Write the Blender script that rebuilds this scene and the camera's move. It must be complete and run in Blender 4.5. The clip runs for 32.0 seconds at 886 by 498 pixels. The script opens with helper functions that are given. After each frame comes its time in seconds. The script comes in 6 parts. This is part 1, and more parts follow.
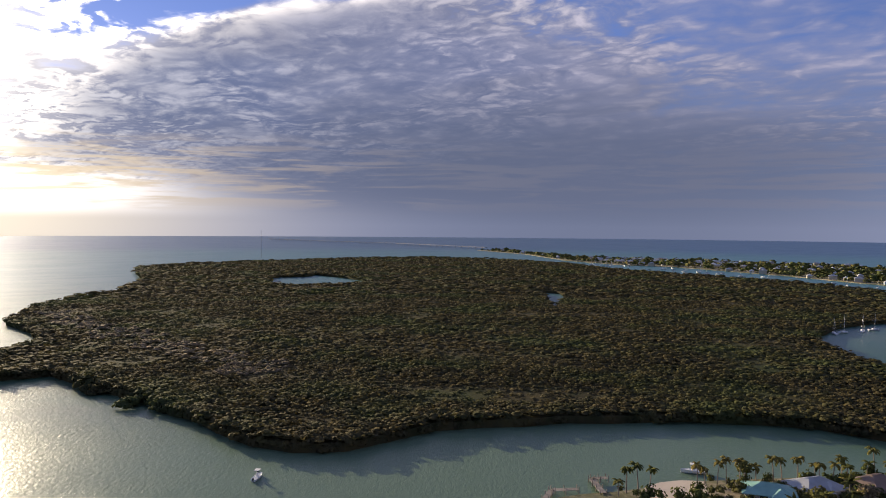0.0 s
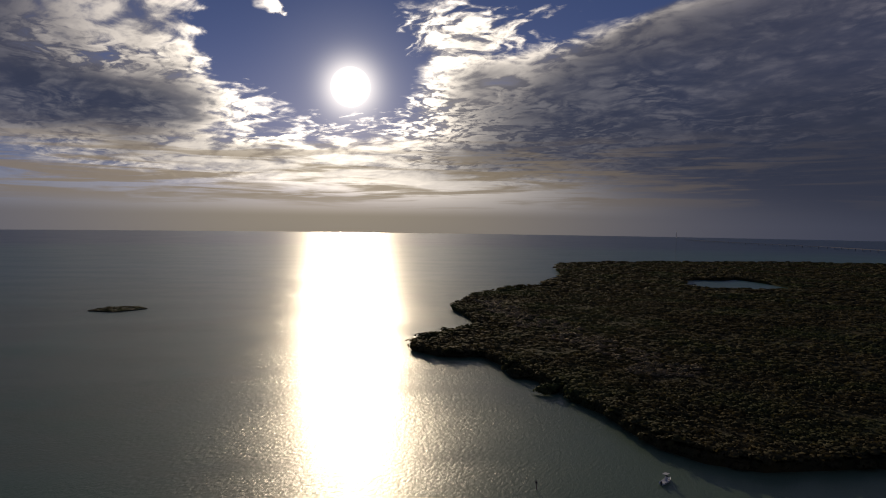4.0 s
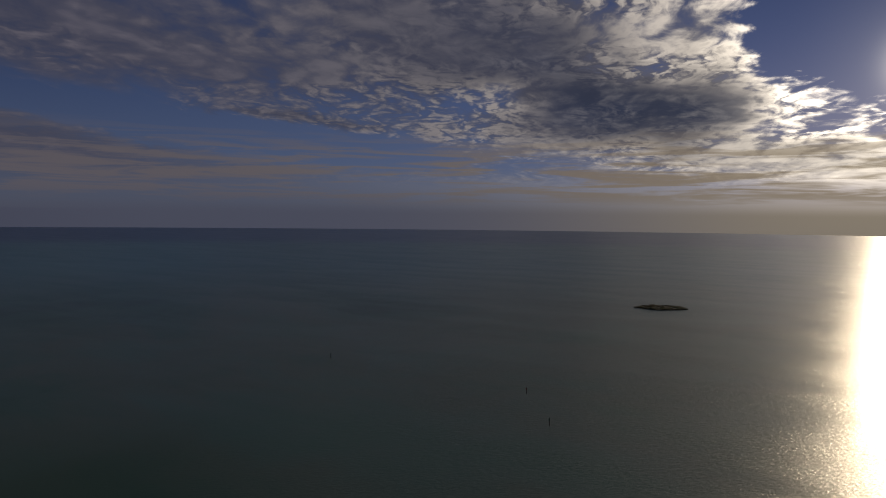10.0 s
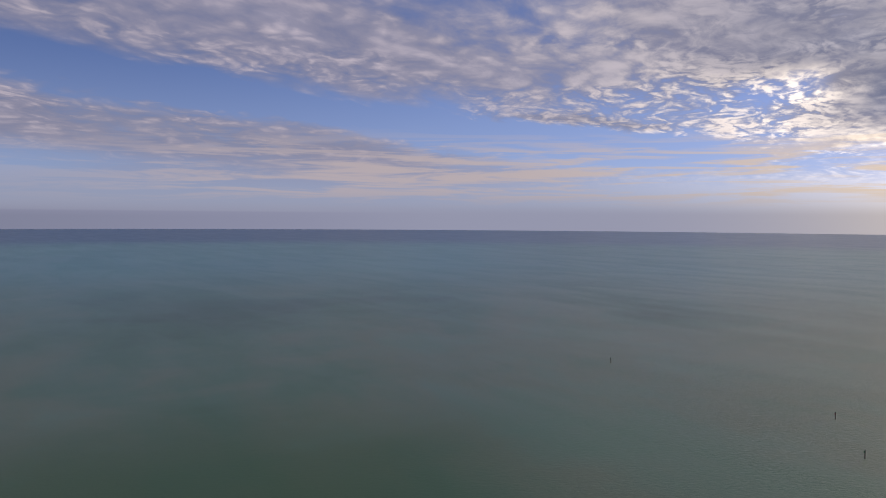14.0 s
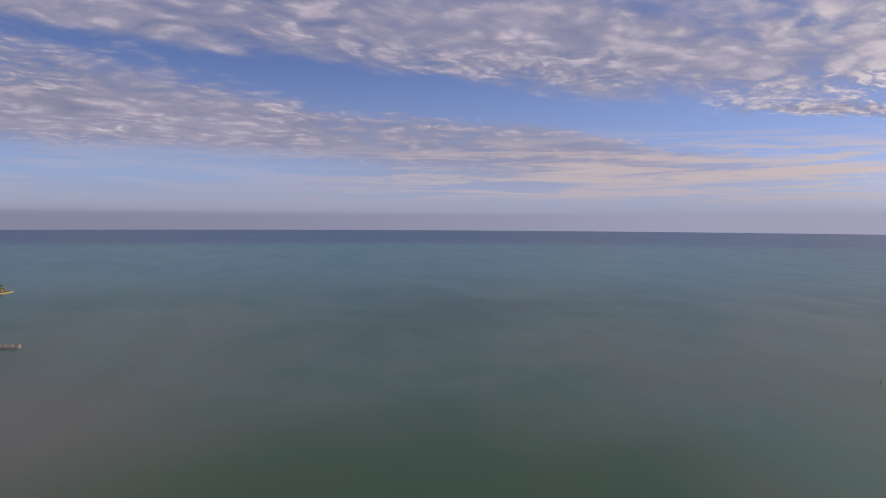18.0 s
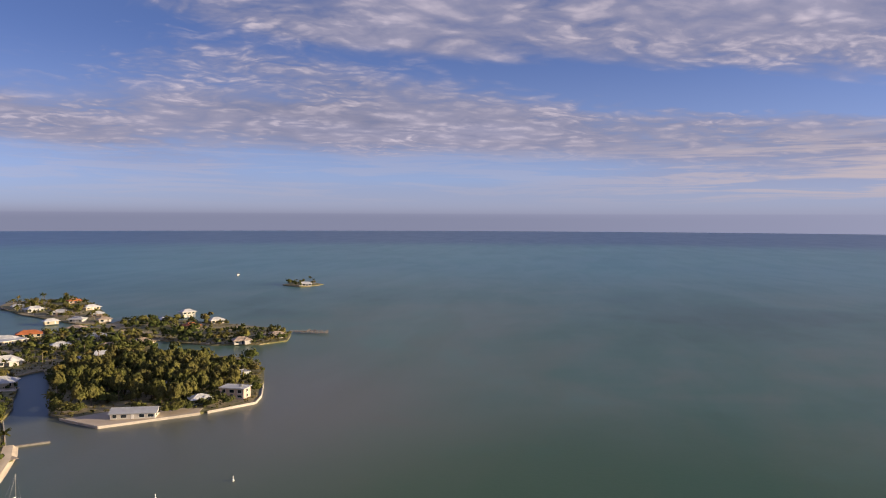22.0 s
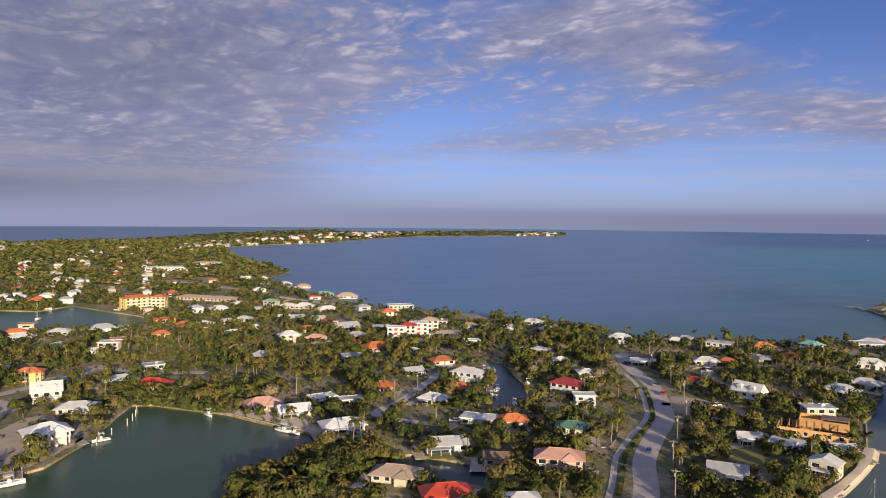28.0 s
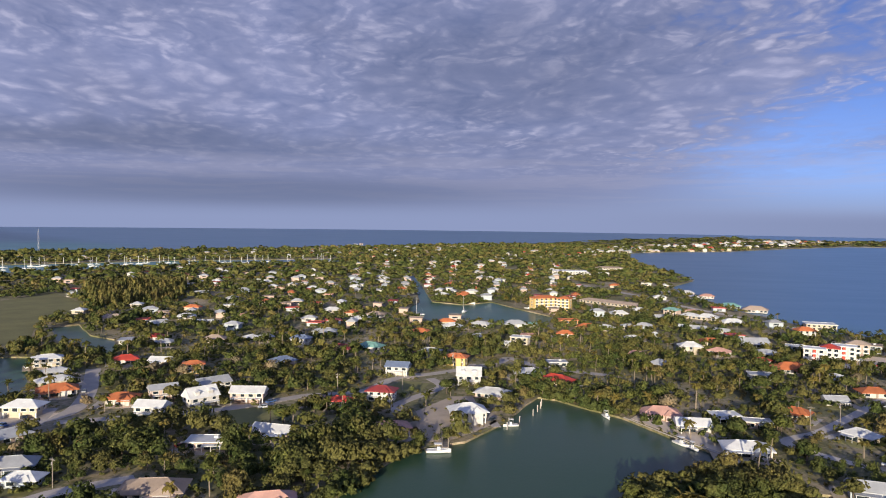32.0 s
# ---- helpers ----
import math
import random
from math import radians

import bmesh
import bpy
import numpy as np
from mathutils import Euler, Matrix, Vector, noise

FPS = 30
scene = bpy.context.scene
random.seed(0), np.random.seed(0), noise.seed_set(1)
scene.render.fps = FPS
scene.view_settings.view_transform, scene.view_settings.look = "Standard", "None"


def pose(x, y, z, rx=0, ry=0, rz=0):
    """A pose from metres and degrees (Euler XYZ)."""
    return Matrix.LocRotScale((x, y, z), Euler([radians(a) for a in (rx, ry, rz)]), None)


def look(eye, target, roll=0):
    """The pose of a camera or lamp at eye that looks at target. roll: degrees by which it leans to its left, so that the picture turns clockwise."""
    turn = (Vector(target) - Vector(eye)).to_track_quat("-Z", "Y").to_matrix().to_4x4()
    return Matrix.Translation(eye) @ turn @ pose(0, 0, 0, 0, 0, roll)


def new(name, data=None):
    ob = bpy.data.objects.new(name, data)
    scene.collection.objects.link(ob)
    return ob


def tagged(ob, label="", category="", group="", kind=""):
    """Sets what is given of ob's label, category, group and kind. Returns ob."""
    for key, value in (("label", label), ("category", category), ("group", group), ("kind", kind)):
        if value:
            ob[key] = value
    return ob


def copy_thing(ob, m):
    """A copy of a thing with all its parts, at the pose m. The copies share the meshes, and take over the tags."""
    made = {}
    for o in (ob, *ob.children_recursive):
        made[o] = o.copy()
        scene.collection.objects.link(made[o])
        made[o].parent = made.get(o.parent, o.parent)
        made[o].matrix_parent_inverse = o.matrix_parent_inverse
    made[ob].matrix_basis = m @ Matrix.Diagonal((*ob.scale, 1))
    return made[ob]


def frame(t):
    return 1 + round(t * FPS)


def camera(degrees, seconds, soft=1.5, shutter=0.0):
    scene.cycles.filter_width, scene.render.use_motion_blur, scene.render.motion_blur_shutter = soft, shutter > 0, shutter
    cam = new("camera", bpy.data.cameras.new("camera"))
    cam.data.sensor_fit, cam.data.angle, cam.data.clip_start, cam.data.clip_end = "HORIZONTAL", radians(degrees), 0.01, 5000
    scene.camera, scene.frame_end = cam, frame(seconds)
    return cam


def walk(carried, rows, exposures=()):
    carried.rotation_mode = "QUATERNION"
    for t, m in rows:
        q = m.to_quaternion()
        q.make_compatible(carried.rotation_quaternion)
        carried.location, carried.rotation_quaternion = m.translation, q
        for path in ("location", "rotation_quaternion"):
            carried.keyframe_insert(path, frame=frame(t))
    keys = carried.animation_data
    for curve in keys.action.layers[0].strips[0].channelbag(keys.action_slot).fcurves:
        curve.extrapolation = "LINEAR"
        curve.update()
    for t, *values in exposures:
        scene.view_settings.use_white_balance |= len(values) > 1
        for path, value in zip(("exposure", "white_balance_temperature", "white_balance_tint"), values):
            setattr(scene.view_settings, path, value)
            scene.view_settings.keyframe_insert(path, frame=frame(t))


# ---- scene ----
EYE = 80.0          # the drone hovers at this height over the water and only turns
cam = camera(63.5, 32.0, soft=1.05)
# seconds, heading (counter-clockwise from north), tilt, lean, all in degrees
TURN = [
    (0, 0.04, -1.86, 0.44), (0.5, 2.47, -1.88, 0.47), (1, 6.96, -1.92, 0.46), (1.5, 11.92, -1.97, 0.52),
    (2, 16.89, -2.01, 0.69), (2.5, 20.85, -2.05, 0.77), (3, 24.82, -2.08, 0.79), (3.5, 28.57, -2.11, 0.77),
    (4, 32.33, -2.17, 0.77), (4.5, 33.60, -2.21, 0.84), (6.5, 42.28, -2.23, 1.02), (7, 46.00, -2.26, 1.05),
    (7.5, 49.59, -2.30, 1.01), (8, 54.37, -2.36, 0.93), (8.5, 59.33, -2.40, 0.84), (9, 64.60, -2.43, 0.67),
    (9.5, 69.37, -2.45, 0.68), (10, 73.80, -2.47, 0.61), (10.5, 78.01, -2.46, 0.56), (11, 81.92, -2.48, 0.56),
    (11.5, 85.62, -2.47, 0.54), (12, 88.53, -2.48, 0.51), (12.5, 90.75, -2.48, 0.48), (13, 92.46, -2.50, 0.45),
    (13.5, 94.04, -2.46, 0.39), (15.5, 103.45, -2.50, 0.39), (16, 105.92, -2.47, 0.32), (16.5, 108.53, -2.48, 0.31),
    (17, 110.90, -2.46, 0.28), (17.5, 113.05, -2.47, 0.29), (18, 114.40, -2.42, 0.32), (18.5, 116.06, -2.40, 0.35),
    (19, 117.76, -2.34, 0.38), (19.5, 120.05, -2.35, 0.31), (20, 122.20, -2.36, 0.28), (20.5, 124.65, -2.37, 0.22),
    (21, 127.82, -2.40, 0.21), (21.5, 131.72, -2.39, 0.20), (22, 135.91, -2.37, 0.22), (22.5, 140.10, -2.38, 0.21),
    (23, 144.32, -2.36, 0.34), (23.5, 148.88, -2.39, 0.29), (24, 153.58, -2.35, 0.34), (24.5, 159.18, -2.37, 0.50),
    (26.5, 176.17, -2.46, 0.50), (27, 183.10, -2.50, 0.43), (27.5, 190.27, -2.52, 0.52), (28, 198.70, -2.57, 0.55),
    (28.5, 206.31, -2.61, 0.67), (29, 215.26, -2.65, 0.71), (29.5, 219.78, -2.63, 0.75), (30, 224.32, -2.62, 0.77),
    (30.5, 227.36, -2.58, 0.75), (31, 229.04, -2.52, 0.78), (31.5, 229.67, -2.47, 0.83), (32, 230.06, -2.40, 0.75)]
# seconds, stops, white balance in kelvin, tint: the drone's camera adapts on its way past the sun
EXPO = [(0, 0.6, 7050, 10), (1, 0.3, 7000, 10), (2, -0.35, 7000, 11), (3, -0.95, 7000, 12), (4, -1.52, 7000, 12), (9, -1.95, 7000, 12), (10, -1.85, 7150, 12), (11, -1.3, 7200, 12),
        (12, -0.6, 7500, 12), (13, 0.0, 7750, 11), (16, 0.45, 7800, 11.5), (19, 0.50, 7900, 12), (24, 0.58, 7500, 12), (26.5, 0.62, 7500, 12), (28, 0.45, 7100, 11), (29, 0.32, 6850, 10), (30, 0.38, 6600, 10), (32, 0.45, 6250, 9)]
walk(cam, [(t, pose(0, 0, EYE, 90 + tilt, 0, head) @ pose(0, 0, 0, 0, 0, lean)) for t, head, tilt, lean in TURN], EXPO)

# ---- world and sun ----
SUN_AZ, SUN_EL = 39.8, 10.4     # counter-clockwise from north, up
sun_dir = Vector((-math.sin(radians(SUN_AZ)) * math.cos(radians(SUN_EL)),
                  math.cos(radians(SUN_AZ)) * math.cos(radians(SUN_EL)), math.sin(radians(SUN_EL))))


class Nodes:
    """Short hand for a node tree."""

    def __init__(self, tree):
        self.t = tree
        tree.nodes.clear()

    def add(self, node, **kw):
        n = self.t.nodes.new(node)
        for k, v in kw.items():
            if k == "op":
                n.operation = v
            elif k == "kind":
                n.data_type = v
            elif k == "blend":
                n.blend_type = v
        return n

    def put(self, n, key, v):
        if isinstance(v, bpy.types.NodeSocket):
            self.t.links.new(v, n.inputs[key])
        elif v is not None:
            n.inputs[key].default_value = v

    def m(self, op, a, b=None, c=None, clamp=False):
        n = self.add("ShaderNodeMath", op=op)
        n.use_clamp = clamp
        for i, v in enumerate((a, b, c)):
            self.put(n, i, v)
        return n.outputs[0]

    def v(self, op, a, b=None):
        n = self.add("ShaderNodeVectorMath", op=op)
        for i, x in enumerate((a, b)):
            self.put(n, i, x)
        return n.outputs["Value"] if op in ("DOT_PRODUCT", "LENGTH") else n.outputs[0]

    def scale(self, a, s):
        n = self.add("ShaderNodeVectorMath", op="SCALE")
        self.put(n, 0, a)
        self.put(n, "Scale", s)
        return n.outputs[0]

    def mix(self, f, a, b, blend="MIX"):
        n = self.add("ShaderNodeMix", kind="RGBA", blend=blend)
        self.put(n, 0, f)
        self.put(n, 6, a)
        self.put(n, 7, b)
        return n.outputs[2]

    def noise(self, vec, scale, detail=4, rough=0.55, dist=0.0):
        n = self.add("ShaderNodeTexNoise")
        self.put(n, "Vector", vec)
        self.put(n, "Scale", scale)
        self.put(n, "Detail", detail)
        self.put(n, "Roughness", rough)
        self.put(n, "Distortion", dist)
        return n.outputs[0]

    def cells(self, vec, scale, soft=0.5):
        """Rounded cells: one in their middles, low between them."""
        n = self.add("ShaderNodeTexVoronoi")
        n.feature = "SMOOTH_F1"
        self.put(n, "Vector", vec)
        self.put(n, "Scale", scale)
        self.put(n, "Smoothness", soft)
        return self.m("MULTIPLY_ADD", n.outputs["Distance"], -1.3, 1.08)

    def ramp(self, f, stops, smooth=False):
        n = self.add("ShaderNodeValToRGB")
        e = n.color_ramp.elements
        n.color_ramp.interpolation = "EASE" if smooth else "LINEAR"
        while len(e) < len(stops):
            e.new(1.0)
        for el, (p, c) in zip(e, stops):
            el.position, el.color = p, ((c, c, c, 1) if isinstance(c, (int, float)) else (*c, 1))
        self.put(n, 0, f)
        return n.outputs[0]

    def step(self, x, lo, hi):
        n = self.add("ShaderNodeMapRange")
        n.interpolation_type = "SMOOTHSTEP"
        self.put(n, 0, x)
        self.put(n, 1, lo)
        self.put(n, 2, hi)
        return n.outputs[0]

    def xyz(self, x, y, z):
        n = self.add("ShaderNodeCombineXYZ")
        for i, s in enumerate((x, y, z)):
            self.put(n, i, s)
        return n.outputs[0]

    def split(self, vec):
        n = self.add("ShaderNodeSeparateXYZ")
        self.put(n, 0, vec)
        return n.outputs


# cloud masses and gaps in the deck: heading, height, half width, half height, slope, amount (degrees)
CLOUDS = [
    (4, 9, 18, 8.5, 0.0, 0.95), (24, 8.5, 6, 3.2, -0.3, 0.30), (59, 8.6, 6.0, 2.3, 0.1, 0.62), (72, 14, 14, 4.5, 0.2, 0.32),
    (40, 4.5, 16, 1.8, 0.0, 0.30), (112, 14, 30, 4.0, 0.12, 0.26), (86, 7.6, 7, 0.5, 0.08, 0.42), (120, 6.5, 26, 1.7, 0.04, 0.24),
    (143, 12.5, 15, 3.6, 0.15, 0.30), (150, 7.6, 14, 1.7, 0.05, 0.26), (167, 6.8, 10, 1.4, 0.12, 0.38), (190, 6.2, 9, 1.0, -0.05, 0.28), (187, 14.6, 8, 2.7, -0.1, 0.55), (179, 11.2, 6, 1.9, 0.15, 0.34),
    (183, 9.5, 9, 1.5, -0.1, 0.12), (53, 12.5, 3, 3.5, 0.3, 0.30), (31.5, 12, 3.5, 4.5, 0.2, 0.35), (46.2, 15.8, 1.3, 0.7, 0.0, 0.7), (241, 12, 33, 12, 0.0, 0.75), (68, 10.5, 9, 4.5, 0.15, 0.25), (100, 4.2, 34, 1.8, 0.0, 0.10), (300, 14, 40, 16, 0.0, 0.4)]
GAPS = [
    (44, 15.5, 7.0, 5.0, 0.0, 0.70), (39.5, 11.2, 5, 3.0, 0.0, 0.55), (20, 15.3, 12, 1.1, -0.2, 0.42), (10, 17.5, 5, 0.7, 0.0, 0.3), (22, 18, 7, 2.2, 0.0, 0.55), (108, 8.7, 46, 1.25, 0.105, 0.50),
    (90, 5.9, 12, 1.3, 0.12, 0.42), (69, 9.4, 4, 1.4, -0.2, 0.32), (136, 4.0, 15, 1.1, 0.0, 0.30), (180, 13, 20, 12, 0.0, 0.28), (203, 6, 10, 4.5, 0.0, 0.2)]

BANKS = [(-12, 4.0, 30, 6.0, 0.9), (226, 12, 13, 5, 0.4), (252, 5.6, 16, 1.1, 0.5), (246, 2.0, 22, 1.2, 0.55), (150, -0.2, 34, 0.8, 0.4), (188, -0.2, 22, 0.8, 0.2)]


def make_world():
    w = bpy.data.worlds.new("sky")
    scene.world = w
    w.use_nodes = True
    N = Nodes(w.node_tree)
    d = N.v("NORMALIZE", N.add("ShaderNodeTexCoord").outputs["Generated"])
    x, y, z = N.split(d)
    zc = N.m("MAXIMUM", z, 0.0)
    sky = N.add("ShaderNodeTexSky")
    sky.sky_type, sky.sun_disc = "NISHITA", False
    sky.sun_elevation, sky.sun_rotation = radians(SUN_EL), radians(-SUN_AZ)
    sky.air_density, sky.dust_density, sky.ozone_density = 1.0, 0.5, 3.0
    N.put(sky, 0, N.v("NORMALIZE", N.xyz(x, y, N.m("MULTIPLY_ADD", zc, 2.2, 0.07))))
    clear = N.v("MULTIPLY", N.scale(sky.outputs[0], 0.115), (1.0, 0.98, 1.46))
    veil = N.m("MULTIPLY", N.m("SUBTRACT", 1.0, N.step(zc, 0.01, 0.25)), 0.52)
    clear = N.mix(veil, clear, (0.245, 0.312, 0.475, 1))
    # the cloud deck as a plane overhead
    q = N.m("DIVIDE", 1.0, N.m("ADD", zc, 0.14))
    plane = N.xyz(N.m("MULTIPLY", x, q), N.m("MULTIPLY", y, q), 0.3)
    rot = N.add("ShaderNodeVectorRotate")
    N.put(rot, "Vector", plane)
    N.put(rot, "Angle", radians(28))
    rp = rot.outputs[0]
    big = N.noise(plane, 0.9, 4, 0.55, 0.4)
    sd = N.m("MAXIMUM", N.v("DOT_PRODUCT", d, tuple(sun_dir)), 0.0)
    heap = N.m("MULTIPLY_ADD", N.step(sd, 0.3, 0.95), -0.14, 0.36)      # rounder heaps away from the sun
    stir = N.add("ShaderNodeTexNoise")
    N.put(stir, "Vector", rp)
    N.put(stir, "Scale", 3.0)
    N.put(stir, "Detail", 4.0)
    warped = N.v("ADD", rp, N.scale(N.v("SUBTRACT", stir.outputs["Color"], (0.5, 0.5, 0.5)), 0.5))
    warped = N.v("MULTIPLY", warped, (0.85, 1.2, 1.0))
    # heaps and tufts: drifting noise with rounded cells in it
    plainer = N.m("SUBTRACT", 1.0, heap)
    puff = N.m("MULTIPLY_ADD", N.cells(warped, 7.5), heap, N.m("MULTIPLY", N.noise(N.v("MULTIPLY", rp, (0.85, 1.2, 1.0)), 4.6, 7, 0.62, 0.5), plainer))
    fine = N.m("MULTIPLY_ADD", N.cells(warped, 17.0), heap, N.m("MULTIPLY", N.noise(warped, 13.0, 5, 0.62, 0.3), plainer))
    streak = N.noise(N.v("MULTIPLY", rp, (0.5, 1.9, 1.0)), 1.5, 4, 0.55, 0.4)
    # heading and height in degrees, their outlines frayed by the deck's own texture
    fray = N.m("SUBTRACT", N.m("ADD", N.m("MULTIPLY", big, 0.6), N.m("MULTIPLY", puff, 0.4)), 0.5)
    az = N.m("DIVIDE", N.m("ARCTAN2", N.m("MULTIPLY", x, -1.0), y), 2 * math.pi)
    az = N.m("MULTIPLY", N.m("FRACT", N.m("ADD", az, 1.0 + 40 / 360)), 360.0)
    el = N.m("MULTIPLY", N.m("ARCSINE", zc), 180 / math.pi)
    azf = N.m("ADD", az, N.m("MULTIPLY", N.m("MULTIPLY", fray, N.step(el, 1.8, 7.0)), 14.0))
    elf = N.m("ADD", el, N.m("MULTIPLY", N.m("SUBTRACT", streak, 0.5), N.m("MULTIPLY", N.step(el, 2.0, 10.0), 3.5)))

    def blob(a, e, wide, high, slope):
        da = N.m("SUBTRACT", azf, (a + 40) % 360)
        de = N.m("SUBTRACT", N.m("SUBTRACT", elf, e), N.m("MULTIPLY", da, slope))
        u = N.m("POWER", N.m("ABSOLUTE", N.m("DIVIDE", da, wide)), 2.0)
        v = N.m("POWER", N.m("ABSOLUTE", N.m("DIVIDE", de, high)), 2.0)
        return N.m("DIVIDE", 1.0, N.m("ADD", 1.0, N.m("POWER", N.m("ADD", u, v), 2.0)))

    high = N.step(el, 1.8, 7.0)
    patchy = N.step(N.noise(rp, 1.3, 3, 0.5, 0.3), 0.44, 0.60)     # where the sheet breaks up into tufts
    crisp = N.m("MULTIPLY_ADD", N.step(sd, 0.4, 0.97), 0.55, 0.4)      # soft sheets away from the sun
    grain = N.m("MULTIPLY_ADD", N.m("SUBTRACT", big, 0.5), 0.8, 0.0)
    grain = N.m("MULTIPLY_ADD", N.m("SUBTRACT", streak, 0.5), 0.3, grain)
    grain = N.m("MULTIPLY_ADD", N.m("SUBTRACT", puff, 0.5), N.m("MULTIPLY", crisp, 1.25), grain)
    grain = N.m("MULTIPLY_ADD", N.m("SUBTRACT", fine, 0.5), N.m("MULTIPLY", crisp, N.m("MULTIPLY_ADD", patchy, 0.75, 0.2)), grain)
    total = N.m("MULTIPLY_ADD", grain, high, 0.10)
    for sign, rows in ((1, CLOUDS), (-1, GAPS)):
        for a, e, wide, tall, slope, amount in rows:
            total = N.m("MULTIPLY_ADD", blob(a, e, wide, tall, slope), sign * amount, total)
    mask = N.step(total, -0.10, 0.46)
    thick = N.step(total, 0.1, 0.95)
    # lit tufts and shaded undersides; thick cloud before the sun is dark, thin cloud is bright
    tuft = N.m("MULTIPLY", N.m("SUBTRACT", fine, 0.5), N.m("MULTIPLY", crisp, N.m("MULTIPLY_ADD", patchy, 1.1, 0.15)))
    tuft = N.m("MULTIPLY_ADD", N.m("MULTIPLY_ADD", N.m("SUBTRACT", puff, 0.5), N.m("MULTIPLY_ADD", crisp, 0.6, 0.35), tuft), high, 0.5)
    body = N.ramp(tuft, [(0.32, (0.140, 0.160, 0.274)), (0.5, (0.200, 0.212, 0.330)), (0.70, (0.385, 0.372, 0.490))])
    toward = N.m("POWER", sd, 4.0)
    body = N.scale(body, N.m("MULTIPLY_ADD", N.m("SUBTRACT", N.m("ADD", N.m("MULTIPLY", big, 0.6), N.m("MULTIPLY", streak, 0.4)), 0.5), N.m("MULTIPLY", high, 0.9), 1.0))
    body = N.mix(N.m("MULTIPLY", thick, toward), body, N.v("MULTIPLY", body, (0.42, 0.53, 0.62)))
    thin = N.m("SUBTRACT", 1.0, thick)
    glow = N.m("MULTIPLY", N.m("MULTIPLY_ADD", N.m("POWER", thin, 1.5), 0.94, 0.06), N.m("ADD", N.m("MULTIPLY", N.m("POWER", sd, 7.0), 1.6), N.m("MULTIPLY", N.m("POWER", sd, 45.0), 6.5)))
    body = N.v("ADD", body, N.scale(N.xyz(1.0, 0.93, 0.80), N.m("MULTIPLY", glow, N.m("MULTIPLY_ADD", N.step(tuft, 0.36, 0.66), 1.6, 0.15))))
    col = N.mix(N.m("MULTIPLY", mask, 0.95), clear, body)
    # low streaks and haze along the horizon, warm towards the sun
    low = N.noise(N.xyz(N.m("MULTIPLY", az, 0.06), N.m("MULTIPLY", el, 0.9), 2.0), 1.6, 4, 0.6, 0.5)
    band = N.m("MULTIPLY", N.step(low, 0.44, 0.60), N.m("MULTIPLY", N.step(el, 0.5, 2.0), N.m("SUBTRACT", 1.0, N.step(el, 4.0, 7.5))))
    warm = N.m("POWER", sd, 6.0)
    streaks = N.mix(warm, (0.36, 0.335, 0.405, 1), (0.80, 0.64, 0.40, 1))
    col = N.mix(N.m("MULTIPLY", band, N.m("MULTIPLY_ADD", N.step(sd, 0.0, 0.45), 0.62, 0.2)), col, streaks)
    hz = N.m("SUBTRACT", 1.0, N.step(el, 0.2, 3.2))
    haze = N.mix(N.m("POWER", sd, 14.0), (0.222, 0.256, 0.400, 1), (1.0, 0.88, 0.68, 1))
    col = N.mix(N.m("MULTIPLY_ADD", N.m("SUBTRACT", 1.0, N.step(el, 0.3, 1.3)), 0.22, N.m("MULTIPLY", hz, 0.78)), col, haze)
    # a low grey-violet bank along the sea's edge, with a level top
    level = N.m("MULTIPLY", N.m("SUBTRACT", 1.0, N.step(el, 0.36, 0.52)), N.m("MULTIPLY", N.step(az, 135.0, 152.0), N.step(az, 232.0, 205.0)))
    col = N.mix(N.m("MULTIPLY", level, 0.34), col, (0.160, 0.182, 0.325, 1))
    # slate banks of distant rain, low down
    for a, e, wide, high_, much in BANKS:
        col = N.mix(N.m("MULTIPLY", blob(a, e, wide, high_, 0.0), much), col, (0.070, 0.090, 0.158, 1))
    # the sun's disc and its glare
    disc = N.m("MULTIPLY", N.step(sd, math.cos(radians(1.6)), math.cos(radians(0.6))), 20.0)
    glare = N.m("ADD", N.m("MULTIPLY", N.m("POWER", sd, 1900.0), 4.0), N.m("MULTIPLY", N.m("POWER", sd, 260.0), 0.35))
    col = N.v("ADD", col, N.scale(N.xyz(1.0, 0.95, 0.86), N.m("ADD", disc, glare)))
    bg = N.add("ShaderNodeBackground")
    N.put(bg, 0, col)
    out = N.add("ShaderNodeOutputWorld")
    N.t.links.new(bg.outputs[0], out.inputs[0])


make_world()
lamp = bpy.data.lights.new("sun", "SUN")
lamp.energy, lamp.angle, lamp.color = 4.8, radians(0.6), (1.0, 0.85, 0.63)
sun = new("sun", lamp)
sun.matrix_world = look(sun_dir * 500, (0, 0, 0))

# ---- materials ----


def material(name, build):
    mt = bpy.data.materials.new(name)
    mt.use_nodes = True
    N = Nodes(mt.node_tree)
    p = N.add("ShaderNodeBsdfPrincipled")
    out = N.add("ShaderNodeOutputMaterial")
    N.t.links.new(p.outputs[0], out.inputs[0])
    build(N, p)
    return mt


def bump(N, p, height, strength=0.5, dist=0.1):
    b = N.add("ShaderNodeBump")
    N.put(b, "Height", height)
    N.put(b, "Strength", strength)
    N.put(b, "Distance", dist)
    N.t.links.new(b.outputs[0], p.inputs["Normal"])


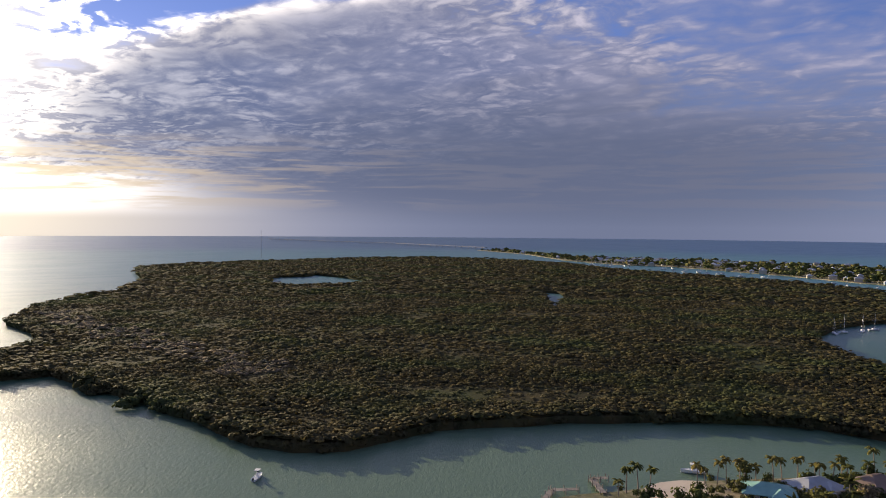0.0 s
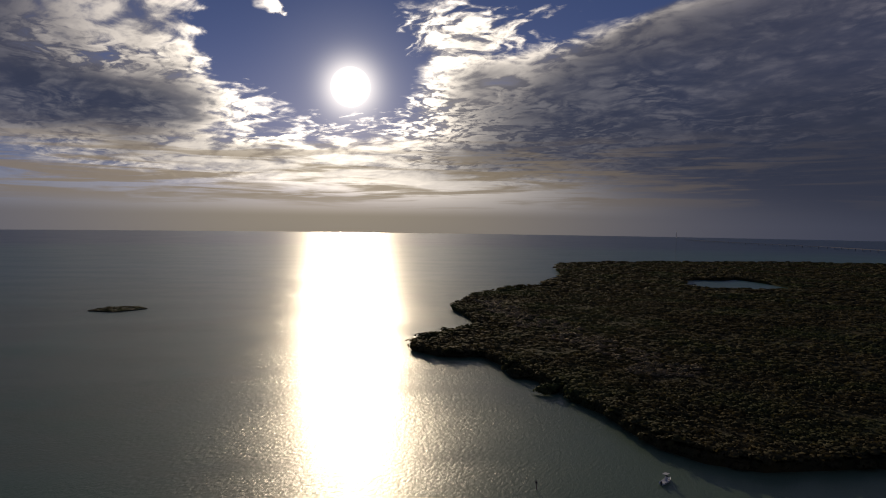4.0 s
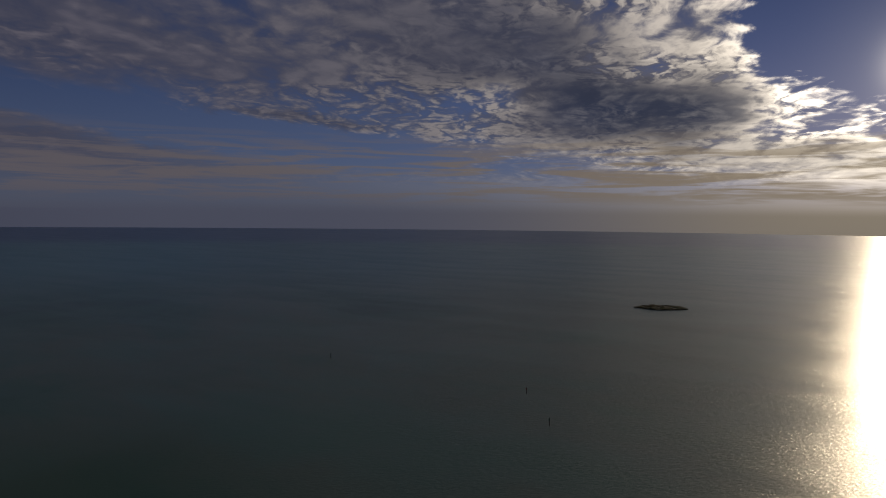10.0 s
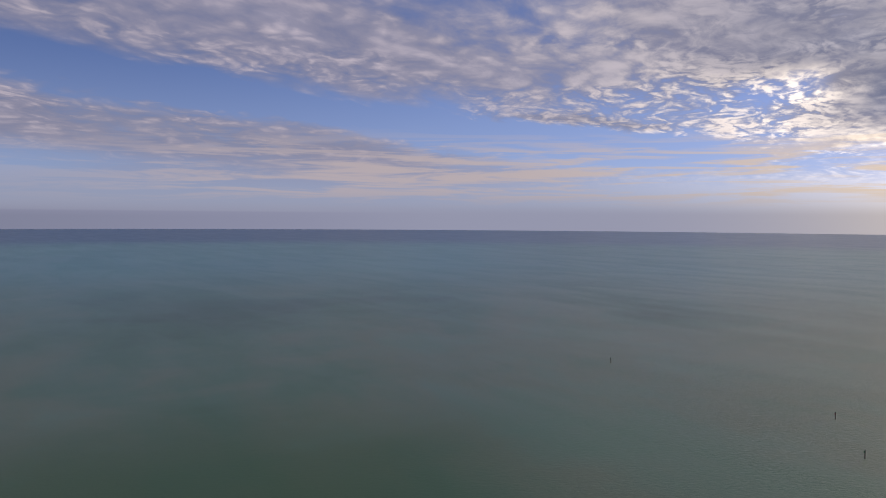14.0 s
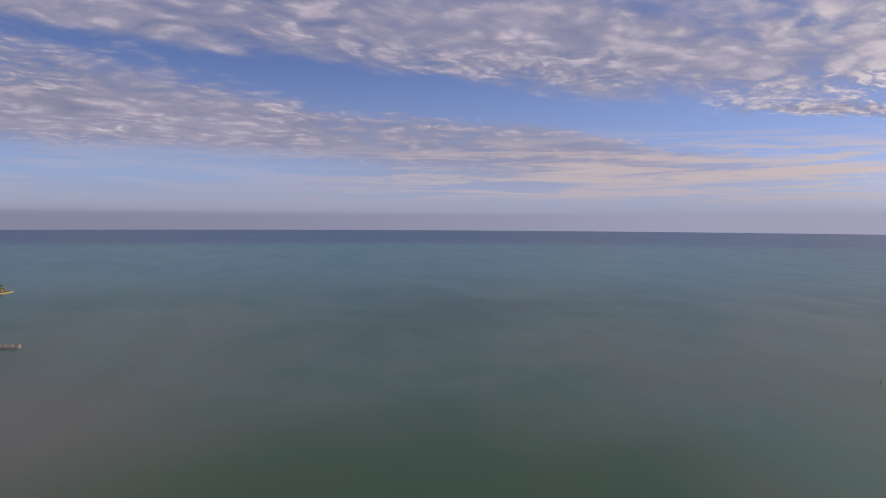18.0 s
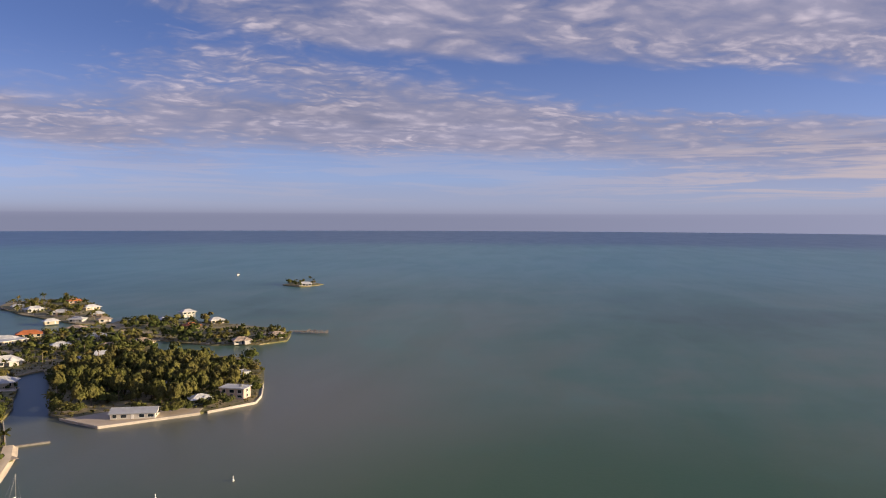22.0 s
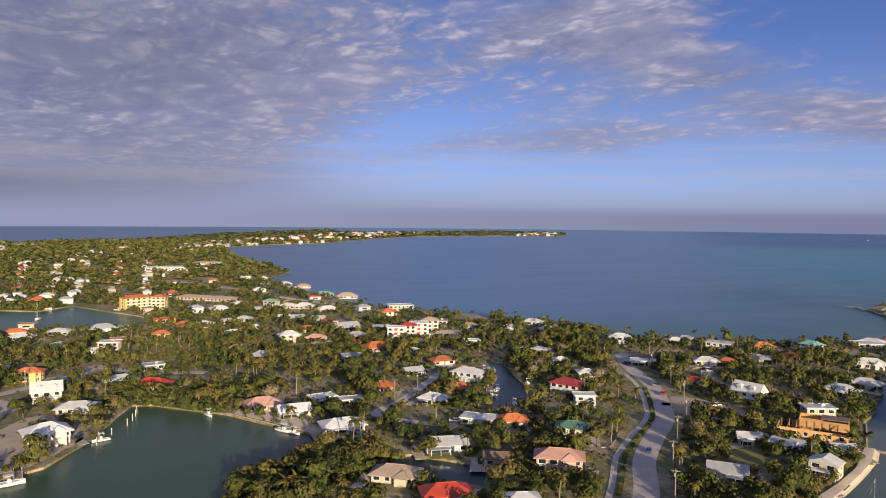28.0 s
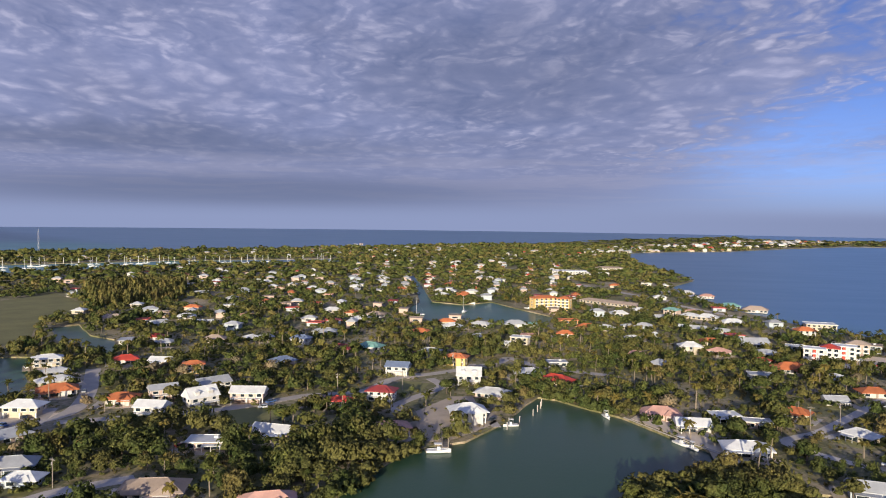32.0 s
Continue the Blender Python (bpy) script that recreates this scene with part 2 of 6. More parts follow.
def plain(name, col, rough=0.7, metal=0.0, vary=0.25, scale=0.6, grain=8.0, island=False):
    """A painted or natural surface with stains and grain; each object a little different."""
    def build(N, p):
        pos = N.add("ShaderNodeTexCoord").outputs["Object"]
        big = N.noise(pos, scale, 4)
        small = N.noise(pos, grain, 3)
        f = N.m("ADD", N.m("MULTIPLY", big, 0.7), N.m("MULTIPLY", small, 0.3))
        info = N.add("ShaderNodeObjectInfo").outputs["Random"]
        if island:
            info = N.add("ShaderNodeNewGeometry").outputs["Random Per Island"]
        f = N.m("ADD", N.m("MULTIPLY", f, 0.7), N.m("MULTIPLY", info, 0.3))
        lo = tuple(c * (1 - vary) for c in col)
        hi = tuple(min(1, c * (1 + vary)) for c in col)
        N.put(p, "Base Color", N.ramp(f, [(0.25, lo), (0.75, hi)]))
        N.put(p, "Roughness", rough)
        N.put(p, "Metallic", metal)
        bump(N, p, small, 0.3, 0.03)
    return material(name, build)


def leafy(name, dark, light, warm, scale=0.02, rough=1.0, thin=0.0):
    """Foliage: each clump its own green, drifts of yellower growth over the land."""
    def build(N, p):
        geo = N.add("ShaderNodeNewGeometry")
        r = geo.outputs["Random Per Island"]
        drift = N.noise(geo.outputs["Position"], scale, 4, 0.6)
        c = N.ramp(r, [(0.0, dark), (1.0, light)])
        # each stand of leaves has its own green
        stand = N.noise(geo.outputs["Position"], 0.13, 2, 0.5)
        c = N.v("MULTIPLY", c, N.ramp(stand, [(0.34, (0.62, 0.74, 0.70)), (0.5, (1.0, 1.0, 1.0)), (0.66, (1.28, 1.20, 1.0))]))
        c = N.mix(N.m("MULTIPLY", N.step(drift, 0.45, 0.66), 0.8), c, (*warm, 1))
        leaf = N.noise(geo.outputs["Position"], 1.7, 4, 0.75)
        c = N.v("MULTIPLY", c, N.ramp(leaf, [(0.3, 1 - 0.65 * rough), (0.5, 1.0), (0.68, 1 + 0.7 * rough)]))
        N.put(p, "Base Color", c)
        N.put(p, "Roughness", 0.85)
        N.put(p, "Specular IOR Level", 0.06)
        bump(N, p, leaf, 1.0, 0.6 * rough)
        if thin:
            # thin leaves let some light through
            tr, mx = N.add("ShaderNodeBsdfTranslucent"), N.add("ShaderNodeMixShader")
            N.put(tr, 0, c)
            N.put(mx, 0, thin)
            N.t.links.new(p.outputs[0], mx.inputs[1])
            N.t.links.new(tr.outputs[0], mx.inputs[2])
            out = [n for n in N.t.nodes if n.bl_idname == "ShaderNodeOutputMaterial"][0]
            N.t.links.new(mx.outputs[0], out.inputs[0])
    return material(name, build)


def make_water():
    def build(N, p):
        pos = N.add("ShaderNodeNewGeometry").outputs["Position"]
        x, y, z = N.split(pos)
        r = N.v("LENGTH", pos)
        big = N.noise(pos, 0.0022, 5, 0.6, 1.2)
        mid = N.noise(pos, 0.009, 4, 0.6, 0.8)
        f = N.m("ADD", N.m("MULTIPLY", big, 0.7), N.m("MULTIPLY", mid, 0.3))
        near = N.ramp(f, [(0.36, (0.034, 0.080, 0.040)), (0.46, (0.055, 0.130, 0.082)), (0.53, (0.094, 0.142, 0.096)), (0.58, (0.080, 0.150, 0.106)), (0.66, (0.060, 0.148, 0.098))])
        flats = N.step(y, 60.0, -160.0)         # brighter sand bottom off the town
        near = N.scale(near, N.m("MULTIPLY_ADD", flats, 0.03, 1.0))
        weed = N.m("MULTIPLY", N.m("MULTIPLY", N.step(y, 30.0, -50.0), N.step(y, -250.0, -150.0)), N.m("SUBTRACT", 1.0, N.step(N.m("ADD", r, N.m("MULTIPLY", mid, 130.0)), 300.0, 410.0)))
        near = N.mix(N.m("MULTIPLY", weed, 0.75), near, (0.042, 0.098, 0.036, 1))     # seagrass close in
        sandy = N.m("SUBTRACT", 1.0, N.step(N.m("ADD", N.v("LENGTH", N.v("SUBTRACT", pos, (-140.0, -285.0, 0.0))), N.m("MULTIPLY", mid, 120.0)), 95.0, 215.0))
        near = N.mix(N.m("MULTIPLY", sandy, 0.7), near, (0.175, 0.156, 0.125, 1))     # pale bottom off the seawalls
        shoal = N.m("MULTIPLY", N.step(y, 110.0, 235.0), N.m("SUBTRACT", 1.0, N.step(N.m("ADD", r, N.m("MULTIPLY", mid, 160.0)), 330.0, 460.0)))
        near = N.mix(shoal, near, (0.125, 0.19, 0.12, 1))
        # still, dark canals and lagoon; some shade is painted into the lagoon's tone
        for (x0, x1, y0, y1), tone, much in (((30.0, 135.0, -425.0, -195.0), (0.016, 0.028, 0.044, 1), 0.85), ((-113.0, -60.0, -415.0, -312.0), (0.030, 0.050, 0.068, 1), 0.75),
                                             ((95.0, 222.0, -243.0, -60.0), (0.034, 0.070, 0.050, 1), 0.6)):
            across = N.m("MULTIPLY", N.step(x, x0 - 6, x0 + 6), N.step(x, x1 + 6, x1 - 6))
            along = N.m("MULTIPLY", N.step(y, y0 - 6, y0 + 6), N.step(y, y1 + 6, y1 - 6))
            near = N.mix(N.m("MULTIPLY", N.m("MULTIPLY", across, along), much), near, tone)
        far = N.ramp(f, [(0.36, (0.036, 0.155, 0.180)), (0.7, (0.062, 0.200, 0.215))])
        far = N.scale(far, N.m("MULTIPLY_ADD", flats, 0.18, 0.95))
        # bluer with distance from the drone's place
        blue_sea = N.mix(N.step(r, 2000.0, 2700.0), far, (0.02, 0.085, 0.17, 1))
        # the bay's reflection of blue sky is put into its base colour
        bay = N.m("MULTIPLY", N.step(x, -260.0, 120.0), N.step(y, -430.0, -640.0))
        blue_sea = N.mix(bay, blue_sea, (0.080, 0.178, 0.300, 1))
        N.put(p, "Base Color", N.mix(N.m("MAXIMUM", N.step(r, 450.0, 1300.0), bay), near, blue_sea))
        along, across = N.v("DOT_PRODUCT", pos, tuple(sun_dir)), N.v("DOT_PRODUCT", pos, (sun_dir.y, -sun_dir.x, 0.0))
        gust = N.noise(N.xyz(N.m("MULTIPLY", along, 0.02), N.m("MULTIPLY", across, 0.005), 0.0), 1.0, 4, 0.6, 0.6)
        N.put(p, "Roughness", N.m("MULTIPLY_ADD", N.step(gust, 0.35, 0.65), 0.03, 0.285))
        N.put(p, "IOR", 1.33)
        N.put(p, "Specular IOR Level", 0.33)
        w1 = N.noise(N.v("MULTIPLY", pos, (1.0, 0.55, 1.0)), 0.75, 3, 0.6, 0.4)
        w2 = N.noise(pos, 2.2, 3, 0.6)
        calm = N.m("MULTIPLY_ADD", N.step(gust, 0.30, 0.68), 0.45, 0.5)
        bump(N, p, N.m("ADD", w1, N.m("MULTIPLY", w2, 0.35)), N.m("MULTIPLY", calm, N.m("MULTIPLY_ADD", N.step(y, -60.0, 160.0), 0.7, 0.12)), 0.30)
    return material("sea_water", build)


def make_ground():
    def build(N, p):
        pos = N.add("ShaderNodeNewGeometry").outputs["Position"]
        big = N.noise(pos, 0.03, 4, 0.6)
        small = N.noise(pos, 0.6, 4, 0.6)
        f = N.m("ADD", N.m("MULTIPLY", big, 0.6), N.m("MULTIPLY", small, 0.4))
        N.put(p, "Base Color", N.ramp(f, [(0.32, (0.090, 0.098, 0.036)), (0.46, (0.170, 0.160, 0.066)), (0.56, (0.34, 0.275, 0.17)), (0.68, (0.56, 0.46, 0.33))]))
        N.put(p, "Roughness", 0.9)
        bump(N, p, small, 0.4, 0.3)
    return material("scrub_soil", build)


def make_mud():
    def build(N, p):
        pos = N.add("ShaderNodeNewGeometry").outputs["Position"]
        f = N.noise(pos, 0.05, 5, 0.6)
        N.put(p, "Base Color", N.ramp(f, [(0.3, (0.035, 0.038, 0.016)), (0.6, (0.055, 0.055, 0.026)), (0.75, (0.09, 0.075, 0.04))]))
        N.put(p, "Roughness", 0.9)
    return material("mangrove_mud", build)


M_WATER = make_water()
M_GROUND = make_ground()
M_MUD = make_mud()
M_MANGROVE = leafy("mangrove_leaves", (0.082, 0.069, 0.036), (0.096, 0.084, 0.042), (0.074, 0.096, 0.036), 0.012, 0.12, 0.28)
M_TREE = leafy("tree_leaves", (0.053, 0.067, 0.023), (0.112, 0.130, 0.040), (0.164, 0.146, 0.048), 0.03)
M_OLIVE = leafy("olive_leaves", (0.088, 0.088, 0.031), (0.172, 0.158, 0.052), (0.200, 0.154, 0.060), 0.04)

# ---- the large structure ----


def mesh_ob(name, bm, mat, parent=None, label=""):
    me = bpy.data.meshes.new(name)
    bm.to_mesh(me)
    bm.free()
    for mt in (mat if isinstance(mat, (list, tuple)) else [mat]):
        me.materials.append(mt)
    ob = new(name, me)
    ob.parent = parent
    if label:
        ob["label"] = label
    return ob


part = mesh_ob


def sea_disc(r_max=4960, step=1.16, seg=128):
    bm = bmesh.new()
    radii = [0.0, 60.0]
    while radii[-1] * step < r_max:
        radii.append(radii[-1] * step)
    radii.append(r_max)
    c = bm.verts.new((0, 0, 0))
    prev = None
    for r in radii[1:]:
        ring = [bm.verts.new((r * math.cos(2 * math.pi * i / seg), r * math.sin(2 * math.pi * i / seg), 0)) for i in range(seg)]
        for i in range(seg):
            j = (i + 1) % seg
            if prev:
                bm.faces.new((prev[i], ring[i], ring[j], prev[j]))
            else:
                bm.faces.new((c, ring[i], ring[j]))
        prev = ring
    return bm


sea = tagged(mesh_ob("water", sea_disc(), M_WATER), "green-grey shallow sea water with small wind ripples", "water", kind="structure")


def rough_line(pts, amount, rng, cut=14.0):
    """A shoreline with small bays between its corners."""
    out = []
    n = len(pts)
    for i in range(n):
        a, b = Vector(pts[i]), Vector(pts[(i + 1) % n])
        k = max(1, min(12, int((b - a).length / cut)))
        side = Vector((b.y - a.y, a.x - b.x)).normalized()
        for s in range(k):
            p = a.lerp(b, s / k)
            if s:
                p = p + side * rng.uniform(-amount, amount)
            out.append((p.x, p.y))
    return out


def land(name, outer, holes, mat, top=0.8, wobble=2.0, seed=1):
    rng = random.Random(seed)
    bm = bmesh.new()
    edges = []
    loops = []
    for k, loop in enumerate([outer] + holes):
        line = rough_line(loop, wobble if k == 0 else wobble * 0.5, rng)
        vs = [bm.verts.new((x, y, top)) for x, y in line]
        es = [bm.edges.new((vs[i], vs[(i + 1) % len(vs)])) for i in range(len(vs))]
        edges += es
        loops.append(line)
    bmesh.ops.triangle_fill(bm, edges=edges, use_beauty=True)
    for f in bm.faces:
        if f.normal.z < 0:
            f.normal_flip()
    rim = [e for e in bm.edges if len(e.link_faces) == 1]
    low = bmesh.ops.extrude_edge_only(bm, edges=rim)["geom"]
    for v in low:
        if isinstance(v, bmesh.types.BMVert):
            v.co.z = -0.6
    return mesh_ob(name, bm, mat)


# ---- land ----
# outlines in metres round the drone's place
ISLAND = [(194, 267), (167, 267), (150, 282), (119, 289), (85, 291), (50, 289), (15, 281), (-3, 276), (-17, 264), (-34, 250), (-52, 248), (-70, 256), (-86, 271), (-102, 289), (-113, 295), (-135, 319), (-154, 331), (-184, 354), (-204, 370), (-210, 366), (-226, 356), (-252, 363), (-267, 393), (-264, 431), (-262, 466), (-295, 512), (-340, 554), (-377, 661), (-377, 740), (-371, 819), (-407, 977), (-487, 1131), (-535, 1258), (-484, 1378), (-386, 1505), (-191, 1668), (-34, 1755), (125, 1660), (255, 1500), (318, 1275), (419, 1140), (496, 1019), (541, 873), (457, 607), (270, 322)]
POND = [(-227, 938), (-207, 919), (-165, 933), (-123, 946), (-102, 1002), (-159, 1087), (-201, 1133), (-211, 1094), (-243, 1079), (-254, 1054)]
CREEK = [(110, 865), (135, 852), (143, 825), (120, 735), (109, 689), (110, 728), (118, 823)]
COVE = [(277, 525), (256, 482), (251, 442), (253, 407), (263, 387), (426, 628), (375, 604), (343, 588), (313, 567)]
TOWN_NEAR = [(-31, -203), (-35, -217), (-39, -226), (-46, -240), (-52, -254), (-60, -271), (-62, -282), (-65, -302), (-68, -317), (-77, -337), (-86, -369), (-92, -401), (-101, -408), (-108, -410), (-102, -379), (-94, -347), (-85, -317), (-88, -305), (-94, -285), (-130, -277), (-133, -277), (-155, -277), (-162, -285), (-185, -321), (-192, -333), (-202, -361), (-200, -373), (-186, -394), (-174, -410), (-180, -455), (-191, -462), (-196, -443), (-207, -423), (-230, -404), (-250, -404), (-270, -431), (-271, -458), (-260, -492), (-243, -538), (-218, -564), (-209, -575), (-190, -555), (-166, -541), (-137, -537), (-110, -531), (-74, -514), (-34, -494), (5, -497), (22, -488), (52, -519), (74, -530), (107, -553), (180, -556), (216, -548), (270, -586), (309, -607), (344, -628), (436, -715), (492, -778), (525, -884), (596, -961), (719, -1070), (873, -1240), (1069, -1490), (1069, -1697), (1006, -1834), (1024, -2176), (1012, -2677), (804, -2944), (506, -3181)]
TOWN_FAR = [(600, -3772), (1059, -3875), (1307, -3458), (1614, -3170), (1985, -3746), (1819, -2497), (1639, -1810), (1647, -1202), (1624, -838), (1654, -507), (1702, -244), (1634, -230), (1000, 20), (500, 150), (300, 190), (170, 215), (143, 228), (111, 225), (85, 222), (74, 221), (67, 219), (61, 215), (52, 212), (42, 210), (34, 207), (22, 150), (-8, 60), (-26, -60), (-30, -150)]
LAGOON = [(130, -66), (158, -82), (168, -98), (177, -114), (185, -130), (191.5, -144), (191, -158), (188, -169), (193.7, -188), (196.5, -197), (210, -223), (216, -237.5), (208.6, -241), (195, -240), (172, -240), (146.6, -233), (110, -225.5), (114.8, -216.6), (119, -200), (121, -184), (122, -169), (117, -150), (100, -110)]
BASIN = [(495, -371), (538, -422), (663, -513), (848, -636), (862, -657), (659, -521), (531, -432), (495, -440), (497, -478), (433, -458), (386, -445), (365, -405), (409, -388), (429, -347)]
CREEK_WEST = [(468, -50), (448, -78), (361, -61), (351, -38)]
CREEK_BEND = [(556, -109), (562, -129), (507, -123), (480, -131), (433, -117), (442, -104), (473, -113), (496, -101)]
FIELD = [(732, -71), (749, -107), (791, -161), (659, -162), (582, -105), (509, -89), (495, -70), (497, -48)]
MARINA = [(1101, -108), (1096, -157), (1122, -266), (1141, -393), (1135, -533), (1114, -687), (1191, -735), (1270, -437), (1276, -183), (1276, -125)]
CANAL = [(113, -395), (91, -374), (71, -331), (64, -318), (64, -294), (72, -286), (82, -300), (85, -326), (87, -343), (101, -375)]
CANAL_NEAR = [(95, -213), (85, -220), (68, -219), (57, -215), (55, -201), (90, -201)]
STRIP = [(111, 2344), (234, 2041), (287, 1684), (374, 1502), (470, 1432), (529, 1298), (577, 1187), (605, 1070), (626, 1011), (676, 930), (999, 1375), (869, 1404), (819, 1559), (665, 1633), (503, 1744), (381, 1816), (273, 2089), (225, 2367)]
FINGER = [(-199, -574), (-189, -562), (-175, -570), (-167, -612), (-158, -660), (-156, -729), (-174, -766), (-227, -763), (-229, -707), (-206, -600)]
SHOAL = [(-579, 351), (-556, 360), (-554, 391), (-576, 395), (-588, 375)]
ISLE = [(-459, -751), (-461, -715), (-483, -718), (-500, -725), (-506, -759), (-480, -766)]
INLET = [(-5, -400), (-7, -385), (-12, -379), (-18, -381), (-18, -402), (-11, -408)]
PINEWOOD = [(829, -196), (856, -256), (807, -297), (663, -241), (643, -192), (631, -156)]
tagged(land("ground_island", ISLAND, [POND, CREEK, COVE], M_MANGROVE, top=3.15, seed=2), "dense mangrove undergrowth over the mud of the island", "ground", kind="structure")
tagged(land("ground_town", TOWN_NEAR + TOWN_FAR, [LAGOON, BASIN, CREEK_WEST, CREEK_BEND, MARINA, CANAL, CANAL_NEAR, INLET], M_GROUND, wobble=1.0, seed=3),
       "sandy, scrubby ground under the houses and trees of the town", "ground", kind="structure")
tagged(land("ground_strip", STRIP, [], M_GROUND, seed=4), "low built-up key beyond the mangroves", "ground", kind="structure")
tagged(land("ground_finger", FINGER, [], M_GROUND, wobble=0.7, seed=5), "narrow finger of land with houses", "ground", kind="structure")
tagged(land("ground_shoal", SHOAL, [], M_MUD, seed=6), "low dark mangrove islet in the open water", "ground", kind="structure")
tagged(land("ground_isle", ISLE, [], M_GROUND, seed=7), "small private island with a seawall", "ground", kind="structure")
# ---- shared shape helpers ----


def boxes(*items):
    """One mesh from boxes given as centre x, y, z and size x, y, z."""
    bm = bmesh.new()
    for cx, cy, cz, sx, sy, sz in items:
        r = bmesh.ops.create_cube(bm, size=1.0)
        for v in r["verts"]:
            v.co = Vector((cx + v.co.x * sx, cy + v.co.y * sy, cz + v.co.z * sz))
    return bm


def rod(a, b, r0, r1=None, n=8, bm=None):
    """A round bar from a to b."""
    bm = bm or bmesh.new()
    a, b = Vector(a), Vector(b)
    r1 = r0 if r1 is None else r1
    turn = (b - a).to_track_quat("Z", "Y").to_matrix()
    rings = []
    for p, r in ((a, r0), (b, r1)):
        rings.append([bm.verts.new(p + turn @ Vector((r * math.cos(2 * math.pi * i / n), r * math.sin(2 * math.pi * i / n), 0))) for i in range(n)])
    for i in range(n):
        j = (i + 1) % n
        bm.faces.new((rings[0][i], rings[0][j], rings[1][j], rings[1][i]))
    bm.faces.new(rings[0][::-1])
    bm.faces.new(rings[1])
    return bm


def ribbon(name, pts, width, z, mat, thick=0.12):
    """A road, path or wall that follows a line."""
    bm = bmesh.new()
    fine = []
    for i in range(len(pts) - 1):
        p0, p1, p2, p3 = (Vector(pts[max(0, min(len(pts) - 1, i + k))]) for k in (-1, 0, 1, 2))
        for s in range(6):
            t = s / 6
            fine.append(0.5 * ((2 * p1) + (p2 - p0) * t + (2 * p0 - 5 * p1 + 4 * p2 - p3) * t * t + (3 * p1 - p0 - 3 * p2 + p3) * t ** 3))
    fine.append(Vector(pts[-1]))
    rows = []
    for i, p in enumerate(fine):
        d = (fine[min(i + 1, len(fine) - 1)] - fine[max(i - 1, 0)]).normalized()
        s = Vector((-d.y, d.x)) * width / 2
        rows.append([bm.verts.new((*(p + s * k), h)) for k, h in ((1, z - thick), (1, z), (-1, z), (-1, z - thick))])
    for a, b in zip(rows, rows[1:]):
        for k in range(3):
            bm.faces.new((a[k], a[k + 1], b[k + 1], b[k]))
    bm.faces.new(rows[0])
    bm.faces.new(rows[-1][::-1])
    bmesh.ops.recalc_face_normals(bm, faces=bm.faces)
    return mesh_ob(name, bm, mat)


def patch(name, pts, z, mat, thick=0.3):
    bm = bmesh.new()
    f = bm.faces.new([bm.verts.new((x, y, z)) for x, y in pts])
    if f.normal.z < 0:
        f.normal_flip()
    r = bmesh.ops.extrude_face_region(bm, geom=[f])
    for v in r["geom"]:
        if isinstance(v, bmesh.types.BMVert):
            v.co.z -= thick
    bmesh.ops.recalc_face_normals(bm, faces=bm.faces)
    return mesh_ob(name, bm, mat)


def empty(name, m, label, category, group=""):
    ob = new(name)
    ob.empty_display_size = 0.5
    ob.matrix_world = m
    return tagged(ob, label, category, group)


# ---- more materials ----
M_ASPHALT = plain("sun_bleached_asphalt", (0.52, 0.46, 0.40), 0.9, vary=0.3, scale=0.15, grain=2.0)
M_CONCRETE = plain("pale_concrete", (0.50, 0.45, 0.39), 0.85, vary=0.25, scale=0.2, grain=2.0)
M_SAND = plain("coral_sand", (0.66, 0.55, 0.42), 0.95, vary=0.22, scale=0.12, grain=1.2)
M_DIRT = plain("marl_dirt", (0.48, 0.39, 0.29), 0.95, vary=0.3, scale=0.12, grain=1.0)
M_GRASS = plain("mown_grass", (0.21, 0.20, 0.07), 0.95, vary=0.35, scale=0.05, grain=0.8)
M_VERGE = make_ground()
M_WOODEN = plain("grey_dock_wood", (0.27, 0.23, 0.19), 0.85, vary=0.3, scale=0.8, grain=6.0)
M_FRAMING = plain("new_plywood", (0.52, 0.30, 0.13), 0.8, vary=0.3, scale=0.4, grain=3.0)
M_TRUNK = plain("bark", (0.13, 0.10, 0.075), 0.9, vary=0.3, scale=1.0, grain=5.0)
M_PALMTRUNK = plain("palm_bark", (0.25, 0.20, 0.15), 0.9, vary=0.3, scale=1.0, grain=5.0)
M_METAL = plain("galvanised_steel", (0.45, 0.45, 0.46), 0.45, 0.8, vary=0.1)
M_GELCOAT = plain("white_gelcoat", (0.78, 0.78, 0.76), 0.3, vary=0.06)
M_DARK = plain("dark_rubber", (0.03, 0.03, 0.033), 0.6, vary=0.2)
M_NAVY = plain("navy_canvas", (0.03, 0.05, 0.11), 0.8, vary=0.2)
M_REDPAINT = plain("red_paint", (0.50, 0.05, 0.03), 0.5, vary=0.15)
M_ROCK = plain("grey_limestone", (0.30, 0.28, 0.25), 0.9, vary=0.35, scale=0.5, grain=3.0)
M_GREENPAINT = plain("green_paint", (0.05, 0.22, 0.10), 0.5, vary=0.15)


def make_glass():
    def build(N, p):
        N.put(p, "Base Color", (0.02, 0.03, 0.04, 1))
        N.put(p, "Roughness", 0.08)
        N.put(p, "Specular IOR Level", 0.8)
    return material("dark_window_glass", build)


M_GLASS = make_glass()


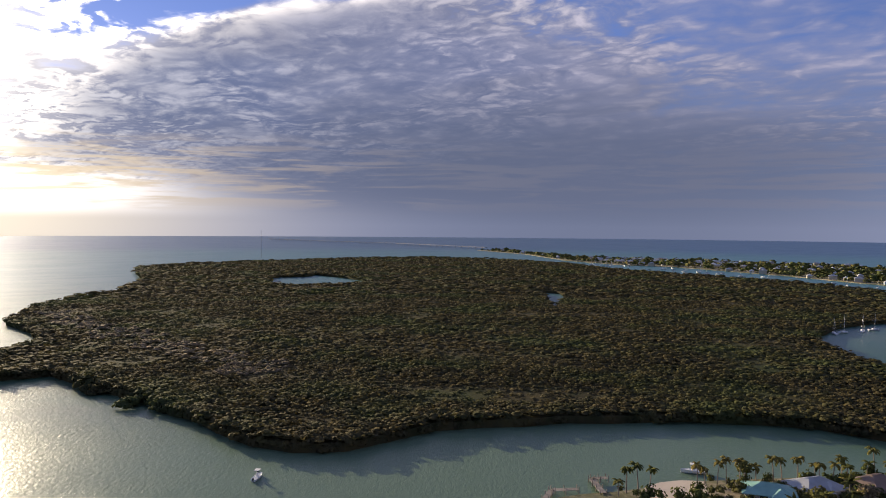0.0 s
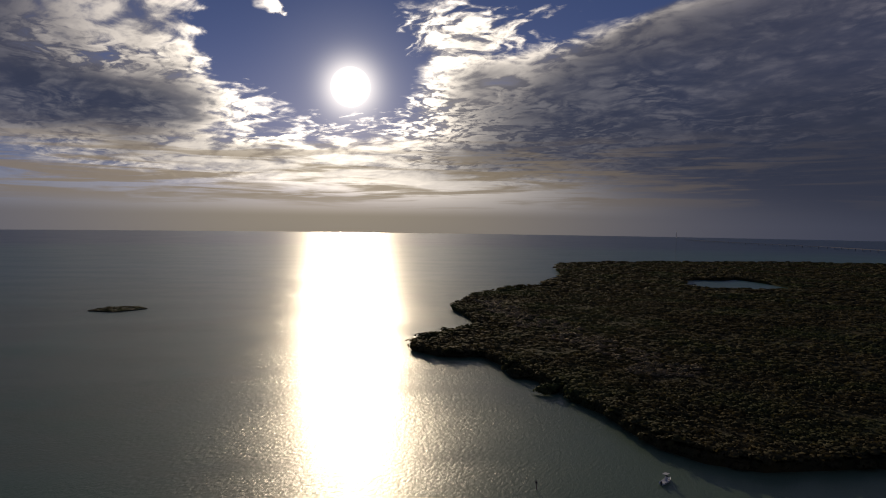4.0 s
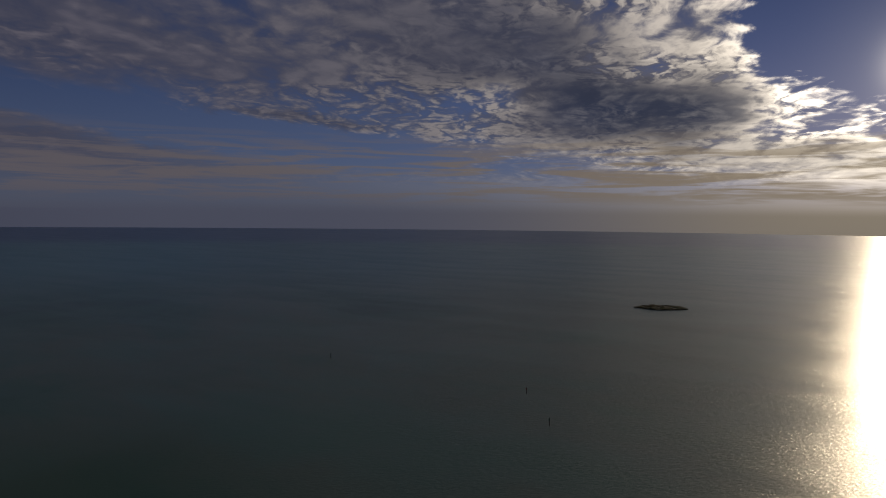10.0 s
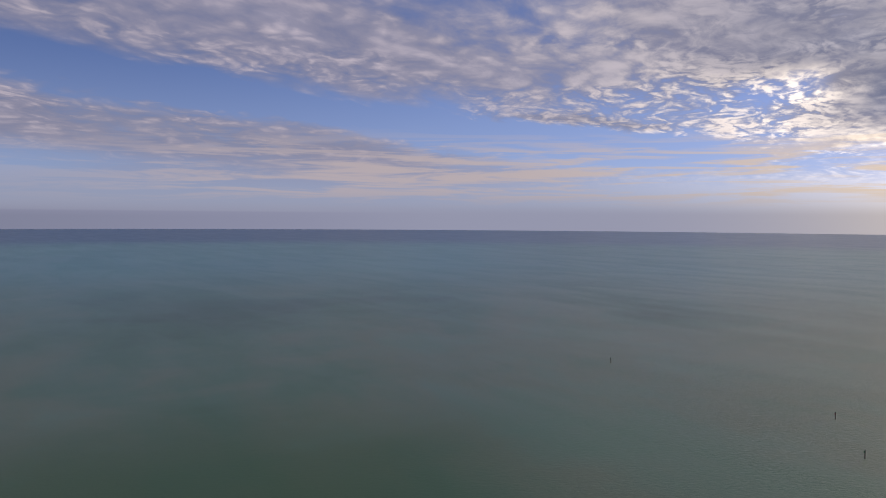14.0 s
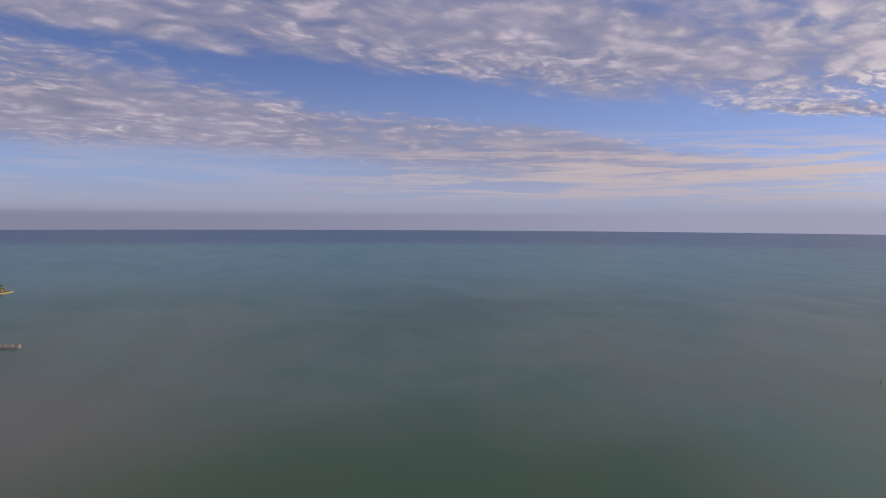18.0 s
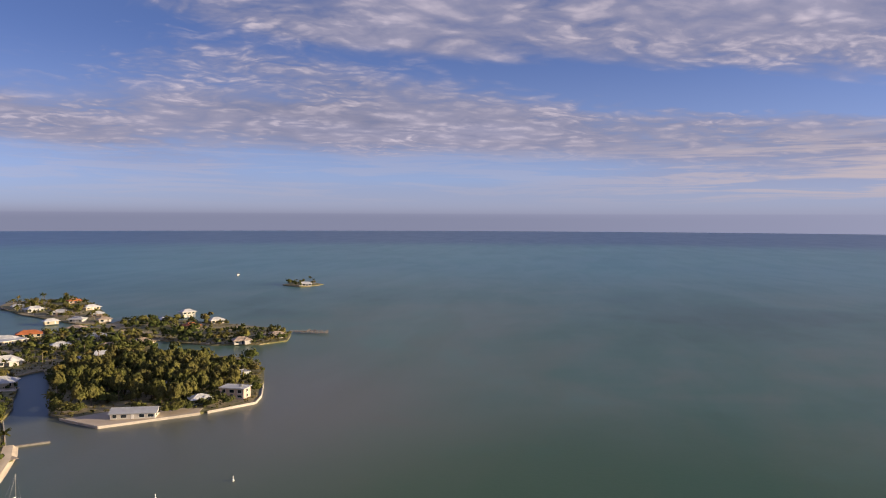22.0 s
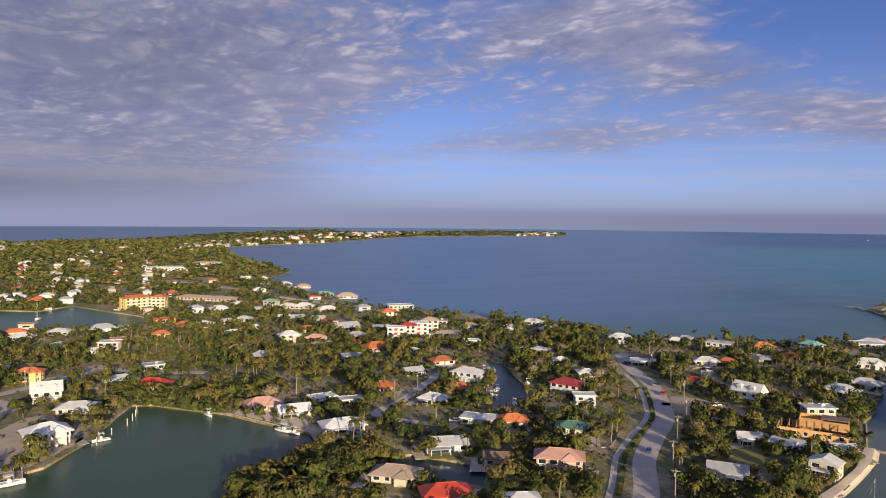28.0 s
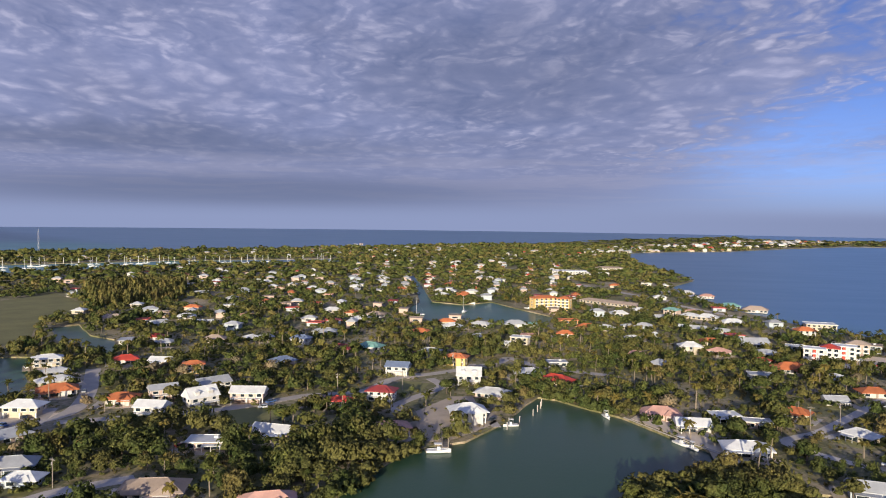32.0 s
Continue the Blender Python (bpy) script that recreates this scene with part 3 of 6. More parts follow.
def roofing(name, col, rough, seam, vary=0.2):
    """Roof sheets or tiles in rows down the slope."""
    def build(N, p):
        tc = N.add("ShaderNodeTexCoord").outputs["Object"]
        w = N.add("ShaderNodeTexWave")
        w.bands_direction = "X"
        N.put(w, "Vector", tc)
        N.put(w, "Scale", seam)
        stain = N.noise(tc, 0.35, 5, 0.65)
        info = N.add("ShaderNodeObjectInfo").outputs["Random"]
        f = N.m("ADD", N.m("MULTIPLY", stain, 0.7), N.m("MULTIPLY", info, 0.35))
        N.put(p, "Base Color", N.ramp(f, [(0.25, tuple(c * (1 - vary * 1.4) for c in col)), (0.75, tuple(min(0.92, c * (1 + vary)) for c in col))]))
        N.put(p, "Roughness", rough)
        bump(N, p, w.outputs[0], 0.35, 0.06)
    return material(name, build)


ROOFS = {"W": roofing("white_metal_roof", (0.63, 0.63, 0.61), 0.55, 1.2), "G": roofing("grey_metal_roof", (0.40, 0.41, 0.42), 0.5, 1.2),
         "O": roofing("orange_tile_roof", (0.55, 0.17, 0.06), 0.8, 2.0), "R": roofing("red_metal_roof", (0.48, 0.06, 0.035), 0.55, 1.2),
         "P": roofing("pink_tile_roof", (0.58, 0.33, 0.26), 0.85, 2.0), "T": roofing("tan_shingle_roof", (0.40, 0.31, 0.24), 0.9, 3.0),
         "B": roofing("brown_shingle_roof", (0.22, 0.15, 0.11), 0.9, 3.0), "E": roofing("dark_green_metal_roof", (0.09, 0.19, 0.14), 0.5, 1.2), "N": roofing("sea_green_metal_roof", (0.22, 0.42, 0.36), 0.5, 1.2),
         "L": roofing("slate_blue_metal_roof", (0.20, 0.25, 0.36), 0.5, 1.2), "D": roofing("dark_red_metal_roof", (0.30, 0.045, 0.04), 0.55, 1.2)}
ROOF_WORD = {"W": "white metal", "G": "grey metal", "O": "orange tile", "R": "bright red metal", "P": "faded pink tile", "T": "tan shingle",
             "B": "brown shingle", "E": "dark green metal", "N": "sea-green metal", "L": "slate-blue metal", "D": "dark red metal"}
WALLS = [plain("white_stucco", (0.58, 0.55, 0.50), 0.85, vary=0.1, scale=0.3), plain("cream_stucco", (0.52, 0.45, 0.34), 0.85, vary=0.1, scale=0.3),
         plain("pale_blue_siding", (0.44, 0.49, 0.52), 0.8, vary=0.1, scale=0.3), plain("pale_pink_stucco", (0.54, 0.41, 0.34), 0.85, vary=0.1, scale=0.3)]
WALL_WORD = ["white stucco", "cream stucco", "pale blue", "pale pink"]
M_YELLOW = plain("yellow_stucco", (0.70, 0.50, 0.20), 0.85, vary=0.1, scale=0.3)
M_ORANGEWALL = plain("orange_stucco", (0.66, 0.33, 0.13), 0.85, vary=0.1, scale=0.3)
M_TRIM = plain("white_trim", (0.78, 0.77, 0.74), 0.7, vary=0.05)

# ---- roads, lots, lawns, beach ----
MAIN_ROAD = [(9, -150), (9, -197), (9, -214), (11, -241), (9, -267), (6, -294), (8, -318), (13, -350), (23, -380), (30, -403), (34, -430)]
LOOP_ROAD = [(300, -60), (281, -116), (280, -142), (280, -157), (272, -181), (284, -208), (281, -235), (282, -277), (288, -291), (259, -288), (225, -300)]
TURNING = [(232, -172), (244, -181), (253, -207), (259, -217), (274, -222)]
WEST_ROAD = [(308, -30), (308, -62), (334, -79), (394, -97)]
NEAR_ROAD = [(215, -10), (222, -36), (224, -47), (222, -66)]
CANAL_ROAD = [(80, -255), (115, -259), (114, -283), (115, -313), (117, -347), (120, -380)]
FAR_ROAD = [(640, -730), (492, -667), (389, -628)]
FAR_STREET = [(380, -610), (337, -590), (279, -568), (230, -545)]
SIDE_STREET = [(8, -318), (-10, -318), (-30, -312)]
for nm, line, wide in (("road_main", MAIN_ROAD, 7.4), ("road_loop", LOOP_ROAD, 5.5), ("road_turning", TURNING, 5.0), ("road_west", WEST_ROAD, 7.0),
                       ("road_near", NEAR_ROAD, 6.0), ("road_canal", CANAL_ROAD, 4.2), ("road_far", FAR_ROAD, 9.0), ("road_street", FAR_STREET, 6.0), ("road_side", SIDE_STREET, 5.0)):
    tagged(ribbon(nm, line, wide, 0.86, M_ASPHALT), "sun-bleached grey asphalt road with sandy edges", "road", kind="structure")
tagged(ribbon("ground_verge", MAIN_ROAD, 19.0, 0.835, M_VERGE, 0.05), "sandy verge with patchy grass along the road", "verge", kind="structure")
PATH = [(19, -180), (19, -215), (20, -241), (17, -267), (13, -294), (15, -318), (19, -345), (27, -372)]
tagged(ribbon("pavement", PATH, 2.0, 0.9, M_CONCRETE), "pale concrete footpath along the road", "path", kind="structure")
for k in range(len(PATH) - 2):
    # clipped hedges in the strip between the path and the road
    for s in (0.12, 0.5, 0.86):
        p, q = Vector(PATH[k]).lerp(Vector(PATH[k + 1]), s - 0.10), Vector(PATH[k]).lerp(Vector(PATH[k + 1]), s + 0.12)
        hedge = ribbon("hedge", [tuple(p - Vector((2.6, 0))), tuple((p + q) / 2 - Vector((2.7, 0))), tuple(q - Vector((2.6, 0)))], 1.5, 1.55, M_TREE, 0.75)
        tagged(hedge, "low dark green hedge beside the footpath", "hedge", "hedges of the main road")
LOT = [(5, -334), (-8, -332), (-29, -317), (-24, -296), (-5, -301), (3, -309)]
APART_LOT = [(163, -430), (166, -472), (146, -475), (138, -449), (146, -420), (160, -422)]
PAD = [(-86, -304), (-93, -284), (-129, -276), (-134, -282), (-127, -290), (-104, -303)]
LAWN = [(277, -117), (274, -141), (255, -133), (253, -108)]
LAWN_HALF = [(-16, -262), (-26, -271), (-27, -251), (-17, -243)]
LAWN_ROAD = [(27, -222), (25, -232), (24, -214), (25, -204)]
WEST_LOT = [(292, -30), (300, -56), (322, -66), (330, -48), (312, -22)]
LOOP_LAWN = [(258, -186), (269, -190), (278, -208), (266, -215), (256, -203)]
tagged(patch("ground_lot", LOT, 0.88, M_DIRT), "bare marl building lot with tyre tracks", "ground", kind="structure")
tagged(patch("ground_apron", APART_LOT, 0.88, M_SAND), "bare pale sand lot beside the apartments", "ground", kind="structure")
tagged(patch("ground_pad", PAD, 0.92, M_DIRT), "bare sandy yard behind the seawall", "ground", kind="structure")
tagged(patch("ground_lane", WEST_LOT, 0.88, M_ASPHALT), "grey paved yard between the white houses", "ground", kind="structure")
YARD = [(213, -147), (218, -164), (222, -182), (210, -196), (199, -196), (195, -184), (192, -165), (200, -152)]
tagged(patch("ground_yard", YARD, 0.87, M_DIRT), "sandy waterfront yards by the lagoon", "ground", kind="structure")
TERRACE = [(169, -241), (172, -252), (139, -249), (130, -241), (112, -238), (109, -227), (133, -232)]
LAGOON_YARD = [(230, -179), (240, -207), (235, -215), (218, -204), (204, -201), (196, -186), (192, -164), (198, -161)]
tagged(patch("ground_terrace", TERRACE, 0.9, M_SAND), "pale paved terrace between the houses and the seawall", "terrace", kind="structure")
tagged(patch("ground_yard", LAGOON_YARD, 0.875, M_DIRT), "sandy drive and yard round the lagoon house", "ground", kind="structure")
for pts in (LAWN, LAWN_HALF, LAWN_ROAD, LOOP_LAWN):
    tagged(patch("ground_lawn", pts, 0.87, M_GRASS), "mown green lawn between the houses", "lawn", kind="structure")
tagged(patch("ground_field", FIELD, 0.87, M_GRASS), "wide mown grass field beside the creek", "field", kind="structure")
BEACH_IN = [(-30, -195), (-33, -214), (-38.5, -227), (-46, -240.5), (-53.5, -256.5), (-61, -281)]
BEACH_OUT = [(-66, -281), (-63.5, -271), (-56.5, -254), (-50, -239.5), (-43.5, -226), (-39, -216), (-35, -195)]


def beach():
    bm = bmesh.new()
    n = 40

    def along(pts, t):
        f = t * (len(pts) - 1)
        i = min(int(f), len(pts) - 2)
        return Vector(pts[i]).lerp(Vector(pts[i + 1]), f - i)
    rows = []
    for i in range(n + 1):
        a, b = along(BEACH_IN, i / n), along(BEACH_OUT[::-1], i / n)
        rows.append([bm.verts.new((*a.lerp(b, s), h)) for s, h in ((0, 1.15), (0.35, 1.05), (0.62, 0.9), (0.8, 0.3), (1.0, -0.15))])
    for a, b in zip(rows, rows[1:]):
        for k in range(4):
            bm.faces.new((a[k], a[k + 1], b[k + 1], b[k]))
    bmesh.ops.recalc_face_normals(bm, faces=bm.faces)
    return mesh_ob("ground_beach", bm, M_SAND)


tagged(beach(), "narrow curved beach of pale coral sand", "beach", kind="structure")
SPIT_SAND = [(58, 206), (62, 216), (68, 220), (75, 222), (82, 221), (80, 212), (70, 206)]
tagged(patch("ground_spit", SPIT_SAND, 0.9, M_SAND), "small pale sand landing among palms", "beach", kind="structure")


def seawall(pts, label):
    """A concrete wall with a cap, in lengths that can be told apart."""
    root = empty("seawall", Matrix(), label, "seawall")
    for a, b in zip(pts, pts[1:]):
        a, b = Vector(a), Vector(b)
        n = max(1, round((b - a).length / 12))
        for i in range(n):
            p, q = a.lerp(b, i / n), a.lerp(b, (i + 1) / n)
            d = (q - p)
            w = part("panel", boxes((0, 0, 0, d.length - 0.06, 0.4, 1.7)), M_CONCRETE, root)
            w.matrix_local = Matrix.Translation((*((p + q) / 2), 0.2)) @ Matrix.Rotation(math.atan2(d.y, d.x), 4, "Z")
            c = part("cap", boxes((0, 0, 0.92, d.length - 0.02, 0.7, 0.14)), M_CONCRETE, root, "paler weathered concrete cap")
            c.matrix_local = w.matrix_local
    return root


seawall([(172, -240.5), (146.6, -233.5), (110, -226)], "pale concrete seawall with a cap along the lagoon")
seawall([(26, -249), (23, -251), (22, -260), (22, -267)], "curved white garden wall before the green-roofed house")
seawall([(-86, -306), (-93, -284), (-130, -276)], "low concrete seawall round a sandy yard")
seawall([(-133, -276), (-155, -276), (-163, -285), (-175, -304)], "weathered concrete seawall before the point house")
seawall([(-62, -282), (-66, -302), (-69, -317)], "concrete seawall along the canal mouth")
# ---- houses ----


def window_mesh(name, glazed):
    """A window as one piece: a flat case whose face is set back; glazed: with its glass in it."""
    bm = boxes((0, 0, 0, 1.6, 0.12, 1.35))
    bm.faces.ensure_lookup_table()
    front = min(bm.faces, key=lambda f: f.calc_center_median().y)
    bmesh.ops.inset_region(bm, faces=[front], thickness=0.12, depth=-0.07)
    if glazed:
        front.material_index = 1
    me = bpy.data.meshes.new(name)
    bm.to_mesh(me)
    bm.free()
    me.materials.append(M_TRIM)
    me.materials.append(M_GLASS)
    return me


def pane_mesh():
    me = bpy.data.meshes.new("pane")
    bm = boxes((0, -0.015, 0, 1.34, 0.03, 1.09))
    bm.to_mesh(me)
    bm.free()
    me.materials.append(M_GLASS)
    return me


WINDOW, PANE, WINDOW_FULL = window_mesh("window", False), pane_mesh(), window_mesh("window", True)


def put_window(root, x, y, z, turn, wide=1.0, tall=1.0, pane=True):
    w = new("window", WINDOW)
    w.parent = root
    w.matrix_local = Matrix.Translation((x, y, z)) @ Matrix.Rotation(radians(turn), 4, "Z") @ Matrix.Diagonal((wide, 1, tall, 1))
    if pane:
        g = new("pane", PANE)
        g.parent = w
    else:
        w.data = WINDOW_FULL
    return w


def hip_roof(L, D, z, rise, over=0.8, ridge=None):
    """A hipped roof slab with eaves of some thickness."""
    bm = bmesh.new()
    a, b = L / 2 + over, D / 2 + over
    rl = max(0.2, (L - D) / 2) if ridge is None else ridge
    lo = [bm.verts.new((x, y, z - 0.22)) for x, y in ((-a, -b), (a, -b), (a, b), (-a, b))]
    ed = [bm.verts.new((x, y, z)) for x, y in ((-a, -b), (a, -b), (a, b), (-a, b))]
    r0, r1 = bm.verts.new((-rl, 0, z + rise)), bm.verts.new((rl, 0, z + rise))
    bm.faces.new(lo[::-1])
    for i in range(4):
        j = (i + 1) % 4
        bm.faces.new((lo[i], lo[j], ed[j], ed[i]))
    bm.faces.new((ed[0], ed[1], r1, r0))
    bm.faces.new((ed[1], ed[2], r1))
    bm.faces.new((ed[2], ed[3], r0, r1))
    bm.faces.new((ed[3], ed[0], r0))
    return bm


def flat_roof(L, D, z, over=0.6):
    return boxes((0, 0, z + 0.12, L + 2 * over, D + 2 * over, 0.24), (0, -D / 2 - over + 0.06, z + 0.3, L + 2 * over, 0.12, 0.18), (0, D / 2 + over - 0.06, z + 0.3, L + 2 * over, 0.12, 0.18))


def house(code, L, D, rng, label_tail, detail=True, fine=True):
    """code: roof colour, roof form, storeys. The front looks along -y."""
    col, form, st = code[0], code[1], int(code[2])
    wi = rng.choice([0, 0, 0, 1, 1, 2, 3])
    wall_mat, word = (M_YELLOW, "yellow stucco") if form == "y" else (M_ORANGEWALL, "orange stucco") if form == "a" and col == "O" else (WALLS[wi], WALL_WORD[wi])
    h = 2.45 if st == 1 else 4.6
    stilts = st == 2 and form in "hgd" and rng.random() < 0.5
    shape = {"h": "hip", "y": "hip", "g": "gable", "d": "steep dormered", "f": "flat", "a": "flat", "v": "front gable", "s": "low gable"}[form]
    root = empty("house", Matrix(), f"{word} house, {ROOF_WORD[col]} {shape} roof, {label_tail}", "house")
    base = 0.0
    if stilts:
        part("ground_floor", boxes((0, 0.3, 1.1, L * 0.8, D * 0.75, 2.2)), wall_mat, root)
        for sx in (-1, 0, 1):
            part("pillar", boxes((sx * (L / 2 - 0.4), -D / 2 + 0.3, 1.1, 0.4, 0.4, 2.2)), M_TRIM, root)
        part("wall", boxes((0, 0, 3.55, L, D, 2.7)), wall_mat, root)
        base = 2.7
    else:
        part("wall", boxes((0, 0, h / 2 - 0.1, L, D, h + 0.2)), wall_mat, root)
    rm = ROOFS[col]
    if form in "hy":
        rise = D * rng.uniform(0.24, 0.33)
        ro = part("roof", hip_roof(L, D, h, rise, 1.05), rm, root, f"{ROOF_WORD[col]} roof")
        if detail:
            part("ridge_cap", boxes((0, 0, h + rise, max(0.6, L - D) + 0.4, 0.3, 0.14)), rm, ro)
            if rng.random() < 0.7:
                wing = part("wing_roof", hip_roof(D * 0.55, L * 0.3, h - 0.02, rise * 0.7, 0.6), rm, ro)
                wing.matrix_local = Matrix.Translation((L * 0.22, -D * 0.36, 0)) @ Matrix.Rotation(radians(90), 4, "Z")
                part("wing_wall", boxes((L * 0.22, -D * 0.5 - 1.0, h / 2 - 0.1, L * 0.28, 2.6, h)), wall_mat, root)
    elif form in "gds":
        rise = D * (0.5 if form == "d" else 0.16 if form == "s" else 0.28)
        bm = hip_roof(L, D, h, rise, 0.6, ridge=L / 2 + 0.6)
        ro = part("roof", bm, rm, root, f"{ROOF_WORD[col]} roof")
        part("ridge_cap", boxes((0, 0, h + rise, L + 1.2, 0.3, 0.12)), rm, ro)
        if form == "d":
            for sx in (-0.24, 0.24):
                dr = part("dormer", boxes((sx * L, -D * 0.3, h + rise * 0.42, 1.8, D * 0.3, 1.5)), wall_mat, ro)
                part("dormer_roof", hip_roof(2.0, D * 0.34, h + rise * 0.42 + 0.75, 0.7, 0.25), rm, ro).location = (sx * L, -D * 0.29, 0)
    elif form == "v":
        bm = hip_roof(D, L, h, L * 0.22, 0.6, ridge=D / 2 + 0.6)
        ro = part("roof", bm, rm, root, f"{ROOF_WORD[col]} roof")
        ro.matrix_local = Matrix.Rotation(radians(90), 4, "Z")
        part("veranda", boxes((0, -D / 2 - 1.2, 2.5, L, 2.4, 0.2)), M_TRIM, root)
        for sx in (-0.48, -0.16, 0.16, 0.48):
            part("veranda_post", boxes((sx * L, -D / 2 - 2.3, 1.2, 0.16, 0.16, 2.6)), M_TRIM, root)
    else:
        ro = part("roof", flat_roof(L, D, h), rm, root, f"flat {ROOF_WORD[col]} roof with raised edges")
        if detail and L > 10:
            part("air_unit", boxes((L * 0.2, D * 0.1, h + 0.7, 1.4, 1.0, 0.9)), M_METAL, root, "grey rooftop air unit")
    nw = max(2, int(L / 3.2))
    for s in range(st):
        z = 1.3 + s * 2.15
        if stilts and s == 0:
            continue
        for i in range(nw):
            x = -L / 2 + (i + 0.5) * L / nw
            if s == 0 and i == nw // 2 and not stilts:
                part("door", boxes((x, -D / 2 - 0.03, 1.05, 1.1, 0.12, 2.1)), rng.choice([M_WOODEN, M_NAVY, M_TRIM]), root)
                continue
            put_window(root, x, -D / 2 - 0.03, z, 0, rng.choice([1.1, 1.4, 1.6]), rng.choice([0.95, 1.15, 1.25]), fine)
        if detail:
            for sx in (-1, 1):
                for y in ((-D / 4, D / 4) if D > 7 else (0.0,)):
                    put_window(root, sx * (L / 2 + 0.03), y, z, 90 * sx, 0.9, 1.0, fine)
    if st == 1 and form in "hgf" and detail and rng.random() < 0.6:
        # a lean-to porch with posts; a dark sheet on the wall imitates its shade
        px = rng.choice([-0.2, 0.2]) * L
        pr = part("porch_roof", boxes((px, -D / 2 - 1.9, h - 0.35, L * 0.5, 2.8, 0.16)), rm, root)
        for sx in (-0.23, 0.0, 0.23):
            part("porch_post", boxes((px + sx * L, -D / 2 - 3.1, (h - 0.4) / 2, 0.14, 0.14, h - 0.4)), M_TRIM, pr)
        part("porch_screen", boxes((px, -D / 2 - 0.12, (h - 0.3) / 2, L * 0.46, 0.06, h - 0.5)), M_GLASS, pr, "dark sheet standing for the shade inside the porch")
    if st == 2 and form not in "v" and detail and rng.random() < 0.75:
        dk = part("balcony", boxes((0, -D / 2 - 1.0, 2.35, L * 0.9, 2.0, 0.18)), M_TRIM, root, "white balcony deck")
        part("railing", boxes((0, -D / 2 - 1.95, 3.3, L * 0.9, 0.06, 0.08), *[(x, -D / 2 - 1.95, 2.88, 0.05, 0.05, 0.95) for x in np.linspace(-L * 0.44, L * 0.44, 12)]), M_TRIM, dk)
        for sx in (-0.43, 0, 0.43):
            part("post", boxes((sx * L, -D / 2 - 1.85, 1.18, 0.18, 0.18, 2.3)), M_TRIM, root)
    return root


HOUSE_SPOTS = []      # x, y, clear radius
TOWN_HOUSES = {}
DRIVES = []
TOWN_HOUSES["WEST"] = [(415, -80, 14, 8, 259, "Wh2"), (389, -79, 11, 7, 271, "Wh1"), (368, -74, 15, 8, 271, "Wh1"), (348, -71, 16, 9, 259, "Oh1"), (317, -53, 14, 8, 232, "Wh2"), (285, -42, 14, 8, 287, "Gh1"), (252, -38, 15, 8, 246, "Gh1"), (236, -39, 10, 6, 232, "Wh1"), (316, -89, 13, 8, 239, "Oh1"), (287, -92, 12, 8, 224, "Wg2"), (313, -105, 12, 7, 263, "Gg2"), (291, -113, 13, 8, 274, "Wd2"), (286, -132, 15, 8, 230, "Wg2"), (321, -130, 16, 9, 273, "Gg1"), (357, -135, 10, 6, 249, "Oy2"), (384, -128, 12, 8, 224, "Wg1"), (401, -115, 12, 7, 254, "Rh1")]
TOWN_HOUSES["NORTH"] = [(464, -151, 11, 7, 237, "Rh1"), (442, -149, 12, 7, 223, "Gh1"), (435, -178, 13, 8, 233, "Th1"), (428, -199, 8, 6, 270, "Wh1"), (423, -207, 9, 6, 256, "Wh1"), (394, -216, 12, 7, 226, "Lh2"), (348, -180, 13, 8, 268, "Lh1"), (238, -95, 14, 8, 233, "Wf1"), (235, -118, 15, 8, 215, "Wg1"), (205, -66, 18, 10, 237, "Th1"), (177, -87, 15, 8, 244, "Ph1"), (546, -201, 13, 8, 250, "Wh1"), (522, -172, 12, 8, 277, "Wg1"), (567, -153, 18, 10, 240, "Th1"), (422, -250, 16, 9, 224, "Gh1"), (361, -225, 13, 8, 210, "Dh1")]
TOWN_HOUSES["LOOP"] = [(357, -243, 15, 8, 208, "Nh1"), (291, -215, 12, 8, 219, "Lg2"), (254, -179, 12, 8, 220, "Dh2"), (264, -153, 8, 6, 225, "Ph1"), (257, -160, 10, 6, 223, "Rh1"), (213, -154, 14, 8, 246, "Ph1"), (207, -187, 14, 10, 240, "Wh2"), (228, -221, 15, 8, 211, "Wh1"), (254, -230, 12, 8, 228, "Wd2"), (323, -262, 12, 7, 216, "Wh1"), (292, -255, 12, 7, 214, "Oy2"), (385, -303, 11, 7, 217, "Oh1"), (391, -337, 12, 8, 254, "Wh1"), (344, -320, 11, 7, 239, "Gh1"), (385, -360, 14, 8, 199, "Wh1"), (371, -381, 17, 9, 236, "Gh1"), (363, -392, 9, 6, 248, "Nf1")]
TOWN_HOUSES["BASIN_SIDE"] = [(317, -331, 12, 8, 209, "Wf2"), (313, -316, 10, 6, 210, "Wh1"), (248, -265, 14, 8, 235, "Wh1"), (228, -264, 15, 8, 193, "Rh1"), (257, -297, 11, 7, 233, "Gf1"), (351, -418, 14, 9, 232, "Oa2"), (319, -377, 11, 7, 220, "Oh1"), (331, -416, 14, 8, 218, "Oh1"), (320, -422, 12, 7, 189, "Wh1"), (515, -312, 14, 8, 239, "Wh1"), (459, -304, 15, 8, 248, "Wh1"), (472, -326, 13, 8, 207, "Th1"), (163, -252, 15, 9, 225, "Ph1"), (146, -248, 13, 8, 222, "Wg1"), (119, -237, 16, 9, 219, "Wh1"), (145, -270, 11, 7, 233, "Wf1"), (132, -271, 10, 6, 218, "Wf1"), (129, -298, 10, 6, 188, "Oh1")]
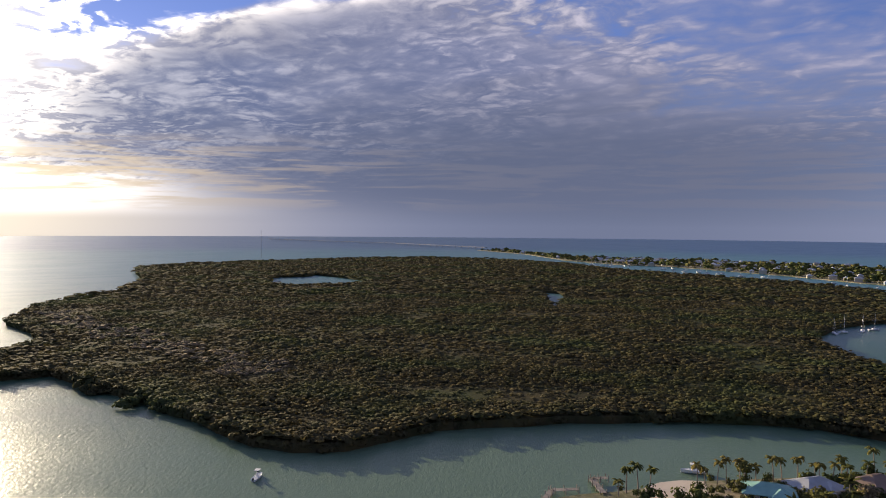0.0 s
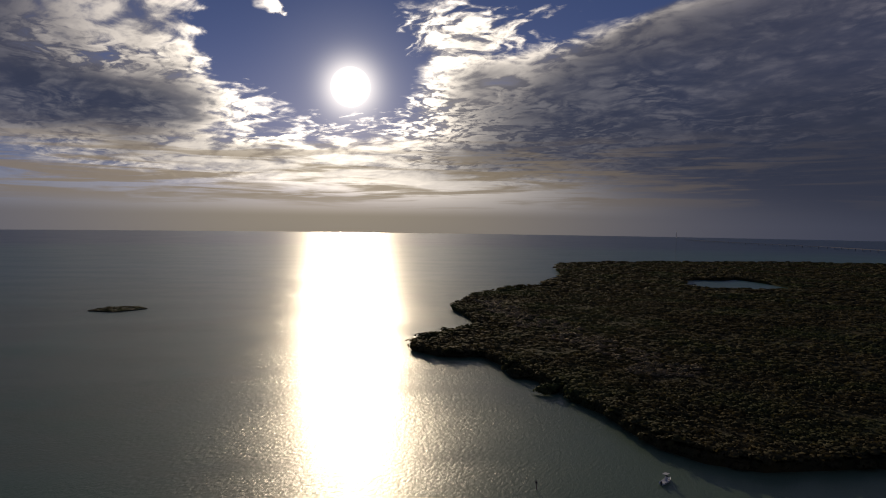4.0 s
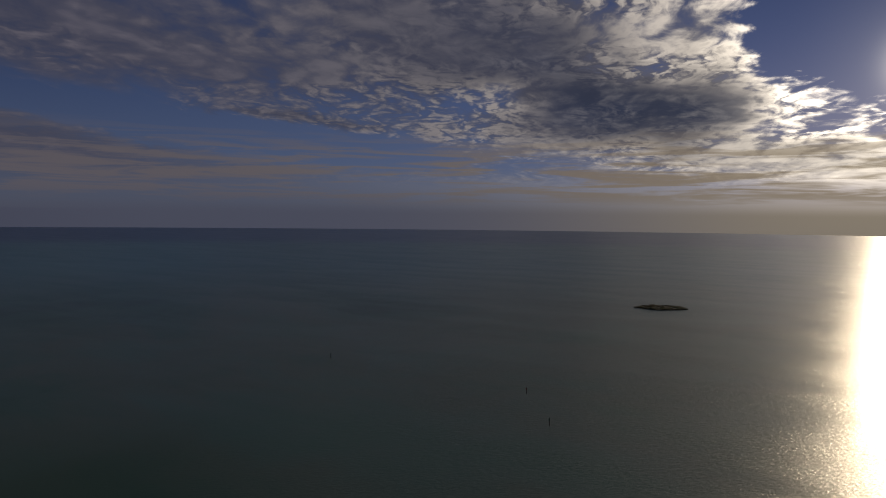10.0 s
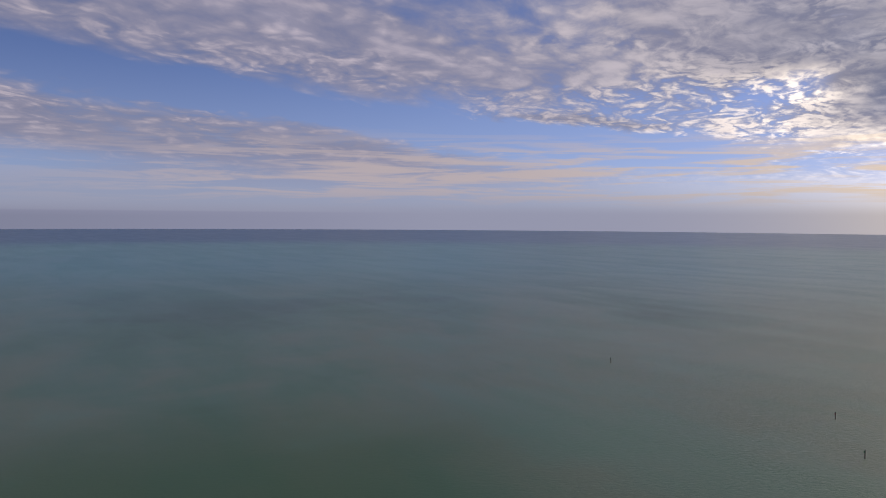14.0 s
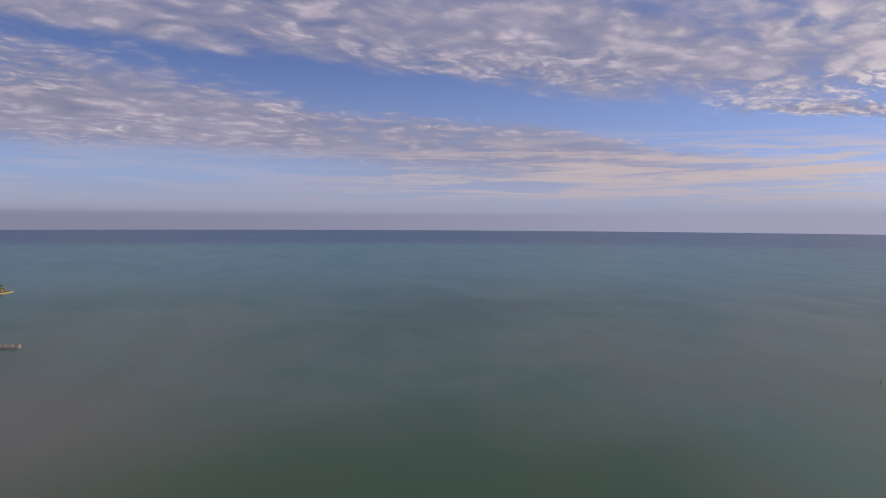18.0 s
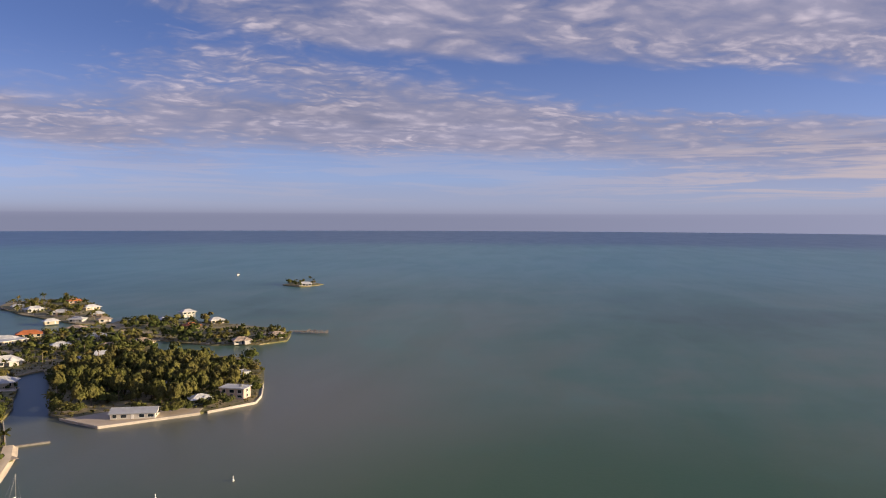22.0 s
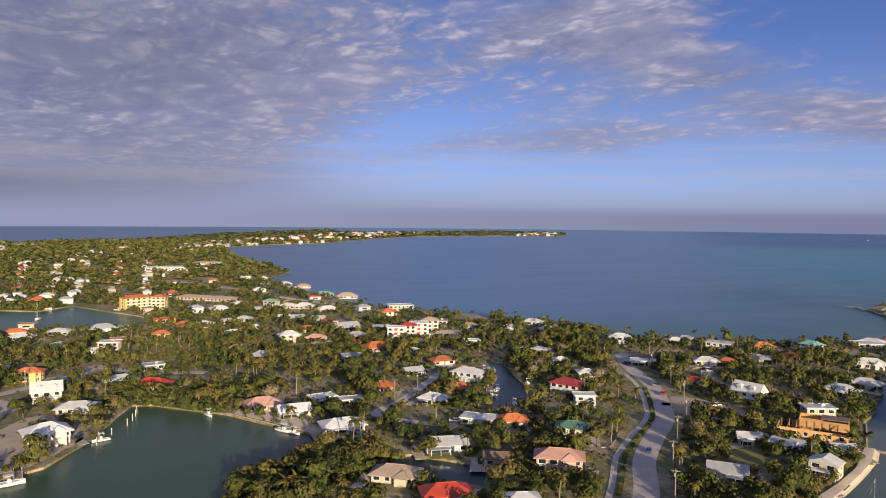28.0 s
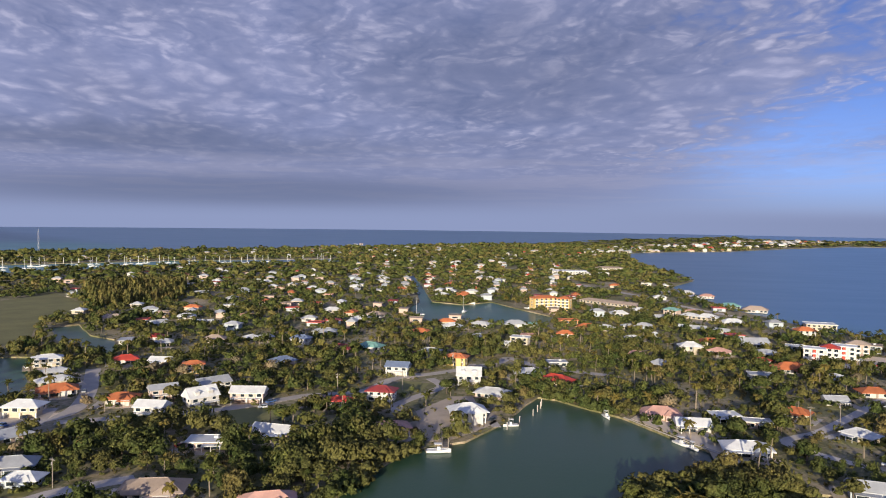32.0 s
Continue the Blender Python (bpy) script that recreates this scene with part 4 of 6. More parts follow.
TOWN_HOUSES["SHORE"] = [(128, -333, 10, 6, 226, "Gg1"), (123, -363, 13, 8, 224, "Oh1"), (245, -353, 9, 6, 200, "Ph1"), (219, -339, 12, 8, 185, "Gy1"), (234, -392, 13, 8, 223, "Wh2"), (220, -402, 12, 7, 181, "Ph1"), (173, -357, 12, 8, 218, "Gf1"), (171, -386, 18, 10, 229, "Oh1"), (191, -395, 8, 6, 178, "Rh1"), (201, -420, 13, 8, 206, "Gh1"), (220, -517, 13, 8, 228, "Oh2"), (227, -559, 22, 12, 214, "Wf2"), (224, -448, 21, 11, 232, "Gg1"), (199, -458, 14, 8, 204, "Wf1"), (341, -542, 13, 8, 184, "Nh2"), (279, -423, 8, 6, 238, "Wh1"), (310, -456, 11, 7, 186, "Wh1")]
TOWN_HOUSES["SHORE_FAR"] = [(287, -474, 9, 6, 196, "Wg1"), (277, -475, 11, 7, 210, "Gg1"), (261, -479, 10, 6, 194, "Gg1"), (320, -536, 14, 9, 183, "Wh1"), (306, -538, 16, 9, 195, "Wh1"), (279, -527, 17, 9, 233, "Wh1"), (337, -630, 19, 11, 220, "Nh1"), (308, -622, 21, 12, 206, "Th1"), (427, -705, 16, 9, 223, "Wh1"), (395, -692, 15, 8, 210, "Ph1"), (363, -497, 15, 8, 228, "Wh1"), (281, -400, 10, 6, 240, "Wh1"), (146, -381, 10, 6, 173, "Wh1"), (168, -487, 14, 9, 199, "Ta2"), (315, -443, 10, 6, 227, "Wh1"), (328, -506, 11, 7, 225, "Gg1")]
TOWN_HOUSES["CANAL_SIDE"] = [(98, -330, 15, 8, 169, "Wh2"), (96, -309, 10, 6, 222, "Oh1"), (100, -285, 11, 7, 171, "Wh1"), (74, -263, 13, 8, 181, "Wf1"), (61, -265, 11, 7, 205, "Oh1"), (37, -257, 11, 7, 188, "Eh2"), (36, -223, 15, 8, 189, "Ph2"), (76, -229, 15, 8, 210, "Gg1"), (81, -197, 14, 8, 187, "Th1"), (62, -188, 14, 8, 210, "Rh1"), (41, -191, 9, 6, 204, "Wh1"), (56, -221, 8, 6, 194, "Bg1"), (49, -324, 14, 9, 161, "Dh2"), (39, -304, 9, 6, 199, "Wf2"), (44, -351, 9, 6, 199, "Wh2"), (63, -387, 8, 6, 201, "Wh1"), (88, -406, 8, 6, 177, "Wh1")]
TOWN_HOUSES["POINT"] = [(78, -414, 11, 7, 163, "Wf1"), (114, -487, 14, 8, 178, "Wh1"), (125, -428, 9, 6, 208, "Wf1"), (89, -492, 11, 7, 215, "Wh1"), (106, -523, 14, 8, 176, "Wh1"), (145, -489, 10, 6, 169, "Th1"), (131, -489, 10, 6, 167, "Th1"), (38, -464, 13, 8, 185, "Wh2"), (20, -401, 14, 8, 183, "Wf1"), (5, -477, 10, 6, 206, "Wh1"), (-3, -487, 8, 6, 152, "Wg1"), (-21, -464, 15, 8, 162, "Wf2"), (-5, -362, 10, 6, 179, "Dh1"), (-12, -414, 13, 8, 190, "Wh1"), (-23, -418, 9, 6, 189, "Oh1"), (-46, -475, 13, 8, 199, "Oh1"), (-58, -444, 12, 8, 198, "Oh1"), (-41, -432, 12, 7, 160, "Gg1")]
TOWN_HOUSES["BEACH"] = [(-74, -479, 12, 7, 143, "Nh2"), (-28, -337, 13, 8, 147, "Wd2"), (-113, -511, 23, 13, 192, "Wf1"), (-96, -438, 17, 9, 180, "Wh1"), (-83, -384, 13, 8, 153, "Wh1"), (-69, -365, 14, 9, 154, "Wh1"), (-14, -234, 12, 8, 176, "Gg1"), (-43, -246, 9, 6, 155, "Wv2"), (-52, -318, 12, 7, 196, "Wf2"), (-34, -269, 8, 6, 145, "Gg1"), (-40, -269, 8, 6, 157, "Gg1"), (-52, -270, 8, 6, 194, "Gg1"), (-23, -273, 8, 6, 187, "Wg1")]
TOWN_HOUSES["PENINSULA"] = [(-109, -289, 18, 9, 145, "Gs1"), (-153, -290, 12, 7, 124, "Wf2"), (-174, -327, 10, 6, 177, "Gf1"), (-137, -291, 8, 6, 167, "Wh1"), (-141, -327, 8, 6, 142, "Wh1"), (-129, -416, 10, 6, 188, "Gh1"), (-128, -399, 9, 6, 162, "Wg1"), (-143, -425, 8, 6, 146, "Wg1"), (-133, -469, 11, 7, 164, "Wh1"), (-251, -554, 11, 7, 181, "Wh2"), (-227, -495, 11, 7, 180, "Oh1"), (-227, -540, 9, 6, 169, "Wh1"), (-253, -509, 11, 7, 179, "Wh1"), (-223, -414, 11, 7, 164, "Th1"), (-252, -420, 9, 6, 161, "Th1"), (-174, -450, 13, 8, 184, "Th1"), (-175, -488, 12, 7, 185, "Th1"), (-162, -492, 12, 7, 147, "Gh1")]
TOWN_HOUSES["FINGER_HOUSES"] = [(-163, -538, 11, 7, 135, "Th1"), (-154, -451, 9, 6, 186, "Th1"), (-132, -532, 15, 8, 166, "Oh1"), (-115, -519, 14, 8, 152, "Wh1"), (-171, -673, 14, 8, 191, "Wh1"), (-216, -717, 11, 7, 175, "Oh1"), (-181, -637, 12, 7, 149, "Wh1"), (-178, -584, 11, 7, 135, "Wh1"), (-211, -656, 13, 8, 187, "Wh1"), (-160, -586, 10, 6, 177, "Wh1"), (-166, -703, 10, 6, 167, "Gh1"), (-473, -723, 15, 8, 147, "Wh1"), (-200, -607, 9, 6, 162, "Wh1"), (-193, -571, 9, 6, 173, "Th1")]
TAILS = {"WEST": "by the western creek", "NORTH": "among palms", "LOOP": "near the loop road", "BASIN_SIDE": "by the lagoon", "SHORE": "near the bay shore",
         "SHORE_FAR": "on a shaded street", "CANAL_SIDE": "beside the canal", "POINT": "near the shore road", "BEACH": "near the beach",
         "PENINSULA": "on the peninsula", "FINGER_HOUSES": "on the narrow finger"}
for area, rows in TOWN_HOUSES.items():
    rng = random.Random(area)
    for x, y, ln, dp, head, code in rows:
        near = math.hypot(x, y) < 520
        h = house(code, ln * 0.94, dp * 0.94, rng, TAILS[area], near, math.hypot(x, y) < 340)
        h["group"] = "houses of the town"
        h.matrix_world = pose(x, y, 0.8, 0, 0, head)
        HOUSE_SPOTS.append((x, y, max(ln, dp) * 0.55 + 1.0))
        if near and area not in ("PENINSULA", "FINGER_HOUSES"):
            side = rng.choice([-1, 1])
            dr = tagged(mesh_ob("ground_driveway", boxes((side * (ln * 0.5 + 2.4), -2.0, 0.02, 3.6, dp + 6, 0.1)), rng.choice([M_DIRT, M_CONCRETE, M_SAND])),
                        "pale sandy driveway beside the house", "driveway", kind="structure")
            dr.matrix_world = pose(x, y, 0.8, 0, 0, head)
            yw, yd = ln + rng.uniform(0, 5), rng.uniform(4.5, 7.5)
            yard = tagged(mesh_ob("ground_yard", boxes((-side * rng.uniform(0, 3), -dp / 2 - yd / 2 - 0.4, 0.0, yw, yd, 0.1)), rng.choice([M_DIRT, M_SAND, M_GRASS, M_GRASS, M_DIRT])),
                          "open yard of sand or mown grass before the house", "yard", kind="structure")
            yard.matrix_world = pose(x, y, 0.8, 0, 0, head)
            u = radians(head)
            DRIVES.append((x + math.cos(u) * side * (ln * 0.5 + 2.4) + math.sin(u) * 2.0, y + math.sin(u) * side * (ln * 0.5 + 2.4) - math.cos(u) * 2.0, 3.6))


def apartment(name, L, D, storeys, wall, roof, label, category="apartment block"):
    root = empty(name, Matrix(), label, category)
    red = "red panels" in label
    h = storeys * 2.6
    part("wall", boxes((0, 0, h / 2, L, D, h)), wall, root)
    part("roof", flat_roof(L, D, h, 0.4) if roof is M_TRIM else hip_roof(L, D, h, 2.0, 0.7), roof, root)
    n = max(3, int(L / 4))
    for s in range(storeys):
        for i in range(n):
            x = -L / 2 + (i + 0.5) * L / n
            put_window(root, x, -D / 2 - 0.03, 1.4 + s * 2.6, 0, 1.3, 1.3, False)
            if s:
                b = part("balcony", boxes((x, -D / 2 - 0.7, s * 2.6 + 0.05, L / n * 0.8, 1.4, 0.18)), M_TRIM, root)
                part("railing", boxes((x, -D / 2 - 1.36, s * 2.6 + 1.0, L / n * 0.8, 0.05, 0.07), (x, -D / 2 - 1.36, s * 2.6 + 0.5, L / n * 0.8, 0.04, 0.5)), M_TRIM, b)
        if red:
            part("panel", boxes((L * 0.02, -D / 2 - 0.06, 1.3 + s * 2.6, 1.6, 0.1, 2.3)), ROOFS["R"], root, "red wall panel")
        for sx in (-1, 1):
            put_window(root, sx * (L / 2 + 0.03), 0, 1.4 + s * 2.6, 90 * sx, 1.0, 1.2, False)
    return root


def place(ob, x, y, head, z=0.8, clear=0):
    ob.matrix_world = pose(x, y, z, 0, 0, head)
    if clear:
        HOUSE_SPOTS.append((x, y, clear))
    return ob


place(apartment("condominium", 23, 10, 4, M_YELLOW, ROOFS["O"], "yellow four-storey condominium with orange tile roof and balconies"), 430, -478, 250, clear=15)
place(apartment("condominium", 11, 10, 4, M_YELLOW, ROOFS["O"], "end wing of the yellow condominium with an orange tile roof"), 416, -490, 205, clear=11)
place(apartment("apartment_block", 11, 9, 3, WALLS[0], M_TRIM, "white three-storey apartment block with balconies and red panels"), 176, -427, 200, clear=8)
place(apartment("apartment_block", 10, 9, 3, WALLS[0], ROOFS["R"], "white apartment block with a red roof and balconies"), 172, -438, 200, clear=8)
place(apartment("apartment_block", 13, 9, 3, WALLS[0], M_TRIM, "white apartment block with red panels on the sand lot"), 169, -450, 200, clear=8)
place(apartment("apartment_block", 12, 9, 3, WALLS[3], ROOFS["T"], "pale pink apartment block with a tan roof"), 167, -466, 200, clear=8)
place(apartment("store_building", 50, 30, 2, WALLS[0], M_TRIM, "large white flat-roofed store building among trees", "store"), 690, -822, 222, clear=30)
place(apartment("store_building", 40, 18, 1, WALLS[0], M_TRIM, "low white flat-roofed annex of the store", "store"), 665, -850, 222, clear=24)
place(apartment("hotel_building", 44, 16, 2, WALLS[1], ROOFS["T"], "cream two-storey building with a tan roof near the bay", "hotel"), 703, -935, 218, clear=24)
place(apartment("long_building", 66, 12, 1, WALLS[1], ROOFS["T"], "long low cream building with a tan roof by the highway", "building"), 415, -556, 180, clear=34)


def construction():
    """A house shell of bare plywood and posts."""
    root = empty("house_shell", Matrix(), "unfinished two-storey house of bare orange plywood and framing", "building site")
    part("slab", boxes((0, 0, 0.2, 24, 13, 0.4)), M_CONCRETE, root)
    for k, (x, y, sx, sy, z, sz) in enumerate([(0, -6, 23, 0.25, 2.0, 3.2), (-11.5, 0, 0.25, 12, 2.0, 3.2), (11.5, 0, 0.25, 12, 2.0, 3.2), (2, 6, 19, 0.25, 2.0, 3.2),
                                              (3.5, -2.5, 16, 0.25, 5.2, 2.9), (-4.5, 1.8, 0.25, 8.5, 5.2, 2.9), (11.4, 1.8, 0.25, 8.5, 5.2, 2.9), (3.5, 6, 16, 0.25, 5.2, 2.9)]):
        part("plywood_wall", boxes((x, y, z, sx, sy, sz)), M_FRAMING, root)
    part("upper_floor", boxes((3.5, 1.8, 3.7, 16.6, 9, 0.3)), M_FRAMING, root)
    part("roof_deck", boxes((7, 3, 6.8, 9, 6.5, 0.3)), ROOFS["B"], root, "brown roof underlay")
    for i in range(6):
        put_window(root, -9.5 + i * 3.8, -6.18, 2.0, 0, 0.9, 1.2)
    for i in range(9):
        part("post", boxes((-10 + i * 2.5, -4.2, 5.0, 0.16, 0.16, 2.8)), M_FRAMING, root)
    for i in range(5):
        part("beam", boxes((-8 + i * 2.6, 0.2, 3.75, 0.16, 11.5, 0.3)), M_FRAMING, root)
    return root


place(construction(), -46, -290, 168, clear=13)

# far houses: a few shapes shared by all
FAR = []
rng = random.Random(77)
for k, c in enumerate("WWGTWORGWP"):
    L, D = rng.uniform(8, 13), rng.uniform(6, 8.5)
    h = rng.choice([2.8, 2.8, 4.6])
    root = tagged(mesh_ob("far_house", boxes((0, 0, h / 2, L, D, h)), WALLS[k % 4]), f"distant small house with a {ROOF_WORD[c]} roof", "house", "distant houses")
    part("roof", hip_roof(L, D, h, 2.0) if k % 3 else flat_roof(L, D, h), ROOFS[c], root)
    put_window(root, 0, -D / 2 - 0.03, h - 1.5, 0, 3.0, 1.0, False)
    FAR.append(root)


def inside(px, py, poly):
    """Which of the points lie in the polygon."""
    px, py = np.asarray(px, float), np.asarray(py, float)
    hit = np.zeros(px.shape, bool)
    n = len(poly)
    for i in range(n):
        (x0, y0), (x1, y1) = poly[i], poly[(i + 1) % n]
        if y0 == y1:
            continue
        c = ((y0 > py) != (y1 > py)) & (px < (x1 - x0) * (py - y0) / (y1 - y0) + x0)
        hit ^= c
    return hit


TOWN = TOWN_NEAR + TOWN_FAR
WATERS = [LAGOON, BASIN, CREEK_WEST, CREEK_BEND, MARINA, CANAL, CANAL_NEAR, INLET]


DISTANT = []


def far_row(a, b, n, jitter, turn, zone, rng):
    """Houses in a loose row along a street."""
    made = 0
    for i in range(n):
        t = (i + rng.uniform(-0.25, 0.25)) / max(1, n - 1)
        x = a[0] + (b[0] - a[0]) * t + rng.uniform(-jitter, jitter)
        y = a[1] + (b[1] - a[1]) * t + rng.uniform(-jitter, jitter)
        if not inside([x], [y], zone)[0] or inside([x], [y], PINEWOOD)[0] or any(inside([x], [y], w)[0] for w in WATERS) or any(math.hypot(x - u, y - v) < r + 7 for u, v, r in HOUSE_SPOTS):
            continue
        src = FAR[rng.randrange(len(FAR))]
        far_off = math.hypot(x, y)
        if far_off > 1000:
            DISTANT.append((x, y, turn + rng.choice([0, 90]) + rng.uniform(-6, 6), 1.9 if far_off > 2200 and zone is not STRIP else 1.35 if far_off > 1700 or zone is STRIP else 1.0, rng.choice((0, 1, 3, 5, 6, 8)) if zone is STRIP else rng.randrange(10)))
            HOUSE_SPOTS.append((x, y, 8.0))
            continue
        copy_thing(src, pose(x, y, 0.8, 0, 0, turn + rng.choice([0, 90, 180, 0]) + rng.uniform(-6, 6)))
        HOUSE_SPOTS.append((x, y, 8.0))
        made += 1
    return made


def polar(head, r):
    return (-math.sin(radians(head)) * r, math.cos(radians(head)) * r)


rng = random.Random(31)
# streets of the town beyond the near quarters
for k in range(8):
    far_row((480 + 66 * k, -140 - 8 * k), (570 + 58 * k, -330 - 26 * k), 5, 18, 240, TOWN, rng)
for k, head in enumerate((221.5, 223.5, 225.8, 227.4, 229.6, 231.3, 233.2, 235.0, 237.2)):
    far_row(polar(head, 770), polar(head - 0.5, 1280), 18, 5, head + 90, TOWN, rng)
for head, r in ((240, 560), (243, 620), (246, 560), (249, 640), (238, 600), (252, 600)):
    far_row(polar(head, r), polar(head + 1, r + 480), 6, 16, head, TOWN, rng)
for k in range(4):
    far_row((1330 + 55 * k, -230 - 40 * k), (1290 + 65 * k, -1050 - 120 * k), 12, 30, 265, TOWN, rng)
for k in range(2):
    far_row(polar(216 + 2 * k, 1800), polar(190, 3250 + 200 * k), 170, 26, 200, TOWN, rng)
far_row(polar(221, 1500), polar(213, 2300), 30, 90, 220, TOWN, rng)
far_row(polar(226, 1500), polar(203, 3400), 150, 130, 220, TOWN, rng)
far_row(polar(224, 1350), polar(238, 1500), 16, 40, 220, TOWN, rng)
# more houses loosely spread between the quarters
for _ in range(170):
    p = polar(rng.uniform(203, 250), rng.uniform(470, 980))
    if all(math.hypot(p[0] - u, p[1] - v) > r + 9 for u, v, r in HOUSE_SPOTS) and not inside([p[0]], [p[1]], FIELD)[0]:
        far_row(p, p, 1, 0, 225, TOWN, rng)
# the key beyond the mangroves, and its tip
for k in range(4):
    far_row((330 + 22 * k, 1690 + 40 * k), (640 + 70 * k, 1040 + 130 * k), 38, 22, -25, STRIP, rng)
far_row((180, 2280), (290, 1800), 9, 20, -5, STRIP, rng)


def distant_town():
    """The houses furthest off, as one mass of walls and roofs."""
    V, F, mats = [], [], []
    for x, y, head, s, k in DISTANT:
        a = radians(head)
        L, D, h = (3.6 + 0.8 * (k % 4)) * s, (2.8 + 0.6 * (k % 3)) * s, (2.6, 2.6, 4.4)[k % 3] * s
        c, sn = math.cos(a), math.sin(a)
        o = len(V)
        for z, f in ((0.3, 1.0), (0.8 + h, 1.0), (0.8 + h, 1.12)):
            V += [(x + (u * c - v * sn) * f, y + (u * sn + v * c) * f, z) for u, v in ((-L, -D), (L, -D), (L, D), (-L, D))]
        V += [(x - (L - D) * c, y - (L - D) * sn, 0.8 + h + 1.9 * s), (x + (L - D) * c, y + (L - D) * sn, 0.8 + h + 1.9 * s)]
        for i in range(4):
            j = (i + 1) % 4
            F.append((o + i, o + j, o + 4 + j, o + 4 + i))
            mats.append(k % 4)
        F.append((o + 11, o + 10, o + 9, o + 8))
        mats.append(4)
        for f in ((8, 9, 13, 12), (9, 10, 13), (10, 11, 12, 13), (11, 8, 12)):
            F.append(tuple(o + i for i in f))
            mats.append(4 + (0, 1, 2, 0, 3, 1, 0, 2, 0, 4)[k])
    me = bpy.data.meshes.new("distant_houses")
    me.from_pydata(V, [], F)
    for m in WALLS + [ROOFS[c] for c in "WGTOR"]:
        me.materials.append(m)
    me.polygons.foreach_set("material_index", mats)
    return tagged(new("distant_houses", me), "white and tan houses on the furthest streets and shores", "houses", kind="stuff")


distant_town()
# roofs among the palms of the near shore
for x, y, code in ((96, 208, "Nh1"), (112, 213, "Gh1"), (132, 215, "Bh1")):
    h = house(code, 13, 9, rng, "among the shore palms", True)
    h.matrix_world = pose(x, y, 0.8, 0, 0, rng.uniform(-30, 30))
    HOUSE_SPOTS.append((x, y, 8))
for f in FAR:
    f.matrix_world = pose(1420 + 40 * FAR.index(f), -760 - 46 * FAR.index(f), 0.8, 0, 0, 250)
# ---- boats, docks, markers, poles ----


def hull_mesh(L, B, H, bow=1.0):
    """A boat's hull: keel, chine and sheer, drawn in to the bow along +x."""
    bm = bmesh.new()
    rows = []
    for i in range(7):
        s = i / 6
        w = B / 2 * (1 - max(0, (s - 0.45) / 0.55) ** 2.2) * (0.86 + 0.14 * min(1, s * 4))
        x = -L / 2 + L * s
        up = 0.25 * H * s * s * bow
        w = max(w, 0.03)
        rows.append([bm.verts.new(p) for p in ((x, -w, H + up), (x, -w * 0.8, H * 0.25), (x, 0, -0.2 + up * 0.5), (x, w * 0.8, H * 0.25), (x, w, H + up), (x, w * 0.8, H * 0.88 + up), (x, -w * 0.8, H * 0.88 + up))])
    for a, b in zip(rows, rows[1:]):
        for k in range(7):
            bm.faces.new((a[k], a[(k + 1) % 7], b[(k + 1) % 7], b[k]))
    bm.faces.new(rows[0])
    bm.faces.new(rows[-1][::-1])
    bmesh.ops.recalc_face_normals(bm, faces=bm.faces)
    return bm


def motor_boat(L, label, top=True, group=""):
    root = empty("motor_boat", Matrix(), label, "boat", group)
    B, H = L * 0.32, L * 0.13
    part("hull", hull_mesh(L, B, H), M_GELCOAT, root)
    part("cockpit_floor", boxes((-L * 0.1, 0, H * 0.75, L * 0.6, B * 0.72, 0.06)), M_CONCRETE, root)
    part("console", boxes((0, 0, H + 0.45, L * 0.13, B * 0.36, 1.1)), M_GELCOAT, root)
    part("windshield", boxes((L * 0.05, 0, H + 1.15, 0.06, B * 0.38, 0.5)), M_GLASS, root)
    part("bow_deck", boxes((L * 0.27, 0, H * 1.02, L * 0.24, B * 0.5, 0.1)), M_GELCOAT, root)
    if top:
        part("canopy", boxes((-L * 0.03, 0, H + 2.05, L * 0.3, B * 0.75, 0.1)), M_TRIM, root, "white hard top")
        for sx in (-0.15, 0.1):
            for sy in (-0.3, 0.3):
                part("canopy_post", rod((sx * L, sy * B, H * 0.8), (sx * L, sy * B, H + 2.0), 0.035), M_METAL, root)
    for sy in (-0.16, 0.16) if L > 7 else (0,):
        part("outboard_motor", boxes((-L * 0.53, sy * B, H * 1.1, 0.55, 0.38, 0.7), (-L * 0.53, sy * B, H * 0.3, 0.2, 0.16, 1.1)), M_DARK, root)
    return root


def sail_boat(L, label, group="", spar=0.1):
    root = empty("sailing_boat", Matrix(), label, "boat", group)
    H = L * 0.11
    part("hull", hull_mesh(L, L * 0.3, H), M_GELCOAT, root)
    part("cabin", boxes((L * 0.06, 0, H * 1.25, L * 0.36, L * 0.16, H * 0.7)), M_GELCOAT, root)
    part("mast", rod((L * 0.1, 0, H), (L * 0.1, 0, H + L * 1.25), spar, spar * 0.6), M_GELCOAT, root)
    bm = part("boom", rod((L * 0.1, 0, H + 1.2), (-L * 0.34, 0, H + 1.3), 0.06), M_METAL, root)
    part("furled_sail", rod((L * 0.08, 0, H + 1.42), (-L * 0.3, 0, H + 1.46), 0.17, 0.1), M_NAVY, bm, "navy sail cover")
    for e in ((L * 0.5, 0), (-L * 0.5, 0), (L * 0.1, L * 0.13), (L * 0.1, -L * 0.13)):
        part("stay", rod((e[0], e[1], H), (L * 0.1, 0, H + L * 1.22), 0.02, n=4), M_METAL, root)
    return root


